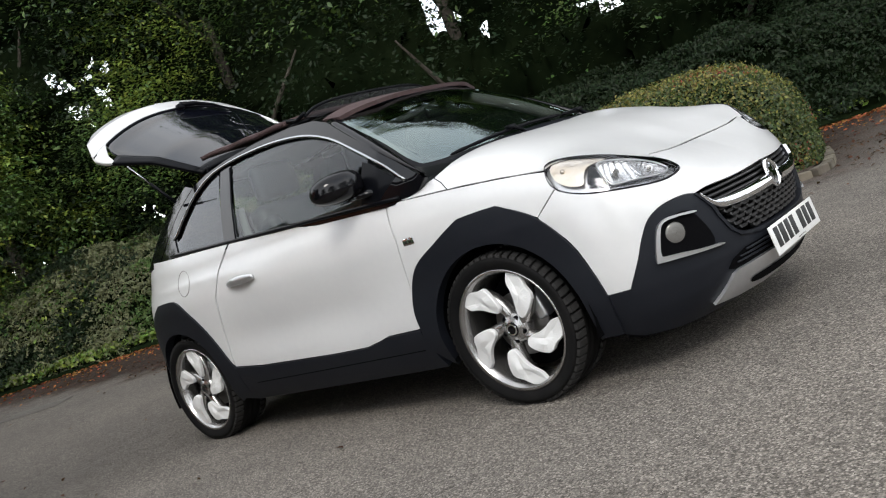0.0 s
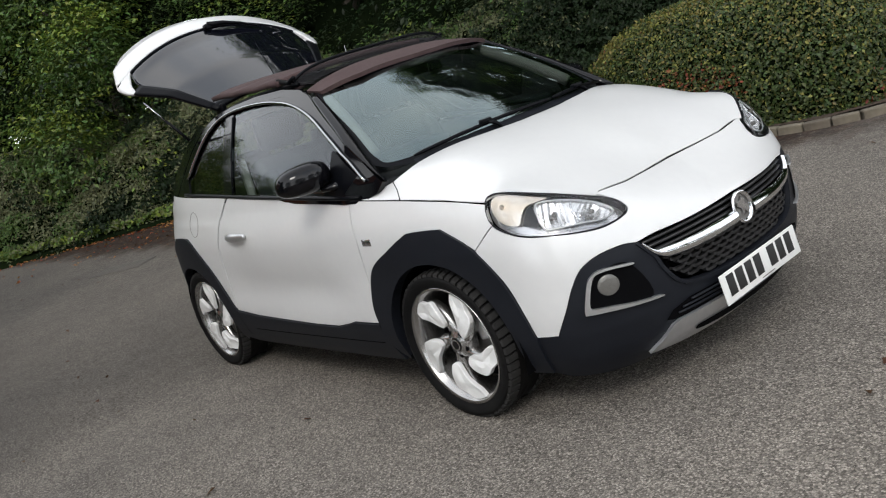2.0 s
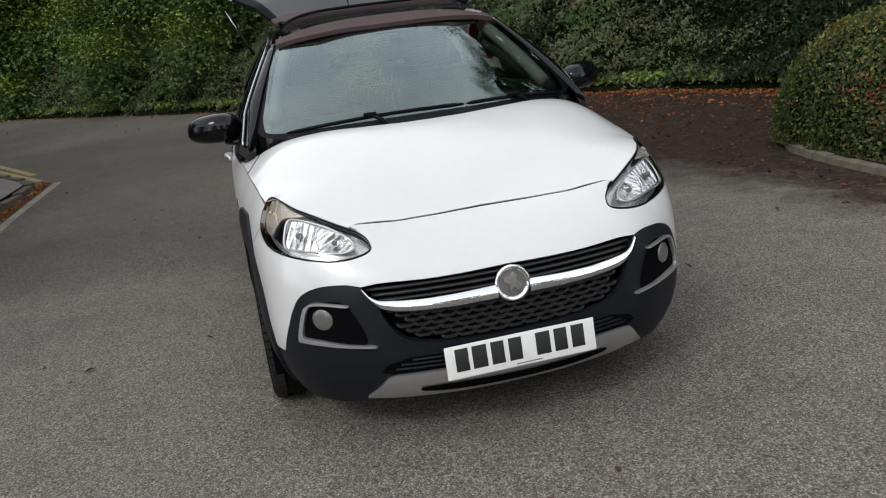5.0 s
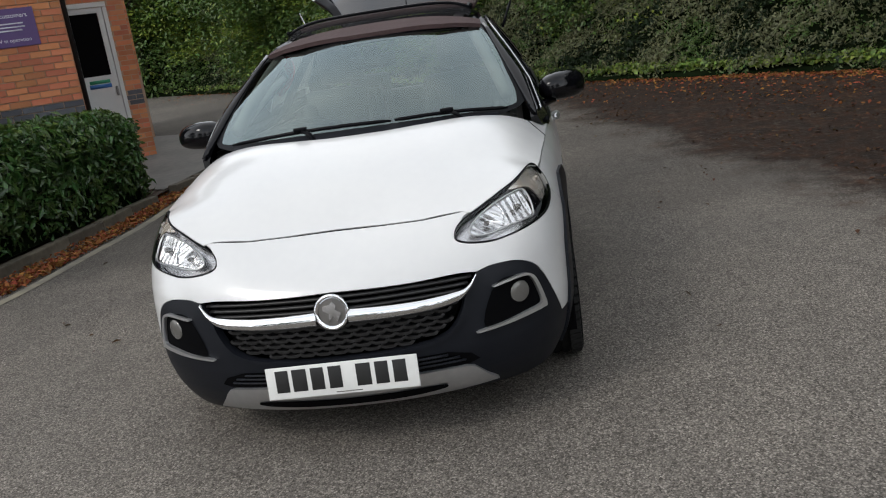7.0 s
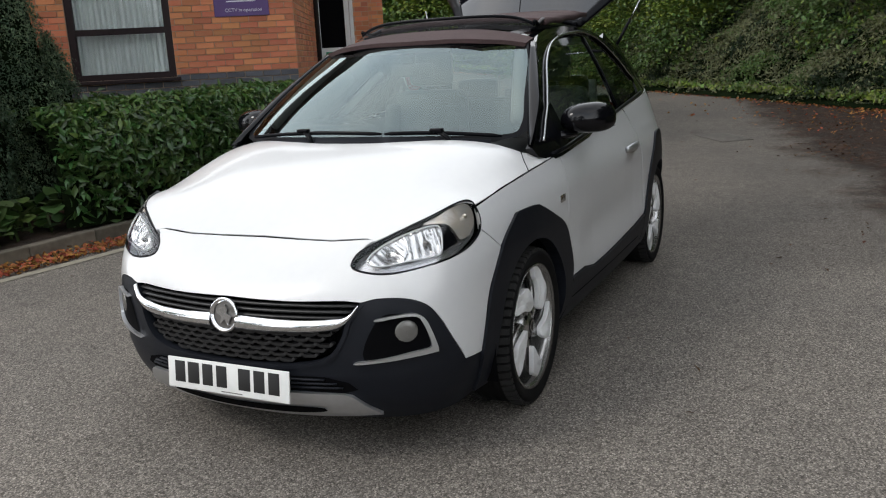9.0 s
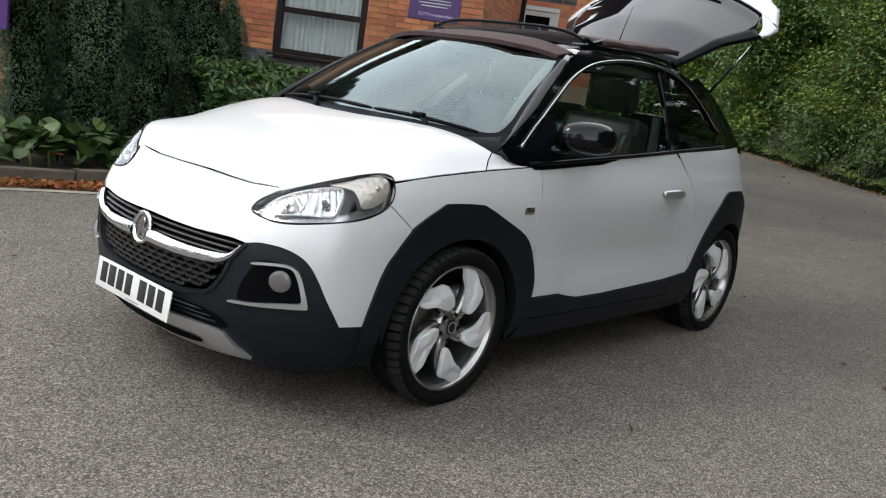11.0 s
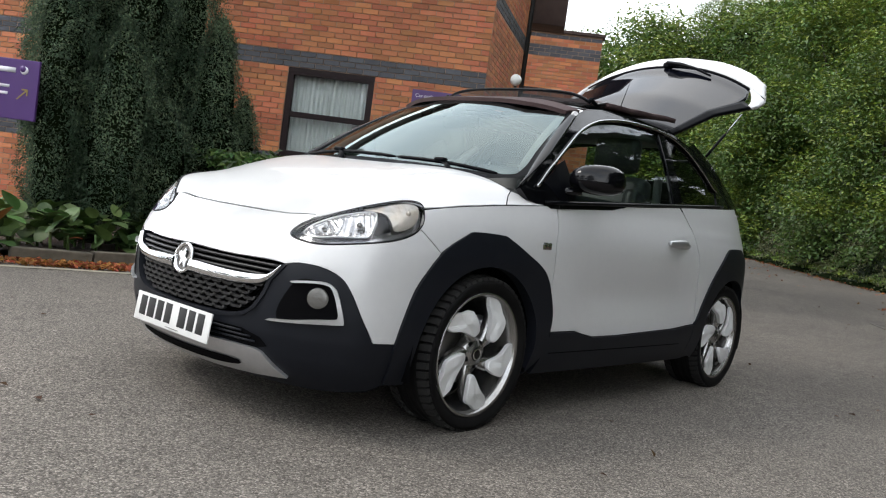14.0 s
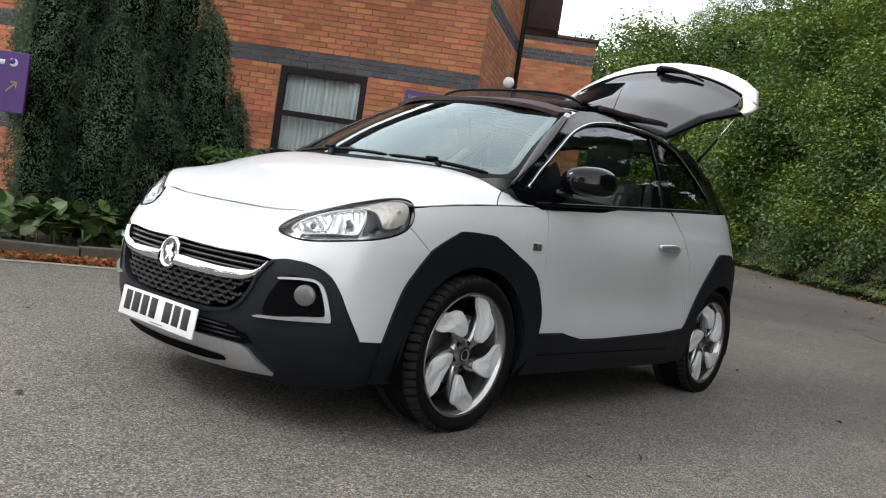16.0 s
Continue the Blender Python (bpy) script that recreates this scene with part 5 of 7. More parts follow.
part("sign_board", boxed((.36, .03, .13), (.315, -RD + .022, 3.405), .004), LETTER, exit_sign, smooth=False).matrix_basis = wm
part("green_band", boxed((.33, .004, .055), (.315, -RD + .041, 3.425), .001), GREENM, exit_sign, "green band", smooth=False).matrix_basis = wm
for k in (-.09, .06):
    part("text_bar", boxed((.10, .003, .03), (.315 + k, -RD + .045, 3.425)), LETTER, exit_sign).matrix_basis = wm
# roof edge above the block
eave = root("roof_edge", "dark tiled roof edge with boarded eaves", "roof", kind="structure")
part("eaves_board", boxed((.65, .5, 1.1), (-.03, -BD - .2, 4.65), .02), ROOFT, eave).matrix_basis = wm
part("roof_slope", boxed((9.2, 4.0, .12), (-4.6, -1.9, 5.32), .01, Matrix.Rotation(radians(-18), 4, 'X')), ROOFT, eave).matrix_basis = wm
lamp_b = root("globe_lamp", "white globe lamp on the wall", "lamp")
bml = bmesh.new()
bmesh.ops.create_uvsphere(bml, u_segments=20, v_segments=14, radius=.075)
part("globe", bml, mat("opal_globe", (.75, .75, .72), .3), lamp_b).matrix_basis = wall_pose(-.29, 2.62, -.25)
part("lamp_bracket", boxed((.04, .26, .04), (-.29, .11, 2.55), .01), PIPE, lamp_b).matrix_basis = wm
# path beside the hedge with its kerb, yellow lines at its mouth
SLAB = mat("path_slab", (.13, .125, .115), .9, var=((.19, .18, .165), 9), bump=(70, .5, .004))
pv = [(-4.70, -3.60), (-6.75, -3.50), (-7.4, -3.85), (-10.6, -5.75), (-11.2, -7.0), (-8.2, -6.4), (-5.2, -4.5)]
tagged(raw("path", [(x, y, lift(x, y) + .085) for x, y in pv], [tuple(range(len(pv)))[::-1]], SLAB, smooth=False), "grey paved path leading past the hedge to the door", "path", kind="structure")
kerb_run("path_kerb", [(-4.75, -3.52), (-6.2, -3.42), (-7.0, -3.58), (-8.4, -4.35), (-10.8, -5.75)], .11, .095, .60, "worn kerb stones edging the path")
for k in range(2):
    ribbon("yellow_line", [(-13.0 + 1.1 * k, -6.30 + .32 * k), (-10.4 + .9 * k, -4.95 + .26 * k), (-8.0 + .7 * k, -3.72 + .22 * k)], 0, .10, .006, YELLOW, "worn double yellow line beside the kerb", "road marking")
drain = root("drain_cover", "rusty cast drain grating set in the asphalt", "drain cover")
part("drain_frame", boxed((.75, .42, .008), (0, 0, .002), .002), mat("cast_iron", (.085, .078, .068), .85, .1, var=((.115, .104, .09), 20)), drain)
for k in range(9):
    part("drain_bar", boxed((.04, .36, .006), (-.32 + .08 * k, 0, .007), .002), bpy.data.materials["cast_iron"], drain)
drain.matrix_basis = pose(-7.2, .5, lift(-7.2, .5) + .003, 0, 1.9, 0) @ pose(0, 0, 0, 0, 0, 35)


# ---- the car ----
car = root("car", "white three-door hatchback with black cladding, open tailgate and brown canvas roof", "car")

HEAD = [(1.058, .843), (1.027, .772), (.928, .722), (.76, .690), (.605, .670), (.495, .678), (.458, .699), (.498, .742), (.645, .790), (.76, .823), (.87, .846), (.97, .863), (1.035, .865)]
ARCH_F = [(1.832, .36), (1.826, .49), (1.748, .635), (1.60, .715), (1.485, .766), (1.44, .776), (1.30, .777), (1.255, .765), (1.115, .688), (1.020, .570), (.968, .441), (.945, .35)]
ARCH_R = [(3.225, .38), (3.38, .62), (3.53, .775), (3.60, .822), (3.66, .832), (3.80, .832), (3.85, .82), (3.98, .735), (4.085, .585), (4.15, .38)]
LOW = [(.5, .588), (.56, .599), (.65, .594), (.72, .566), (.765, .512), (.805, .44), (.86, .352)]
GRL = [(.5, .588), (.45, .525), (.432, .48), (.40, .43), (.355, .398), (.25, .378), (0, .372)]
GTOP = [(0, .594), (.25, .590), (.42, .594), (.5, .588)]
EDGE_IN = .0014
low_c, grl_c, gtop_c = curve2(LOW), curve2(GRL), curve2(GTOP)
head_c = curve2(HEAD, 5, True)
head_low = curve2(HEAD[:8])
head_top = curve2(HEAD[7:])


def inset(poly, d):
    """An outline drawn in by d."""
    P = np.array(poly, float)
    a, b = np.roll(P, 1, 0), np.roll(P, -1, 0)
    t = b - a
    n = np.stack([-t[:, 1], t[:, 0]], 1) / (np.linalg.norm(t, axis=1)[:, None] + 1e-9)
    area = ((P[:, 0] * b[:, 1]) - (b[:, 0] * P[:, 1])).sum()
    Q = P + n * d * (1 if area > 0 else -1)
    if d < .006:
        return [tuple(p) for p in Q]
    e = b - P
    keep = []
    for q in Q:                     # drop points that crossed over at tight bends
        w = np.clip(((q - P) * e).sum(1) / ((e * e).sum(1) + 1e-12), 0, 1)
        if np.min(np.linalg.norm(P + e * w[:, None] - q, axis=1)) > d * .96:
            keep.append(tuple(q))
    return keep


# nose panel
nose_half = [(0, .752), (.2, .753), (.36, .757), (.515, .768), (.550, .7665), (.520, .7545)] + head_low[::-1][1:-5] + [(1.019, .7665), (1.1125, .6895)] + curve2([(1.113, .685), (1.018, .570), (.968, .441), (.948, .352)])[1:] + [(.86, .352)] + low_c[::-1][1:] + gtop_c[::-1][1:]
patch("front_bumper_panel", inset(both(nose_half), EDGE_IN), body, .028, PAINT, car, "glossy white painted nose panel")
# black lower bumper
low_half = [(0, .148), (.25, .148), (.45, .146), (.70, .150), (.88, .165), (.955, .19), (.948, .352), (.86, .352)] + low_c[::-1][1:] + grl_c[1:]
patch("lower_bumper", inset(both(low_half), EDGE_IN), body, .03, PLASTIC, car, "matt black textured plastic bumper", thick=.03)
patch("bumper_skirt", both([(0, .12), (.5, .115), (.9, .13), (.96, .15), (.96, .20), (.88, .172), (.70, .156), (.45, .152), (0, .154)]), body, .05, DARK, car, off=-.03)
# grille
grille = patch("grille_backing", both([(0, .365)] + grl_c[::-1][0:1] + grl_c[::-1][1:] + gtop_c[::-1][1:]), body, .04, DARK, car, off=-.05, thick=0)
for zz, w in ((.536, .44), (.555, .46), (.574, .475)):
    pts = [body(t, zz) - np.array([.022, 0, 0]) for t in np.linspace(-w, w, 25)]
    ob = tube("grille_slat", pts, .0065, GRILLE, grille, sides=6, flat=1.8)
cv, cf = [], []


def cell_bar(t0, z0, t1, z1, r=.0050):
    """One short bar of the honeycomb."""
    a, b = body(t0, z0) - np.array([.016, 0, 0]), body(t1, z1) - np.array([.016, 0, 0])
    d = b - a
    d = d / (np.linalg.norm(d) + 1e-9)
    n = np.array([1.0, 0, 0])
    s = np.cross(d, n)
    k = len(cv)
    for p in (a, b):
        cv.extend([p + s * r + n * .006, p - s * r + n * .006, p - s * r * 1.2 - n * .012, p + s * r * 1.2 - n * .012])
    cf.extend([(k, k + 1, k + 5, k + 4), (k + 1, k + 2, k + 6, k + 5), (k + 3, k, k + 4, k + 7), (k, k + 3, k + 2, k + 1), (k + 4, k + 5, k + 6, k + 7)])


for row in range(7):
    zr = .388 + row * .0185
    wmax = float(np.interp(zr, [.372, .378, .398, .43, .48, .525], [.12, .25, .355, .40, .432, .45])) - .012
    step = .056
    for k in range(-9, 10):
        t0 = (k + .5 * (row % 2)) * step
        if abs(t0) + .028 > wmax:
            continue
        cell_bar(t0 - .018, zr, t0 + .018, zr)
        cell_bar(t0 + .018, zr, t0 + .028, zr + .0092)
        cell_bar(t0 - .018, zr, t0 - .028, zr + .0092)
raw("grille_honeycomb", cv, cf, GRILLE, grille, "black honeycomb mesh", smooth=False)
patch("grille_surround", both([(0, .357), (.25, .363), (.362, .384), (.412, .42), (.446, .476), (.462, .522), (.51, .584), (.5, .588)] + grl_c[1:]), body, .03, PLASTIC, grille, off=.006, thick=.02)
# chrome wing bar and badge
for sgn in (1, -1):
    mid = curve2([(.055, .516), (.2, .512), (.33, .513), (.42, .523), (.463, .545), (.497, .583)], 6)
    hw = np.interp(np.linspace(0, 1, len(mid)), [0, .55, .75, 1], [.023, .019, .010, .004])
    cv2, fc2 = [], []
    for (t, zz), w in zip(mid, hw):
        for dz, off in ((w, .0), (w * .75, .016), (-w * .2, .02), (-w * .9, .012), (-w, 0)):
            p = body(sgn * t, zz + dz)
            q = body(sgn * t, zz)
            cv2.append(p + np.array([off, 0, 0]) * (1 if t < .3 else .8))
    for i in range(len(mid) - 1):
        for k in range(4):
            q = [i * 5 + k, i * 5 + k + 1, (i + 1) * 5 + k + 1, (i + 1) * 5 + k]
            fc2.append(q if sgn > 0 else q[::-1])
    raw("chrome_bar", cv2, fc2, CHROME, grille, "polished chrome grille bar")
badge = lathe("badge_ring", [(.046, 0), (.059, 0), (.061, .008), (.056, .014), (.050, .010), (.046, .006)], CHROME, grille, "round chrome badge ring", 40, "x")
badge.matrix_basis = pose(1.976, 0, .535, 0, -8, 0)
disc = lathe("badge_disc", [(0, .003), (.048, .003)], STEEL, grille, "", 36, "x")
disc.matrix_basis = pose(1.976, 0, .535, 0, -8, 0)
fig = raw("badge_emblem", [(.006, y, z) for y, z in ((-.030, .022), (-.004, .026), (.006, .038), (.018, .022), (.012, .008), (.034, -.004), (.018, -.034), (.004, -.014), (-.014, -.034), (-.010, -.004), (-.030, .006))] + [(.0112, y * .95, z * .95) for y, z in ((-.030, .022), (-.004, .026), (.006, .038), (.018, .022), (.012, .008), (.034, -.004), (.018, -.034), (.004, -.014), (-.014, -.034), (-.010, -.004), (-.030, .006))],
          [tuple(range(11, 22))] + [(i, (i + 1) % 11, 11 + (i + 1) % 11, 11 + i) for i in range(11)], CHROME, grille, "", smooth=False)
fig.matrix_basis = pose(1.976, 0, .535, 0, -8, 0)
# number plate with bars in place of its characters
plate = part("number_plate", boxed((.006, .52, .111), (0, 0, 0), .0028), PLATE, car, "white number plate with black bars")
plate.matrix_basis = pose(2.004, 0, .312, 0, -6, 0)
for y, w in ((-.205, .045), (-.145, .05), (-.083, .045), (-.022, .045), (.075, .05), (.137, .045), (.198, .045)):
    part("plate_bar", boxed((.0012, w, .076), (.0035, y, .006), .0004), INK, plate)
part("plate_footer_bar", boxed((.001, .09, .003), (.0034, .02, -.046)), STEEL, plate)
# lower intake, skid plate
# flat overlay, its near-black colour stands for shade inside the intake
intake = patch("lower_intake", both([(0, .283), (.27, .283), (.43, .278), (.47, .290), (.44, .318), (.36, .338), (0, .342)]), body, .04, DARK, car, off=.0025, thick=0)
for zz, w in ((.298, .42), (.313, .40), (.328, .36)):
    tube("intake_slat", [body(t, zz) + np.array([.004, 0, 0]) for t in np.linspace(-w, w, 21)], .004, PLASTIC, intake, sides=6, flat=1.6)
skid = patch("skid_plate", inset(both([(0, .170), (.2, .170), (.40, .178), (.545, .188), (.50, .222), (.45, .268), (.42, .277), (.24, .280), (0, .280)]), .001), body, .03, SATIN, car, "brushed silver skid plate", off=.012, thick=.02)
# flat near-black shape paints the slot's shade on the skid plate
patch("skid_slot", both(curve2([(0, .192), (.22, .194), (.33, .205), (.345, .217), (.30, .226), (0, .226)])), body, .03, DARK, skid, off=.0145, thick=0)
# fog lamps
for s in (1, -1):
    fl = (lambda P: P) if s > 0 else fold
    # no hollow here: the lamp pocket's shade is painted as a flat dark patch
    pocket = patch("fog_pocket", fl(curve2([(.555, .535), (.65, .545), (.695, .52), (.733, .422), (.66, .412), (.50, .398)], 5, True)), body, .025, DARK, car, off=.002, thick=0)
    bez = [(.545, .536), (.60, .545), (.665, .549), (.70, .535), (.718, .51), (.738, .455), (.748, .415), (.735, .407), (.66, .400), (.56, .390), (.472, .384), (.476, .394), (.56, .403), (.65, .418), (.708, .425), (.722, .434), (.713, .472), (.697, .513), (.678, .534), (.625, .536), (.55, .5275)]
    patch("fog_bezel", fl(inset(curve2(bez, 3, True), .0018)), body, .012, SATIN, pocket, "satin silver fog lamp surround", off=.014, thick=.02)
    c = body(s * .645, .487)
    n = np.array([.80, s * .60, 0])
    lamp = lathe("fog_lamp", [(.001, .0045), (.02, .004), (.033, .002), (.038, -.001), (.040, -.02)], BULB, pocket, "clear round fog lamp", 28, "x")
    lamp.matrix_basis = Matrix.Translation(c + n * .002) @ Matrix.Rotation(s * .62, 4, 'Z')
# bonnet
bon_half = [(float(p[0]), float(p[1])) for p in [body(t, z) for t, z in ((0, .754), (.2, .755), (.36, .759), (.515, .770))]]
bon_half[0] = (bon_half[0][0], 0.0)
side_edge = [body(t, z) for t, z in head_top[2:]] + [body(t, z) for t, z in curve2([(1.059, .842), (1.10, .849), (1.19, .862), (1.33, .880), (1.48, .897), (1.60, .908), (1.73, .920), (1.765, .923)])]
bon_half += [(float(p[0]), float(p[1])) for p in side_edge]
bon_half += [(.80, .775), (.85, .748), (.945, .705), (.980, .66), (1.040, .52), (1.105, .30), (1.133, .12), (1.137, 0)]
patch("bonnet", inset([(x, y) for x, y in bon_half] + [(x, -y) for x, y in reversed(bon_half[1:-1])], .0012), bonnet_z, .035, PAINT, car, "white bonnet with a soft crown", thick=.004)
under = [(x, y * .93) for x, y in bon_half]
patch("engine_bay_cover", [(x, y) for x, y in under] + [(x, -y) for x, y in reversed(under[1:-1])], bonnet_z, .08, DARK, car, off=-.035, thick=0)
# flank panels, both sides
for s in (1, -1):
    fl = (lambda P: P) if s > 0 else fold
    fline = curve2([(1.056, .837), (1.10, .8445), (1.19, .8585), (1.33, .8765), (1.48, .8935), (1.60, .9045), (1.73, .9165), (1.80, .9225)])
    fender = [(1.113, .691), (1.022, .768)] + fline + [(1.822, .923), (1.82, .89), (1.797, .77), (1.81, .6), (1.826, .49)] + [p for p in curve2(ARCH_F, 5) if 1.120 < p[0] and p[1] > .5][1:]
    patch("fender", fl(inset(fender, EDGE_IN * .7)), body, .03, PAINT, car, "white front wing", thick=.015)
    door = [(1.825, .89), (1.80, .77), (1.812, .6), (1.828, .40), (1.85, .387), (2.035, .387), (2.09, .374), (2.19, .357), (2.4, .358), (2.996, .378), (3.235, .40), (3.215, .6), (3.185, .775), (3.11, .915), (3.0, 1.018), (2.6, .987), (2.2, .957), (1.86, .932), (1.828, .929)]
    d_ob = patch("door", fl(inset(door, EDGE_IN * .8)), body, .034, PAINT, car, "white door panel with a hollow lower flank", thick=.02)
    quarter = [(3.245, .40)] + curve2(ARCH_R, 5)[2:-6] + [(4.14, .45), (4.30, .46), (4.36, .60), (4.36, .75), (4.30, .90), (4.17, 1.03), (4.0, 1.085), (3.75, 1.068), (3.4, 1.046), (3.02, 1.021), (3.12, .918), (3.195, .775), (3.225, .6)]
    patch("rear_quarter", fl(inset(quarter, EDGE_IN * .6)), body, .034, PAINT, car, "white rear wing", thick=.015)
    # fuel flap ring on the right
    if s < 0:
        ring = [body(-(3.485 + .062 * math.cos(w)), .905 + .068 * math.sin(w)) * np.array([1, 1.0006, 1]) for w in np.linspace(0, 2 * math.pi, 33)]
        tube("fuel_flap_gap", ring, .0018, STEEL, car, sides=5)
    # handle with its dish
    patch("handle_dish", fl(curve2([(2.80, .815), (2.86, .86), (2.96, .865), (3.03, .83), (2.97, .79), (2.86, .785)], 6, True)), body, .02, PAINT, d_ob, off=.0012, thick=0)
    hp = curve2([(2.80, .824), (2.86, .826), (2.95, .828), (3.035, .822)], 6)
    P = [body(s * t, z) + np.array([0, s * (.010 + .022 * math.sin(math.pi * min(1, max(0, (t - 2.80) / .235)))), 0]) for t, z in hp]
    tube("door_handle", P, [.013 + .009 * math.sin(math.pi * i / (len(P) - 1)) for i in range(len(P))], SATIN, d_ob, "satin silver door handle", sides=10, flat=.7)
    # side badge
    b = body(s * 1.735, .752)
    bd = part("wing_badge", boxed((.062, .006, .03), (0, 0, 0), .003), CHROME, car, "small chrome wing badge")
    bd.matrix_basis = Matrix.Translation(b) @ pose(0, 0, 0, 0, 0, 0)
    for k in (-1, 1):
        part("badge_bar", boxed((.016, .0075, .016), (k * .012, 0, 0), .002), DARKCHROME, bd)
    # wheel arches, sill
    for kind, outer, cx, r in (("front", ARCH_F, 1.393, .352), ("rear", ARCH_R, 3.705, .352)):
        inner = [(cx + r * math.cos(w) * (1 if kind == "front" else 1), .300 + r * math.sin(w)) for w in np.linspace(0.02, math.pi - .02, 30)]
        o = curve2(outer, 5)
        a_lo, a_hi = (.945, 1.835) if kind == "front" else (3.22, 4.155)
        poly = list(o if kind == "rear" else o[::-1])
        poly = poly + [(a_hi, .30), (cx + r, .2)] + inner + [(cx - r, .2), (a_lo, .2 if kind == "front" else .25)]
        patch("wheel_arch", fl(poly), body, .024, PLASTIC, car, "matt black wheel arch cladding", off=.011, thick=.05)
        # dark liner
        x0 = 1.157 if kind == "front" else -1.157
        lv, lf = [], []
        for i in range(19):
            w = math.pi * i / 18 * 1.16 - .08 * math.pi
            for yy in (.80, .50):
                lv.append((x0 + .365 * math.cos(w), s * yy, .30 + .365 * math.sin(w)))
        for i in range(18):
            lf.append((2 * i, 2 * i + 1, 2 * i + 3, 2 * i + 2))
        raw("arch_liner", lv, lf, DARK, car)
        raw("arch_back", [(x0 + .40 * math.cos(w), s * .50, .30 + .40 * math.sin(w)) for w in np.linspace(-.09 * math.pi, 1.09 * math.pi, 25)], [tuple(range(25))], DARK, car)
    sill = [(1.80, .20), (1.84, .384), (2.04, .384), (2.09, .371), (2.19, .354), (2.4, .355), (3.0, .374), (3.23, .396), (3.26, .30), (3.34, .22), (3.2, .20)]
    sl = patch("sill", fl(sill), body, .04, PLASTIC, car, "matt black sill cladding", off=.010, thick=.03)
    tube("sill_gap", [body(s * t, .292) + np.array([0, s * .0105, 0]) for t in np.linspace(1.86, 3.10, 30)], .0022, DARK, sl, sides=5)
    # mud flap behind the bumper
    part("air_deflector", boxed((.015, .11, .03), (1.52, s * .65, .195), .004), DARK, car)
# tail
for s in (1, -1):
    fl = (lambda P: P) if s > 0 else fold
    patch("rear_bumper_panel", fl([(TT, .72), (4.62, .73), (4.44, .74), (4.37, .60), (4.31, .462), (4.45, .43), (TT, .42)]), body, .05, PAINT, car, "white rear bumper", thick=.015)
    patch("rear_valance", fl([(TT, .41), (4.45, .42), (4.15, .44), (4.17, .20), (4.5, .17), (TT, .17)]), body, .05, PLASTIC, car, "matt black rear valance", thick=.02)
    patch("tail_lamp", fl(curve2([(4.40, .76), (4.37, .90), (4.42, .985), (4.55, .96), (4.58, .85), (4.53, .765)], 5, True)), body, .03, mat("red_lens", (.35, .01, .012), .12, **{"Coat Weight": .6}) if s > 0 else bpy.data.materials["red_lens"], car, "red tail lamp", off=.006)
# floor pan
bm = bmesh.new()
box(bm, (2.9, 1.25, .05), (0.05, 0, .21), .02)
box(bm, (.9, 1.0, .08), (1.35, 0, .22), .03)
part("floor_pan", bm, DARK, car)
part("exhaust_box", boxed((.5, .35, .12), (-1.35, .1, .25), .04), DARK, car)

# headlamps
LAMPGREY = mat("lamp_housing", (.55, .55, .56), .26, .85)
LOOP = curve2([(.524, .719), (.548, .741), (.60, .765), (.68, .790), (.76, .808), (.815, .813), (.833, .804), (.822, .768), (.803, .730), (.77, .722), (.68, .714), (.60, .703), (.555, .702), (.530, .708)], 4, True)
FLASH = curve2([(.765, .816), (.85, .834), (.94, .852), (1.010, .858), (1.036, .845), (1.022, .806), (.990, .776), (.945, .757), (.908, .755), (.897, .782), (.880, .806), (.84, .814)], 4, True)
LOOP = [(t - .004, z - .009) for t, z in LOOP]
DIVIDE = [(.846, .806), (.872, .797), (.884, .772), (.890, .748), (.850, .738), (.815, .728), (.828, .758), (.838, .790)]
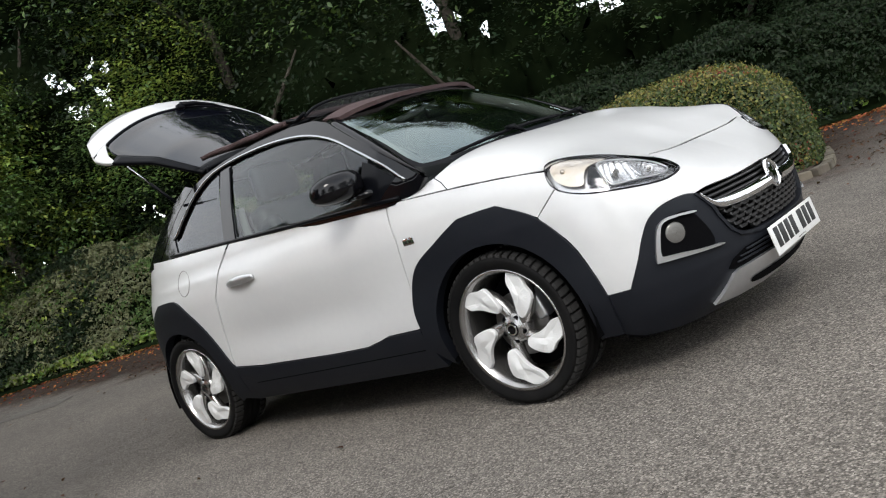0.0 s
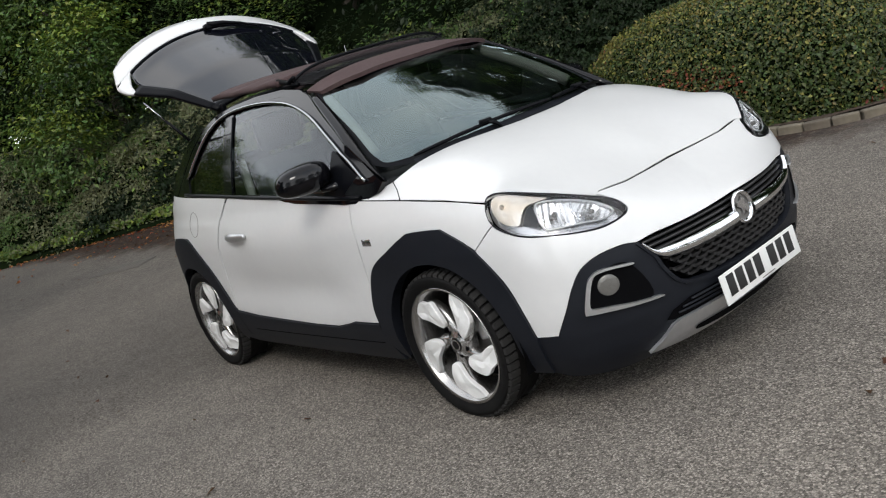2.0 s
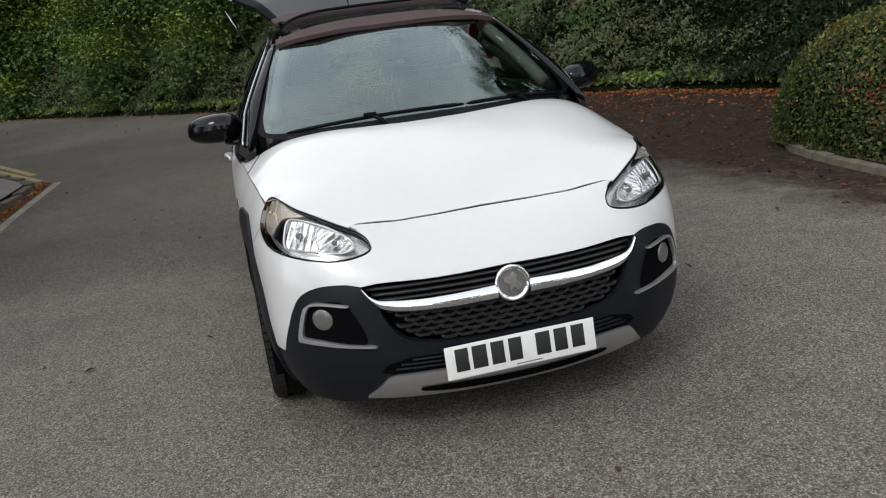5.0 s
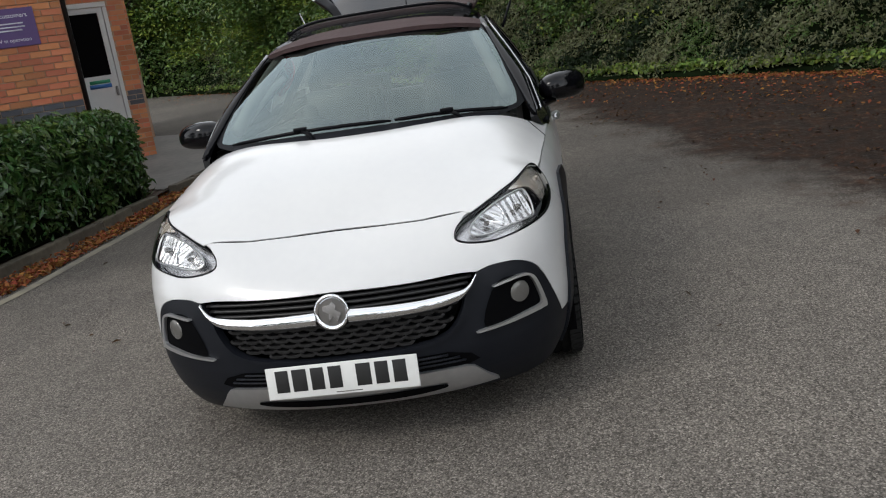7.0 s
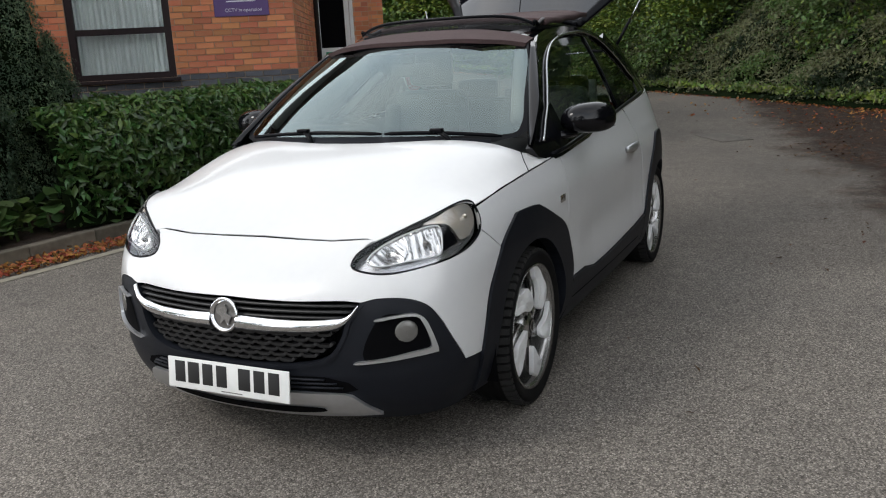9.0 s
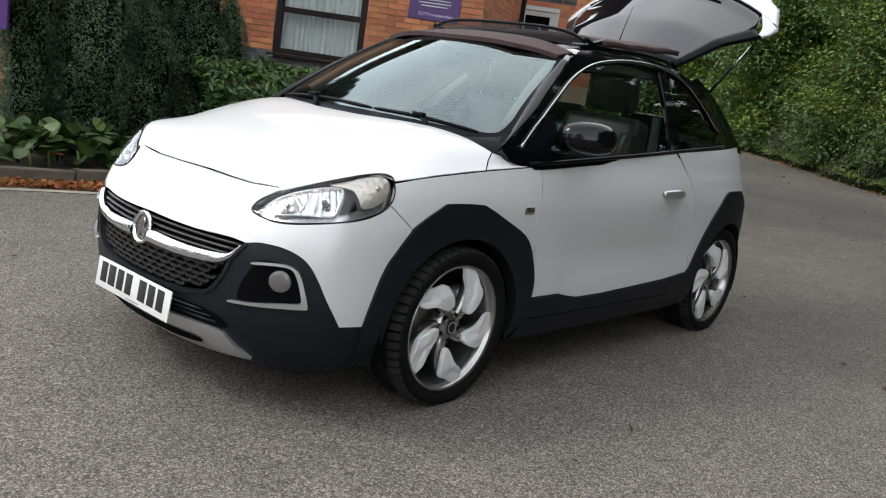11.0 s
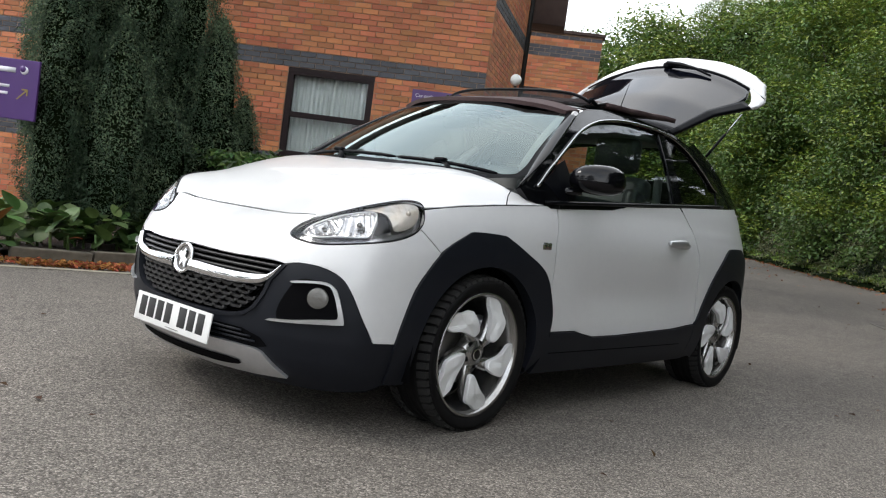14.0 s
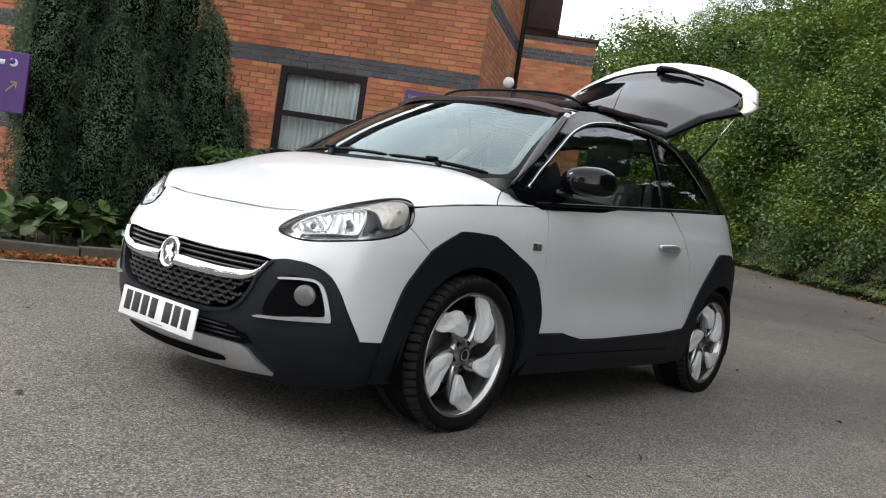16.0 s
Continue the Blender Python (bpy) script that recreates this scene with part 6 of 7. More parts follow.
for s in (1, -1):
    fl = (lambda P: P) if s > 0 else fold
    inward = np.array([-.80, -s * .42, -.15])

    def lamp_in(t, z):
        """The faceted inside of the lamp: a fluted outer bowl and a round inner one."""
        a = np.abs(np.asarray(t, float))
        z = np.asarray(z, float)
        outer = np.clip((a - .675) / .012, 0, 1)
        flute = .0024 * np.sin(a * 2 * math.pi / .030) + .0003 * np.sin(a * 2 * math.pi / .0095 + z * 60)
        bowl_o = .020 * np.exp(-((a - .755) / .05) ** 2 - ((z - .754) / .032) ** 2)
        bowl_i = .030 * np.exp(-((a - .605) / .042) ** 2 - ((z - .725) / .022) ** 2) + .0014 * np.sin(a * 170 + z * 260)
        d = .012 + outer * (flute + bowl_o) + (1 - outer) * bowl_i
        return body(t, z) + inward * d[..., None]

    bowl = patch("headlamp", fl(inset(head_c, .002)), body, .02, LAMPGREY, car, "clear headlamp with chrome reflectors and amber indicator", off=-.034, thick=0)
    patch("lamp_rim", fl(inset(head_c, .0012)), body, .012, FRIT, bowl, "black lamp border", off=.001, thick=.010, holes=[fl(inset(head_c, .0046))])
    patch("reflector", fl(inset(LOOP, .002)), lamp_in, .0065, REFLECT, bowl, "fluted bright reflector", off=0, thick=0)
    tube("reflector_edge", [body(s * t, z) + inward * .004 for t, z in LOOP + LOOP[:1]], .0034, SATIN, bowl, "bright silver loop", sides=7, cap=False)
    tube("reflector_rib", [body(s * t, z) + inward * .010 for t, z in curve2([(.66, .712), (.676, .735), (.68, .76), (.668, .784)], 5)], .0036, CHROME, bowl, sides=7)
    patch("indicator", fl(FLASH), body, .014, AMBER, bowl, "amber indicator", off=-.010, thick=.006)
    patch("lamp_divider", fl(DIVIDE), body, .014, GLOSS, bowl, "gloss black divider", off=-.007, thick=.006)
    for tc_, zc_, r_ in ((.752, .755, .0115), (.602, .725, .009), (.975, .818, .010)):
        c = body(s * tc_, zc_) + inward * .012
        n = body(s * tc_, zc_) - np.array([1.2, s * .25, .45])
        n = n / np.linalg.norm(n)
        lp = lathe("lamp_bulb", [(r_, -.012), (r_ * .96, .0), (r_ * .75, .006), (r_ * .4, .009), (.001, .010)], BULB if tc_ < .9 else AMBER, bowl, "", 18, "z")
        lp.matrix_basis = Matrix.Translation(c) @ Vector(n).to_track_quat('Z', 'Y').to_matrix().to_4x4()
    lens = patch("lamp_lens", fl(inset(head_c, .005)), body, .02, LENS, bowl, off=.0035, thick=0)
    lens.visible_shadow = False

# wheels
TYRE_R, RIM_R = .312, .243
tread = []
for w in np.linspace(-1, 1, 23):
    y = w * .105
    g = .006 if any(abs(y - q) < .006 for q in (-.058, -.02, .02, .058)) else 0
    tread.append((TYRE_R - .007 - .012 * abs(w) ** 5 - g, y))
prof = [(RIM_R - .004, -.088), (RIM_R + .006, -.100), (RIM_R + .030, -.112), (TYRE_R - .028, -.113), (TYRE_R - .016, -.1085)] + tread + [(TYRE_R - .016, .1085), (TYRE_R - .028, .113), (RIM_R + .030, .112), (RIM_R + .012, .105), (RIM_R + .006, .100), (RIM_R - .004, .088)]
barrel = [(RIM_R - .006, .100), (RIM_R + .004, .104), (RIM_R + .002, .096), (RIM_R - .012, .088), (RIM_R - .020, .060), (RIM_R - .028, .0), (RIM_R - .03, -.06), (RIM_R - .012, -.09), (RIM_R, -.098)]


BLADE = [(1.8, .80), (-3.9, .69), (-9, .60), (-13, .53), (-19.5, .42), (-30.6, .334), (-45, .355), (-48.6, .42), (-44.5, .575), (-38, .76), (-38, .76), (-33, .81), (-24, .84), (-15.5, .94), (-8, .968), (-8, .968), (2, .96), (2, .96)]


def blade_mesh():
    """One broad angular white blade, creased along its middle."""
    rim_ = curve2(BLADE, 2, True)
    V = [(-RIM_R * r * math.cos(radians(a)), RIM_R * r * math.sin(radians(a))) for a, r in rim_]
    n = len(V)
    c = (-RIM_R * .66 * math.cos(radians(-20)), RIM_R * .66 * math.sin(radians(-20)))
    verts, faces = [], []
    for k, y in ((1.0, -.012), (1.0, .004), (.955, .0075), (.40, .0095)):
        for (x, z), (a, r) in zip(V, rim_):
            ht = .080 + .014 * math.sin(math.pi * min(1, max(0, (r - .2) / .8))) - .0022 * (a / 10)
            verts.append((c[0] + (x - c[0]) * k, ht + y, c[1] + (z - c[1]) * k))
    for ring in range(3):
        for i in range(n):
            j = (i + 1) % n
            faces.append((ring * n + i, ring * n + j, (ring + 1) * n + j, (ring + 1) * n + i))
    verts.append((c[0], .1035, c[1]))
    faces += [(3 * n + i, 3 * n + (i + 1) % n, 4 * n) for i in range(n)]
    return verts, faces


def spoke_mesh():
    """The metal spoke under a blade: lofted sections from the hub to the rim."""
    verts, faces, n, m = [], [], 12, 6
    for i in range(n + 1):
        k = i / n
        r = .04 + (.236 - .04) * k
        a = radians(float(np.interp(r / RIM_R, [.16, .34, .55, .75, .97], [-50, -38, -29, -20, -4])))
        w = .022 + .008 * math.sin(k * math.pi) + .004 * k ** 4
        yy = .068 + .008 * math.sin(k * math.pi) - .006 * k
        for du, dv in ((-1, -.03), (-1, -.004), (-.4, .010), (.4, .010), (1, -.004), (1, -.03)):
            p = (-r * math.cos(a), r * math.sin(a))
            t_ = (math.sin(a), math.cos(a))
            verts.append((p[0] + t_[0] * du * w, yy + dv, p[1] + t_[1] * du * w))
    for i in range(n):
        for q in range(m):
            faces.append((i * m + q, (i + 1) * m + q, (i + 1) * m + (q + 1) % m, i * m + (q + 1) % m))
    faces += [tuple(range(m)), tuple(n * m + q for q in range(m))[::-1]]
    return verts, faces


def make_wheel(name):
    w = bpy.data.objects.new(name, None)
    scene.collection.objects.link(w)
    w.parent = car
    w["label"] = "alloy wheel with five white leaf-shaped spokes"
    lathe("tyre", prof, RUBBER, w, "black low-profile tyre", 72)
    tv, tf = [], []
    for i in range(56):                      # tread blocks on the shoulders
        a = 2 * math.pi * i / 56
        for sy in (-1, 1):
            k = len(tv)
            for da, y, r in ((-.044, .062, .0015), (.034, .062, .0015), (.050, .1045, -.006), (-.028, .1045, -.006)):
                rr = TYRE_R + r
                tv.append((rr * math.cos(a + da), sy * y, rr * math.sin(a + da)))
            for da, y, r in ((-.044, .062, -.008), (.034, .062, -.008), (.050, .109, -.022), (-.028, .109, -.022)):
                rr = TYRE_R + r
                tv.append((rr * math.cos(a + da), sy * y, rr * math.sin(a + da)))
            tf.extend([(k, k + 1, k + 2, k + 3), (k, k + 4, k + 5, k + 1), (k + 1, k + 5, k + 6, k + 2), (k + 2, k + 6, k + 7, k + 3), (k + 3, k + 7, k + 4, k)])
    raw("tread", tv, tf, TREAD, w, smooth=False)["kind"] = "stuff"
    lathe("rim", barrel, RIM, w, "titanium grey rim", 64)
    lathe("hub", [(.001, .088), (.030, .088), (.034, .084), (.052, .080), (.066, .066), (.07, .03)], RIM, w, "", 36)
    lathe("centre_cap", [(.001, .0915), (.024, .0915), (.029, .089), (.031, .085)], GLOSS, w, "dark centre cap", 28)
    lathe("cap_ring", [(.018, .0922), (.021, .0935), (.024, .0922)], CHROME, w, "", 28)
    v1, f1 = spoke_mesh()
    v2, f2 = blade_mesh()
    for i in range(5):
        a = 2 * math.pi * i / 5
        m = Matrix.Rotation(a, 4, 'Y')
        raw("spoke", v1, f1, RIM, w).matrix_basis = m
        raw("spoke_insert", v2, f2, RIMWHITE, w, "white angular spoke insert", smooth=False).matrix_basis = m
        bo = lathe("wheel_bolt", [(.001, .0815), (.0105, .0815), (.011, .066)], DARK, w, "", 10)
        bo.matrix_basis = Matrix.Rotation(a + .6, 4, 'Y') @ Matrix.Translation((0, 0, .048))
    lathe("brake_disc", [(.05, .012), (.128, .012), (.130, .008), (.130, -.01), (.05, -.01)], STEEL, w, "", 40)
    part("brake_caliper", boxed((.05, .06, .12), (-.125, .012, .035), .012, Matrix.Rotation(.25, 4, 'Y')), SATIN, w)
    lathe("wheel_back", [(.0, -.04), (.195, -.05)], DARK, w, "", 32)
    return w


HUB_Y = .712
for (x, s) in ((1.146, -1), (-1.157, -1), (1.146, 1), (-1.157, 1)):
    w = make_wheel("wheel")
    spin = {(1.146, -1): 1, (-1.157, -1): 29, (1.146, 1): 6, (-1.157, 1): 49}[(x, s)]
    m = pose(x, s * HUB_Y, .303) @ pose(0, 0, 0, 0, 0, 0 if s > 0 else 180) @ Matrix.Rotation(radians(spin), 4, 'Y')
    w.matrix_basis = m

# ---- cabin shell ----
DLO = [(.85, .990), (.718, 1.095), (.542, 1.20), (.366, 1.293), (.169, 1.363), (-.043, 1.405), (-.27, 1.428), (-.52, 1.434), (-.71, 1.417), (-.85, 1.360), (-.955, 1.250), (-1.01, 1.175), (-1.05, 1.155)]
chrome_line = curve2(DLO, 6)
belt = lambda x: .934 + .075 * (.73 - x)
for s in (1, -1):
    srf = cabin if s > 0 else cabin_r
    outer = [(.90, .935), (.94, .975), (.80, 1.08), (.62, 1.2), (.45, 1.30), (.31, 1.385), (.2, 1.425), (0, 1.455), (-.3, 1.468), (-.6, 1.462), (-.80, 1.44), (-.94, 1.40), (-1.07, 1.30), (-1.17, 1.16), (-1.25, 1.06), (-1.0, 1.035), (-.45, .995), (.2, .950), (.80, .908)]
    hole = [p for p in chrome_line[2:]] + [(-1.0, 1.080), (-.45, 1.036), (.2, .988), (.70, .950)]
    patch("cabin_side", outer, srf, .03, GLOSS, car, "gloss black pillars and roof rail", off=0, thick=.03, holes=[hole])
    dglass = patch("door_glass", inset([p for p in chrome_line if -.60 < p[0] < .64] + [(-.59, 1.40), (-.43, 1.015), (.2, .970), (.60, .940), (.62, 1.0)], .002), srf, .045, TINT, car, "tinted door window", off=-.008, thick=0)
    dglass.visible_shadow = False
    patch("quarter_glass", inset([p for p in chrome_line if p[0] < -.66] + [(-1.0, 1.062), (-.50, 1.022), (-.655, 1.41)], .004), srf, .04, PRIVACY, car, "dark quarter window", off=-.006, thick=0)
    patch("b_pillar", [(-.395, 1.0), (-.545, 1.425), (-.645, 1.425), (-.50, 1.008)], srf, .03, GLOSS, car, off=-.002, thick=.02)
    patch("mirror_sail", [(.82, .925), (.86, .975), (.66, 1.11), (.60, 1.135), (.585, .94)], srf, .02, FRIT, car, off=-.001, thick=.02)
    tube("pillar_seal", [srf(*q) for q in ((-.39, 1.025), (-.465, 1.22), (-.54, 1.405))], .005, FRIT, car, sides=6)
    tube("chrome_strip", [srf(*p) + np.array([0, s * .006, .003]) for p in chrome_line], [.0085] * (len(chrome_line) - 6) + list(np.linspace(.0085, .006, 6)), DARKCHROME, car, "chrome window arch", sides=8, flat=.8)
    tube("belt_strip", [srf(x, belt(x) + .004) + np.array([0, s * .004, 0]) for x in np.linspace(.80, -1.07, 28)], .0095, FRIT, car, "black belt moulding", sides=6)
    # glossy rail over the roof edge
    rail = [(.33, .40), (.30, .555), (.0, .535), (-.4, .52), (-.8, .51), (-1.05, .50), (-1.12, .42), (-.8, .41), (-.4, .42), (0, .425)]
    patch("roof_rail", [(x, s * y) for x, y in (rail if s > 0 else rail[::-1])], roof, .035, GLOSS, car, off=.004, thick=.03)
    # white corner piece by the pillar foot
    tube("wing_corner_gap", [bonnet_z(x, s * y) + np.array([0, 0, .0005]) for x, y in ((1.047, .770), (1.0, .735), (.948, .706))], .0022, DARK, car, sides=5)
# rear roof panel between the rails and the tailgate
patch("roof_rear", [(-.85, -.43), (-1.14, -.43), (-1.16, 0), (-1.14, .43), (-.85, .43)], roof, .05, GLOSS, car, off=.002)
# windscreen
SCREEN_HOLE = curve2([(-.95, .17), (-.87, .085), (-.5, .058), (0, .048), (.5, .058), (.87, .085), (.95, .17), (.965, .4), (.968, .92), (.78, .962), (0, .970), (-.78, .962), (-.968, .92), (-.965, .4)], 5, True)
glass = patch("windscreen", SCREEN_HOLE, screen, .06, SCREEN, car, "green-tinted windscreen reflecting the sky", thick=0)
glass.visible_shadow = False
patch("windscreen_border", [(-1, .14), (-.94, .075), (-.82, .025), (-.6, 0), (0, -.005), (.6, 0), (.82, .025), (.94, .075), (1, .14), (1, 1), (-1, 1)], screen, .05, FRIT, car, off=0, thick=0, holes=[SCREEN_HOLE])
PIL = [(.95, .985), (.80, 1.08), (.62, 1.2), (.45, 1.30), (.31, 1.385)]
for s in (1, -1):
    def pillar(u, v):
        c = (cabin if s > 0 else cabin_r)(float(np.interp(v, [0, .25, .5, .75, 1], [p[0] for p in PIL])), float(np.interp(v, [0, .25, .5, .75, 1], [p[1] for p in PIL])))
        e = screen(s * .985, v)
        return tuple(e * (1 - u) + c * u + np.array([.004, s * .004, .006]) * math.sin(math.pi * u))
    grid_patch("windscreen_pillar", pillar, 4, 12, GLOSS, car, "gloss black windscreen pillar", .006)
part("mirror_foot", boxed((.03, .07, .045), tuple(screen(0.02, .86) + np.array([-.03, 0, -.02])), .008), FRIT, car)
part("rear_view_mirror", boxed((.03, .22, .065), tuple(screen(0.02, .80) + np.array([-.10, 0, -.05])), .014), TRIM, car, "dark rear-view mirror")
grid_patch("cowl", lambda u, v: tuple(screen((2 * u - 1) * .80, -.008 + .046 * v) + np.array([.003, 0, .005])), 40, 4, PLASTIC, car, "matt black cowl strip under the wipers")
# wipers
for u0, u1, hu in ((-.80, .20, -.34), (.22, .86, .52)):
    off = np.array([.012, 0, .021])
    pts = [screen(u, .034 + .012 * math.sin((u - u0) / (u1 - u0) * math.pi)) + off for u in np.linspace(u0, u1, 18)]
    blade = tube("wiper_blade", pts, [.005] + [.0088] * 16 + [.005], FRIT, car, "black windscreen wiper", sides=6, flat=1.2)
    j = screen(hu, .046) + off * 1.5
    tube("wiper_arm", [screen(hu + .10, -.02) + np.array([.01, 0, -.01]), screen(hu + .06, .012) + off, j], [.009, .009, .007], FRIT, blade, sides=7, flat=1.4)
    part("wiper_joint", boxed((.03, .055, .018), tuple(j), .006), FRIT, blade)
# door mirrors
for s in (1, -1):
    bmr = bmesh.new()
    bmesh.ops.create_uvsphere(bmr, u_segments=40, v_segments=26, radius=1.0)
    for v in bmr.verts:
        x, y, z = v.co
        q = (abs(x) ** 2.6 + abs(y) ** 2.6 + abs(z) ** 2.6) ** (-1 / 2.6)
        x, y, z = x * q, y * q * s, z * q
        inb = .5 - .5 * y                         # 1 at the end by the door
        zz = z * (.076 if z > 0 else .060) * (1 - .15 * inb ** 2) + .004 * (1 - inb)
        xx = x * (.092 if x > 0 else .040) * (1 - .10 * inb) + .012 * y * 0 - .030 * (1 - inb) ** 2
        v.co = (xx, y * s * s * .122, zz)
    mir = part("door_mirror", bmr, GLOSS, car, "gloss black door mirror")
    mir.matrix_basis = pose(.568, s * .880, 1.052, 0, 0, s * 30)
    bmg = bmesh.new()
    bmesh.ops.create_uvsphere(bmg, u_segments=28, v_segments=10, radius=1.0)
    for v in bmg.verts:
        v.co = (v.co.x * .004 - .039 - .016 * (.5 + .5 * s * v.co.y) ** 2, v.co.y * .098, v.co.z * .050 + .004)
    part("mirror_glass", bmg, CHROME, mir)
    tube("mirror_seam", [(.085 * math.cos(w) - .018, s * .115 * math.sin(w), -.030) for w in np.linspace(-1.4, 1.4, 20)], .0018, DARK, mir, sides=5)
    tube("mirror_arm", [(.0, -s * .19, -.066), (.012, -s * .13, -.060), (.012, -s * .06, -.050)], [.022, .020, .016], GLOSS, mir, sides=10, flat=1.5)
# canvas roof: header, net deflector, folded canvas
patch("roof_header", [(.49, -.10), (.455, -.35), (.37, -.53), (.25, -.525), (.24, 0), (.25, .525), (.37, .53), (.455, .35), (.49, .10), (.494, 0)], roof, .035, CANVAS, car, "brown canvas header strip", off=.017, thick=.02)
patch("roof_opening_frame", [(.24, -.44), (.24, .44), (-.95, .44), (-.95, -.44)], roof, .06, FRIT, car, off=.006, thick=.03, holes=[[(.20, -.39), (.20, .39), (-.30, .39), (-.30, -.39)]])
net = grid_patch("wind_deflector", lambda u, v: (.235 - .04 * (2 * u - 1) ** 2 - .10 * v, (2 * u - 1) * (.475 + .01 * v), 1.468 - .03 * (2 * u - 1) ** 4 + .060 * v * (1 - .45 * (2 * u - 1) ** 8)), 40, 4, NET, car, "raised black net wind deflector")
tube("deflector_frame", [(.135 - .04 * w * w, .485 * w, 1.530 - .03 * w ** 4 - .027 * w ** 8) for w in np.linspace(-1, 1, 31)], .008, FRIT, net, sides=8)
for s in (1, -1):
    tube("deflector_arm", [(.10, s * .485, 1.49), (.02, s * .475, 1.475), (-.09, s * .465, 1.50)], [.010, .012, .014], FRIT, net, sides=8)


def canvas_pt(u, v):
    """The folded canvas: u along the car, v across."""
    x = -.06 - .80 * u
    w = abs(2 * v - 1)
    y = (2 * v - 1) * .492
    fold_ = .006 * abs(math.sin(u * 9.4))
    return (x, y * (1 - .03 * u), 1.500 + .052 * u ** 1.2 + .012 * (1 - w ** 2) - .015 * w ** 6 + fold_)


cv_ob = grid_patch("folded_canvas", canvas_pt, 36, 20, CANVAS, car, "folded brown canvas roof", .026)
tube("canvas_bow", [canvas_pt(.985, v / 16) for v in range(1, 16)], .016, CANVAS, cv_ob, sides=4, flat=1.8)
for s in (1, -1):
    tube("canvas_guide", [(x, s * .47, float(roof(x, .44)[2]) + .016) for x in np.linspace(.1, -1.02, 14)], .011, FRIT, car, sides=6)
tube("antenna", [(-.94, 0.02, 1.50), (-1.0, .02, 1.66), (-1.06, .02, 1.80)], [.004, .003, .0016], FRIT, car, "thin roof aerial", sides=6)

# tailgate, raised about its hinge
HX, HZ, OPEN = -1.06, 1.53, 79.5


def gate_pt(u, v):
    """The closed tailgate: u from -1 to 1 across, v from the hinge to the lower edge."""
    ks = [0, .30, .58, .66, .82, 1.0]
    y = np.interp(v, ks, [.40, .55, .705, .725, .66, .53]) * u
    x0 = np.interp(v, ks, [-1.06, -1.33, -1.56, -1.63, -1.74, -1.79])
    bow = np.interp(v, ks, [.05, .12, .21, .235, .20, .14])
    z = np.interp(v, ks, [1.53, 1.33, 1.10, 1.05, .93, .80])
    return np.array([x0 + bow * abs(u) ** 2.2, y, z - .02 * u * u * (1 - v) + .07 * abs(u) ** 3 * max(0, v - .7)])


def gate_open(u, v, off=0.0):
    p = gate_pt(u, v)
    e = 1e-3
    n = np.cross(gate_pt(u + e, v) - gate_pt(u - e, v), gate_pt(u, min(1, v + e)) - gate_pt(u, max(0, v - e)))
    n = n / (np.linalg.norm(n) + 1e-9)
    if n[0] > 0:
        n = -n
    p = p + n * off
    a = radians(OPEN)
    dx, dz = p[0] - HX, p[2] - HZ
    return np.array([HX + .062 + dx * math.cos(a) + dz * math.sin(a), p[1], HZ - dx * math.sin(a) + dz * math.cos(a)])


gate = grid_patch("tailgate", lambda u, v: tuple(gate_open(2 * u - 1, .685 + .315 * v)), 40, 14, PAINT, car, "raised white tailgate", .03)
for s in (1, -1):
    grid_patch("gate_edge", lambda u, v: tuple(gate_open(s * (1 - .10 * u), .04 + .50 * v)), 4, 16, FRIT, gate, "", .02)
    grid_patch("gate_shoulder", lambda u, v: tuple(gate_open(s * (1 - np.interp(v, [0, .5, 1], [.03, .10, .18]) * u), .53 + .16 * v, .003 * u)), 5, 10, PAINT, gate, "", .022)
grid_patch("rear_window", lambda u, v: tuple(gate_open((2 * u - 1) * float(np.interp(v, [0, .70, .86, 1], [.93, .93, .88, .82])), .03 + .655 * v, .004)), 36, 18, REARGLASS, gate, "black-edged rear window reflecting the sky", .006)
grid_patch("gate_top_strip", lambda u, v: tuple(gate_open(2 * u - 1, 0 + .05 * v)), 24, 3, FRIT, gate, "", .02)
grid_patch("gate_seal", lambda u, v: tuple(gate_open((2 * u - 1) * .99, .672 + .018 * v, .006)), 36, 2, FRIT, gate, "", .012)
rw = tube("rear_wiper", [gate_open(.0, .665, .035), gate_open(.14, .655, .040), gate_open(.30, .64, .034), gate_open(.48, .615, .022)], [.020, .015, .010, .006], FRIT, gate, "rear wiper", sides=8)
part("wiper_pivot", boxed((.05, .05, .04), tuple(gate_open(.0, .665, .02)), .012), FRIT, rw)
part("badge_mark", boxed((.05, .09, .006), tuple(gate_open(0, .93, .012)), .002), CHROME, gate)
for s in (1, -1):
    a = np.array([-1.19, s * .735, 1.645])
    b = np.array([-1.055, s * .608, 1.36])
    mid = a + (b - a) * .48
    st = tube("gas_strut", [a, mid], .005, DARKCHROME, car, "thin gas strut holding the tailgate", sides=8)
    tube("strut_body", [mid, b], .009, FRIT, st, sides=8)
    part("gate_hinge", boxed((.10, .035, .07), (-1.04, s * .36, 1.475), .012), FRIT, car)
# rear opening frame
for s in (1, -1):
    srf = cabin if s > 0 else cabin_r
    patch("rear_pillar", [(-.93, 1.40), (-1.06, 1.30), (-1.16, 1.16), (-1.24, 1.05), (-1.42, 1.04), (-1.33, 1.18), (-1.18, 1.34), (-1.03, 1.43)], srf, .03, GLOSS, car, off=.002, thick=.05)

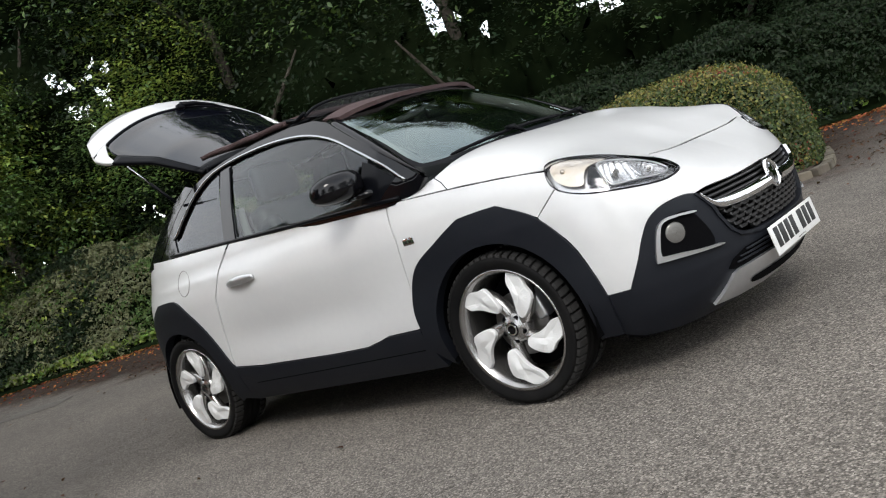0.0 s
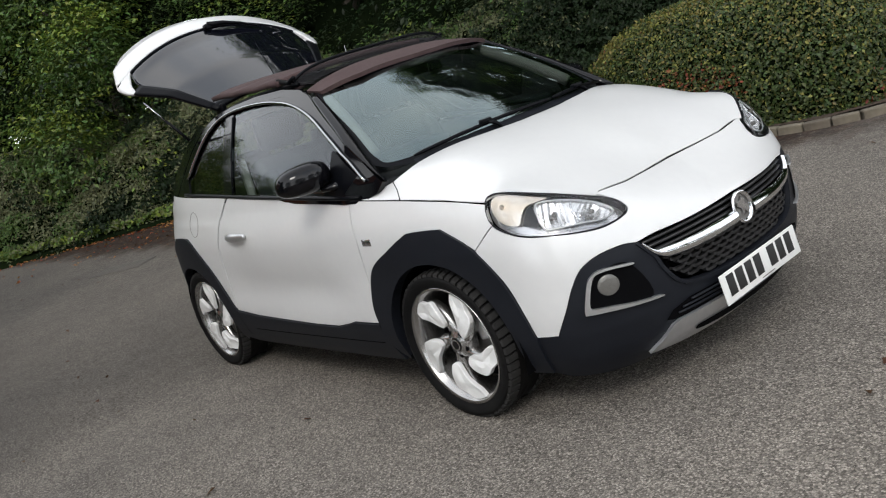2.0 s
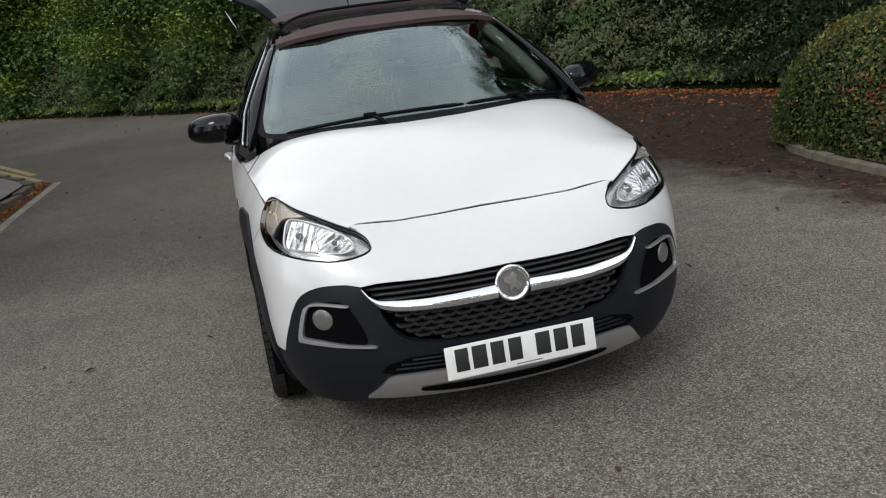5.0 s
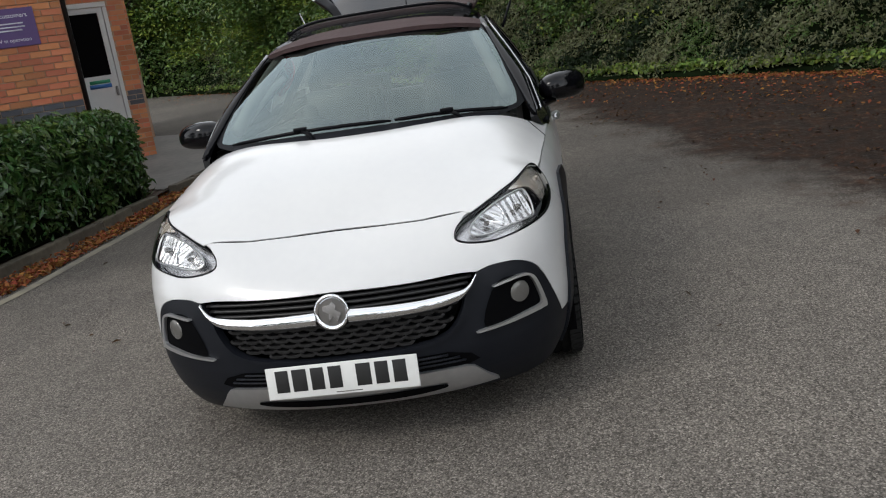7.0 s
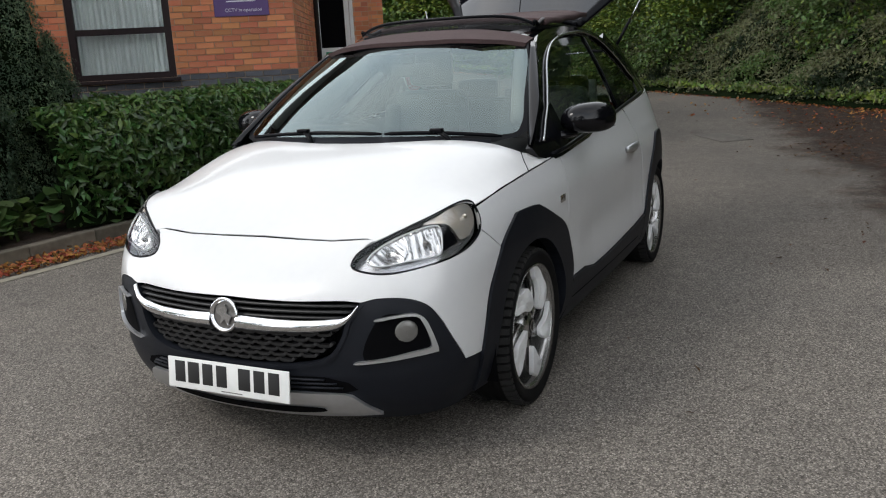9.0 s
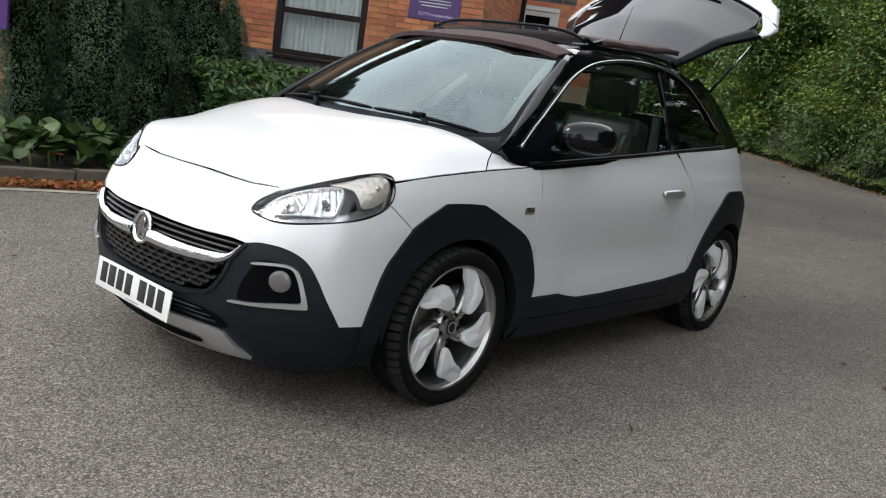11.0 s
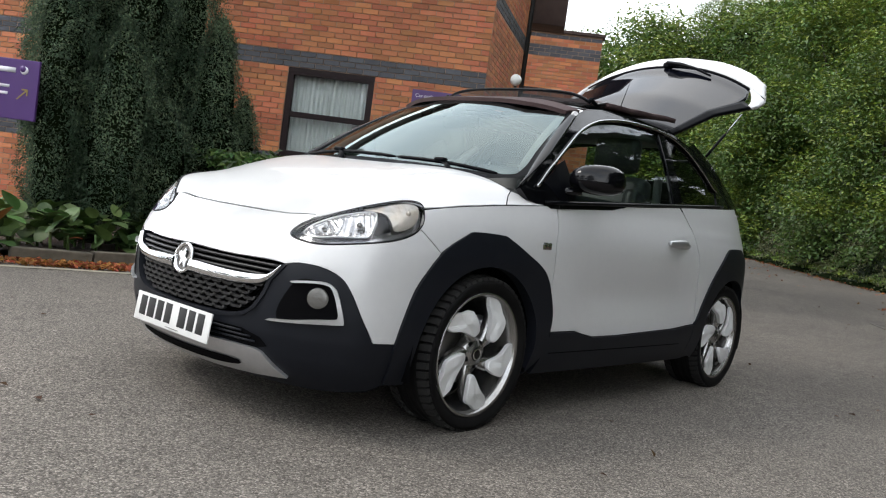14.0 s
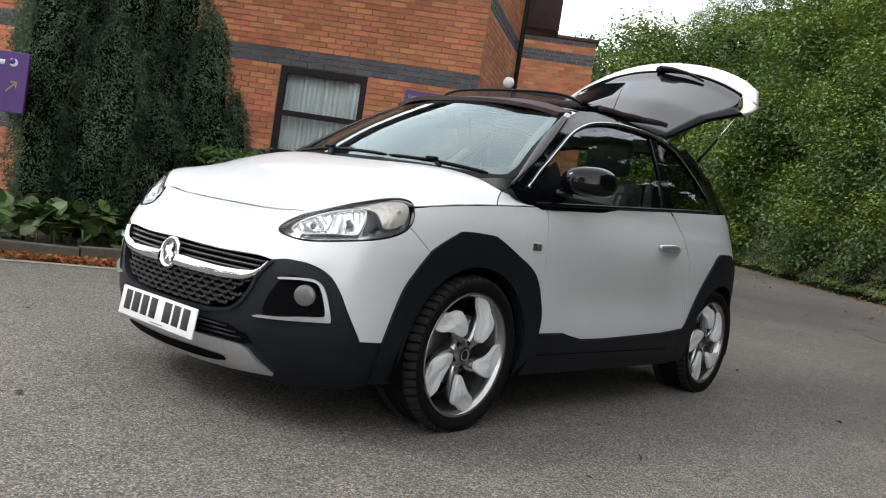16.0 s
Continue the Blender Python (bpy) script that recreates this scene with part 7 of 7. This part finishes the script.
# interior
for s in (1, -1):
    seat = root("front_seat", "dark leather front seat with headrest", "")
    seat.parent = car
    bm = bmesh.new()
    box(bm, (.52, .48, .16), (0, 0, 0), .06)
    part("seat_cushion", bm, SEAT, seat)
    bm = bmesh.new()
    box(bm, (.15, .48, .62), (0, 0, .31), .06, Matrix.Rotation(radians(-14), 4, 'Y'))
    part("seat_back", bm, SEAT, seat).location = (-.27, 0, .03)
    for k in (1, -1):
        part("seat_bolster", boxed((.19, .09, .46), (.03, k * .2, .30), .04, Matrix.Rotation(radians(-14), 4, 'Y')), SEAT, seat).location = (-.27, 0, .03)
    part("headrest", boxed((.10, .27, .20), (0, 0, 0), .045), SEAT, seat, "padded leather headrest").location = (-.44, 0, .755)
    for k in (1, -1):
        part("headrest_post", boxed((.012, .012, .12), (-.43, k * .06, .64), .004), CHROME, seat)
    seat.matrix_basis = pose(-.02, s * .36, .52)
    tube("seat_belt", [(-.52, s * .60, 1.18), (-.50, s * .62, .9), (-.45, s * .62, .6)], .006, PALE, car, sides=6, flat=4)
bench = root("rear_bench", "dark rear bench seat", "")
bench.parent = car
part("bench_cushion", boxed((.5, 1.15, .18), (-.72, 0, .56), .06), SEAT, bench)
part("bench_back", boxed((.16, 1.15, .55), (-1.0, 0, .80), .06), SEAT, bench)
for k in (-.3, .3):
    part("headrest", boxed((.10, .27, .14), (-1.03, k, 1.12), .04), SEAT, bench)
dash = part("dashboard", boxed((.46, 1.34, .24), (.72, 0, .855), .08), TRIM, car, "dark grey dashboard")
part("instrument_hood", boxed((.22, .38, .10), (.64, -.36, 1.0), .04), TRIM, dash)
part("parcel_ledge", boxed((.24, 1.10, .03), (.90, 0, .958), .012), TRIM, dash)
wheel_s = lathe("steering_wheel", [(.178 + .015 * math.cos(w), .015 * math.sin(w)) for w in np.linspace(0, 2 * math.pi, 11)], TRIM, car, "dark steering wheel", 36, "x")
wheel_s.matrix_basis = pose(.46, -.36, .90, 0, 22, 0)
part("steering_boss", boxed((.04, .13, .10), (0, 0, 0), .02), TRIM, wheel_s)
for w in (0, 2.4, -2.4):
    part("steering_spoke", boxed((.02, .03, .16), (0, 0, -.09), .006, Matrix.Rotation(w, 4, 'X')), TRIM, wheel_s)
for s in (1, -1):
    part("door_card", boxed((1.35, .05, .62), (.06, s * .745, .68), .02), TRIM, car)
    part("side_trim", boxed((.8, .05, .62), (-.95, s * .70, .72), .02), TRIM, car)
    tube("a_pillar_trim", [screen(s * .93, v) + np.array([-.05, -s * .02, -.02]) for v in np.linspace(.22, .98, 10)], .030, PALE, car, "pale pillar lining", sides=8)
    part("roof_lining", boxed((1.1, .07, .04), (-.35, s * .46, 1.39), .015), PALE, car)
part("cabin_floor", boxed((2.2, 1.4, .04), (-.2, 0, .36), .01), DARK, car)
part("bulkhead", boxed((.05, 1.3, .56), (.98, 0, .64), .01), DARK, car)
part("boot_floor", boxed((.55, 1.2, .04), (-1.4, 0, .62), .01), DARK, car)
grid_patch("rear_headlining", lambda u, v: (-.32 - .72 * u, (2 * v - 1) * .44, float(roof(-.32 - .72 * u, 0)[2]) - .03), 8, 8, PALE, car, "", .01)

# ---- single bricks of the front wall ----
for c, z, half, blue in piece_data:
    ob = link("brick", (BR_HALF if half else BR_FULL)[blue], None, wall)
    ob.matrix_basis = wm @ Matrix.Translation((c, random.uniform(-.001, .002), z))
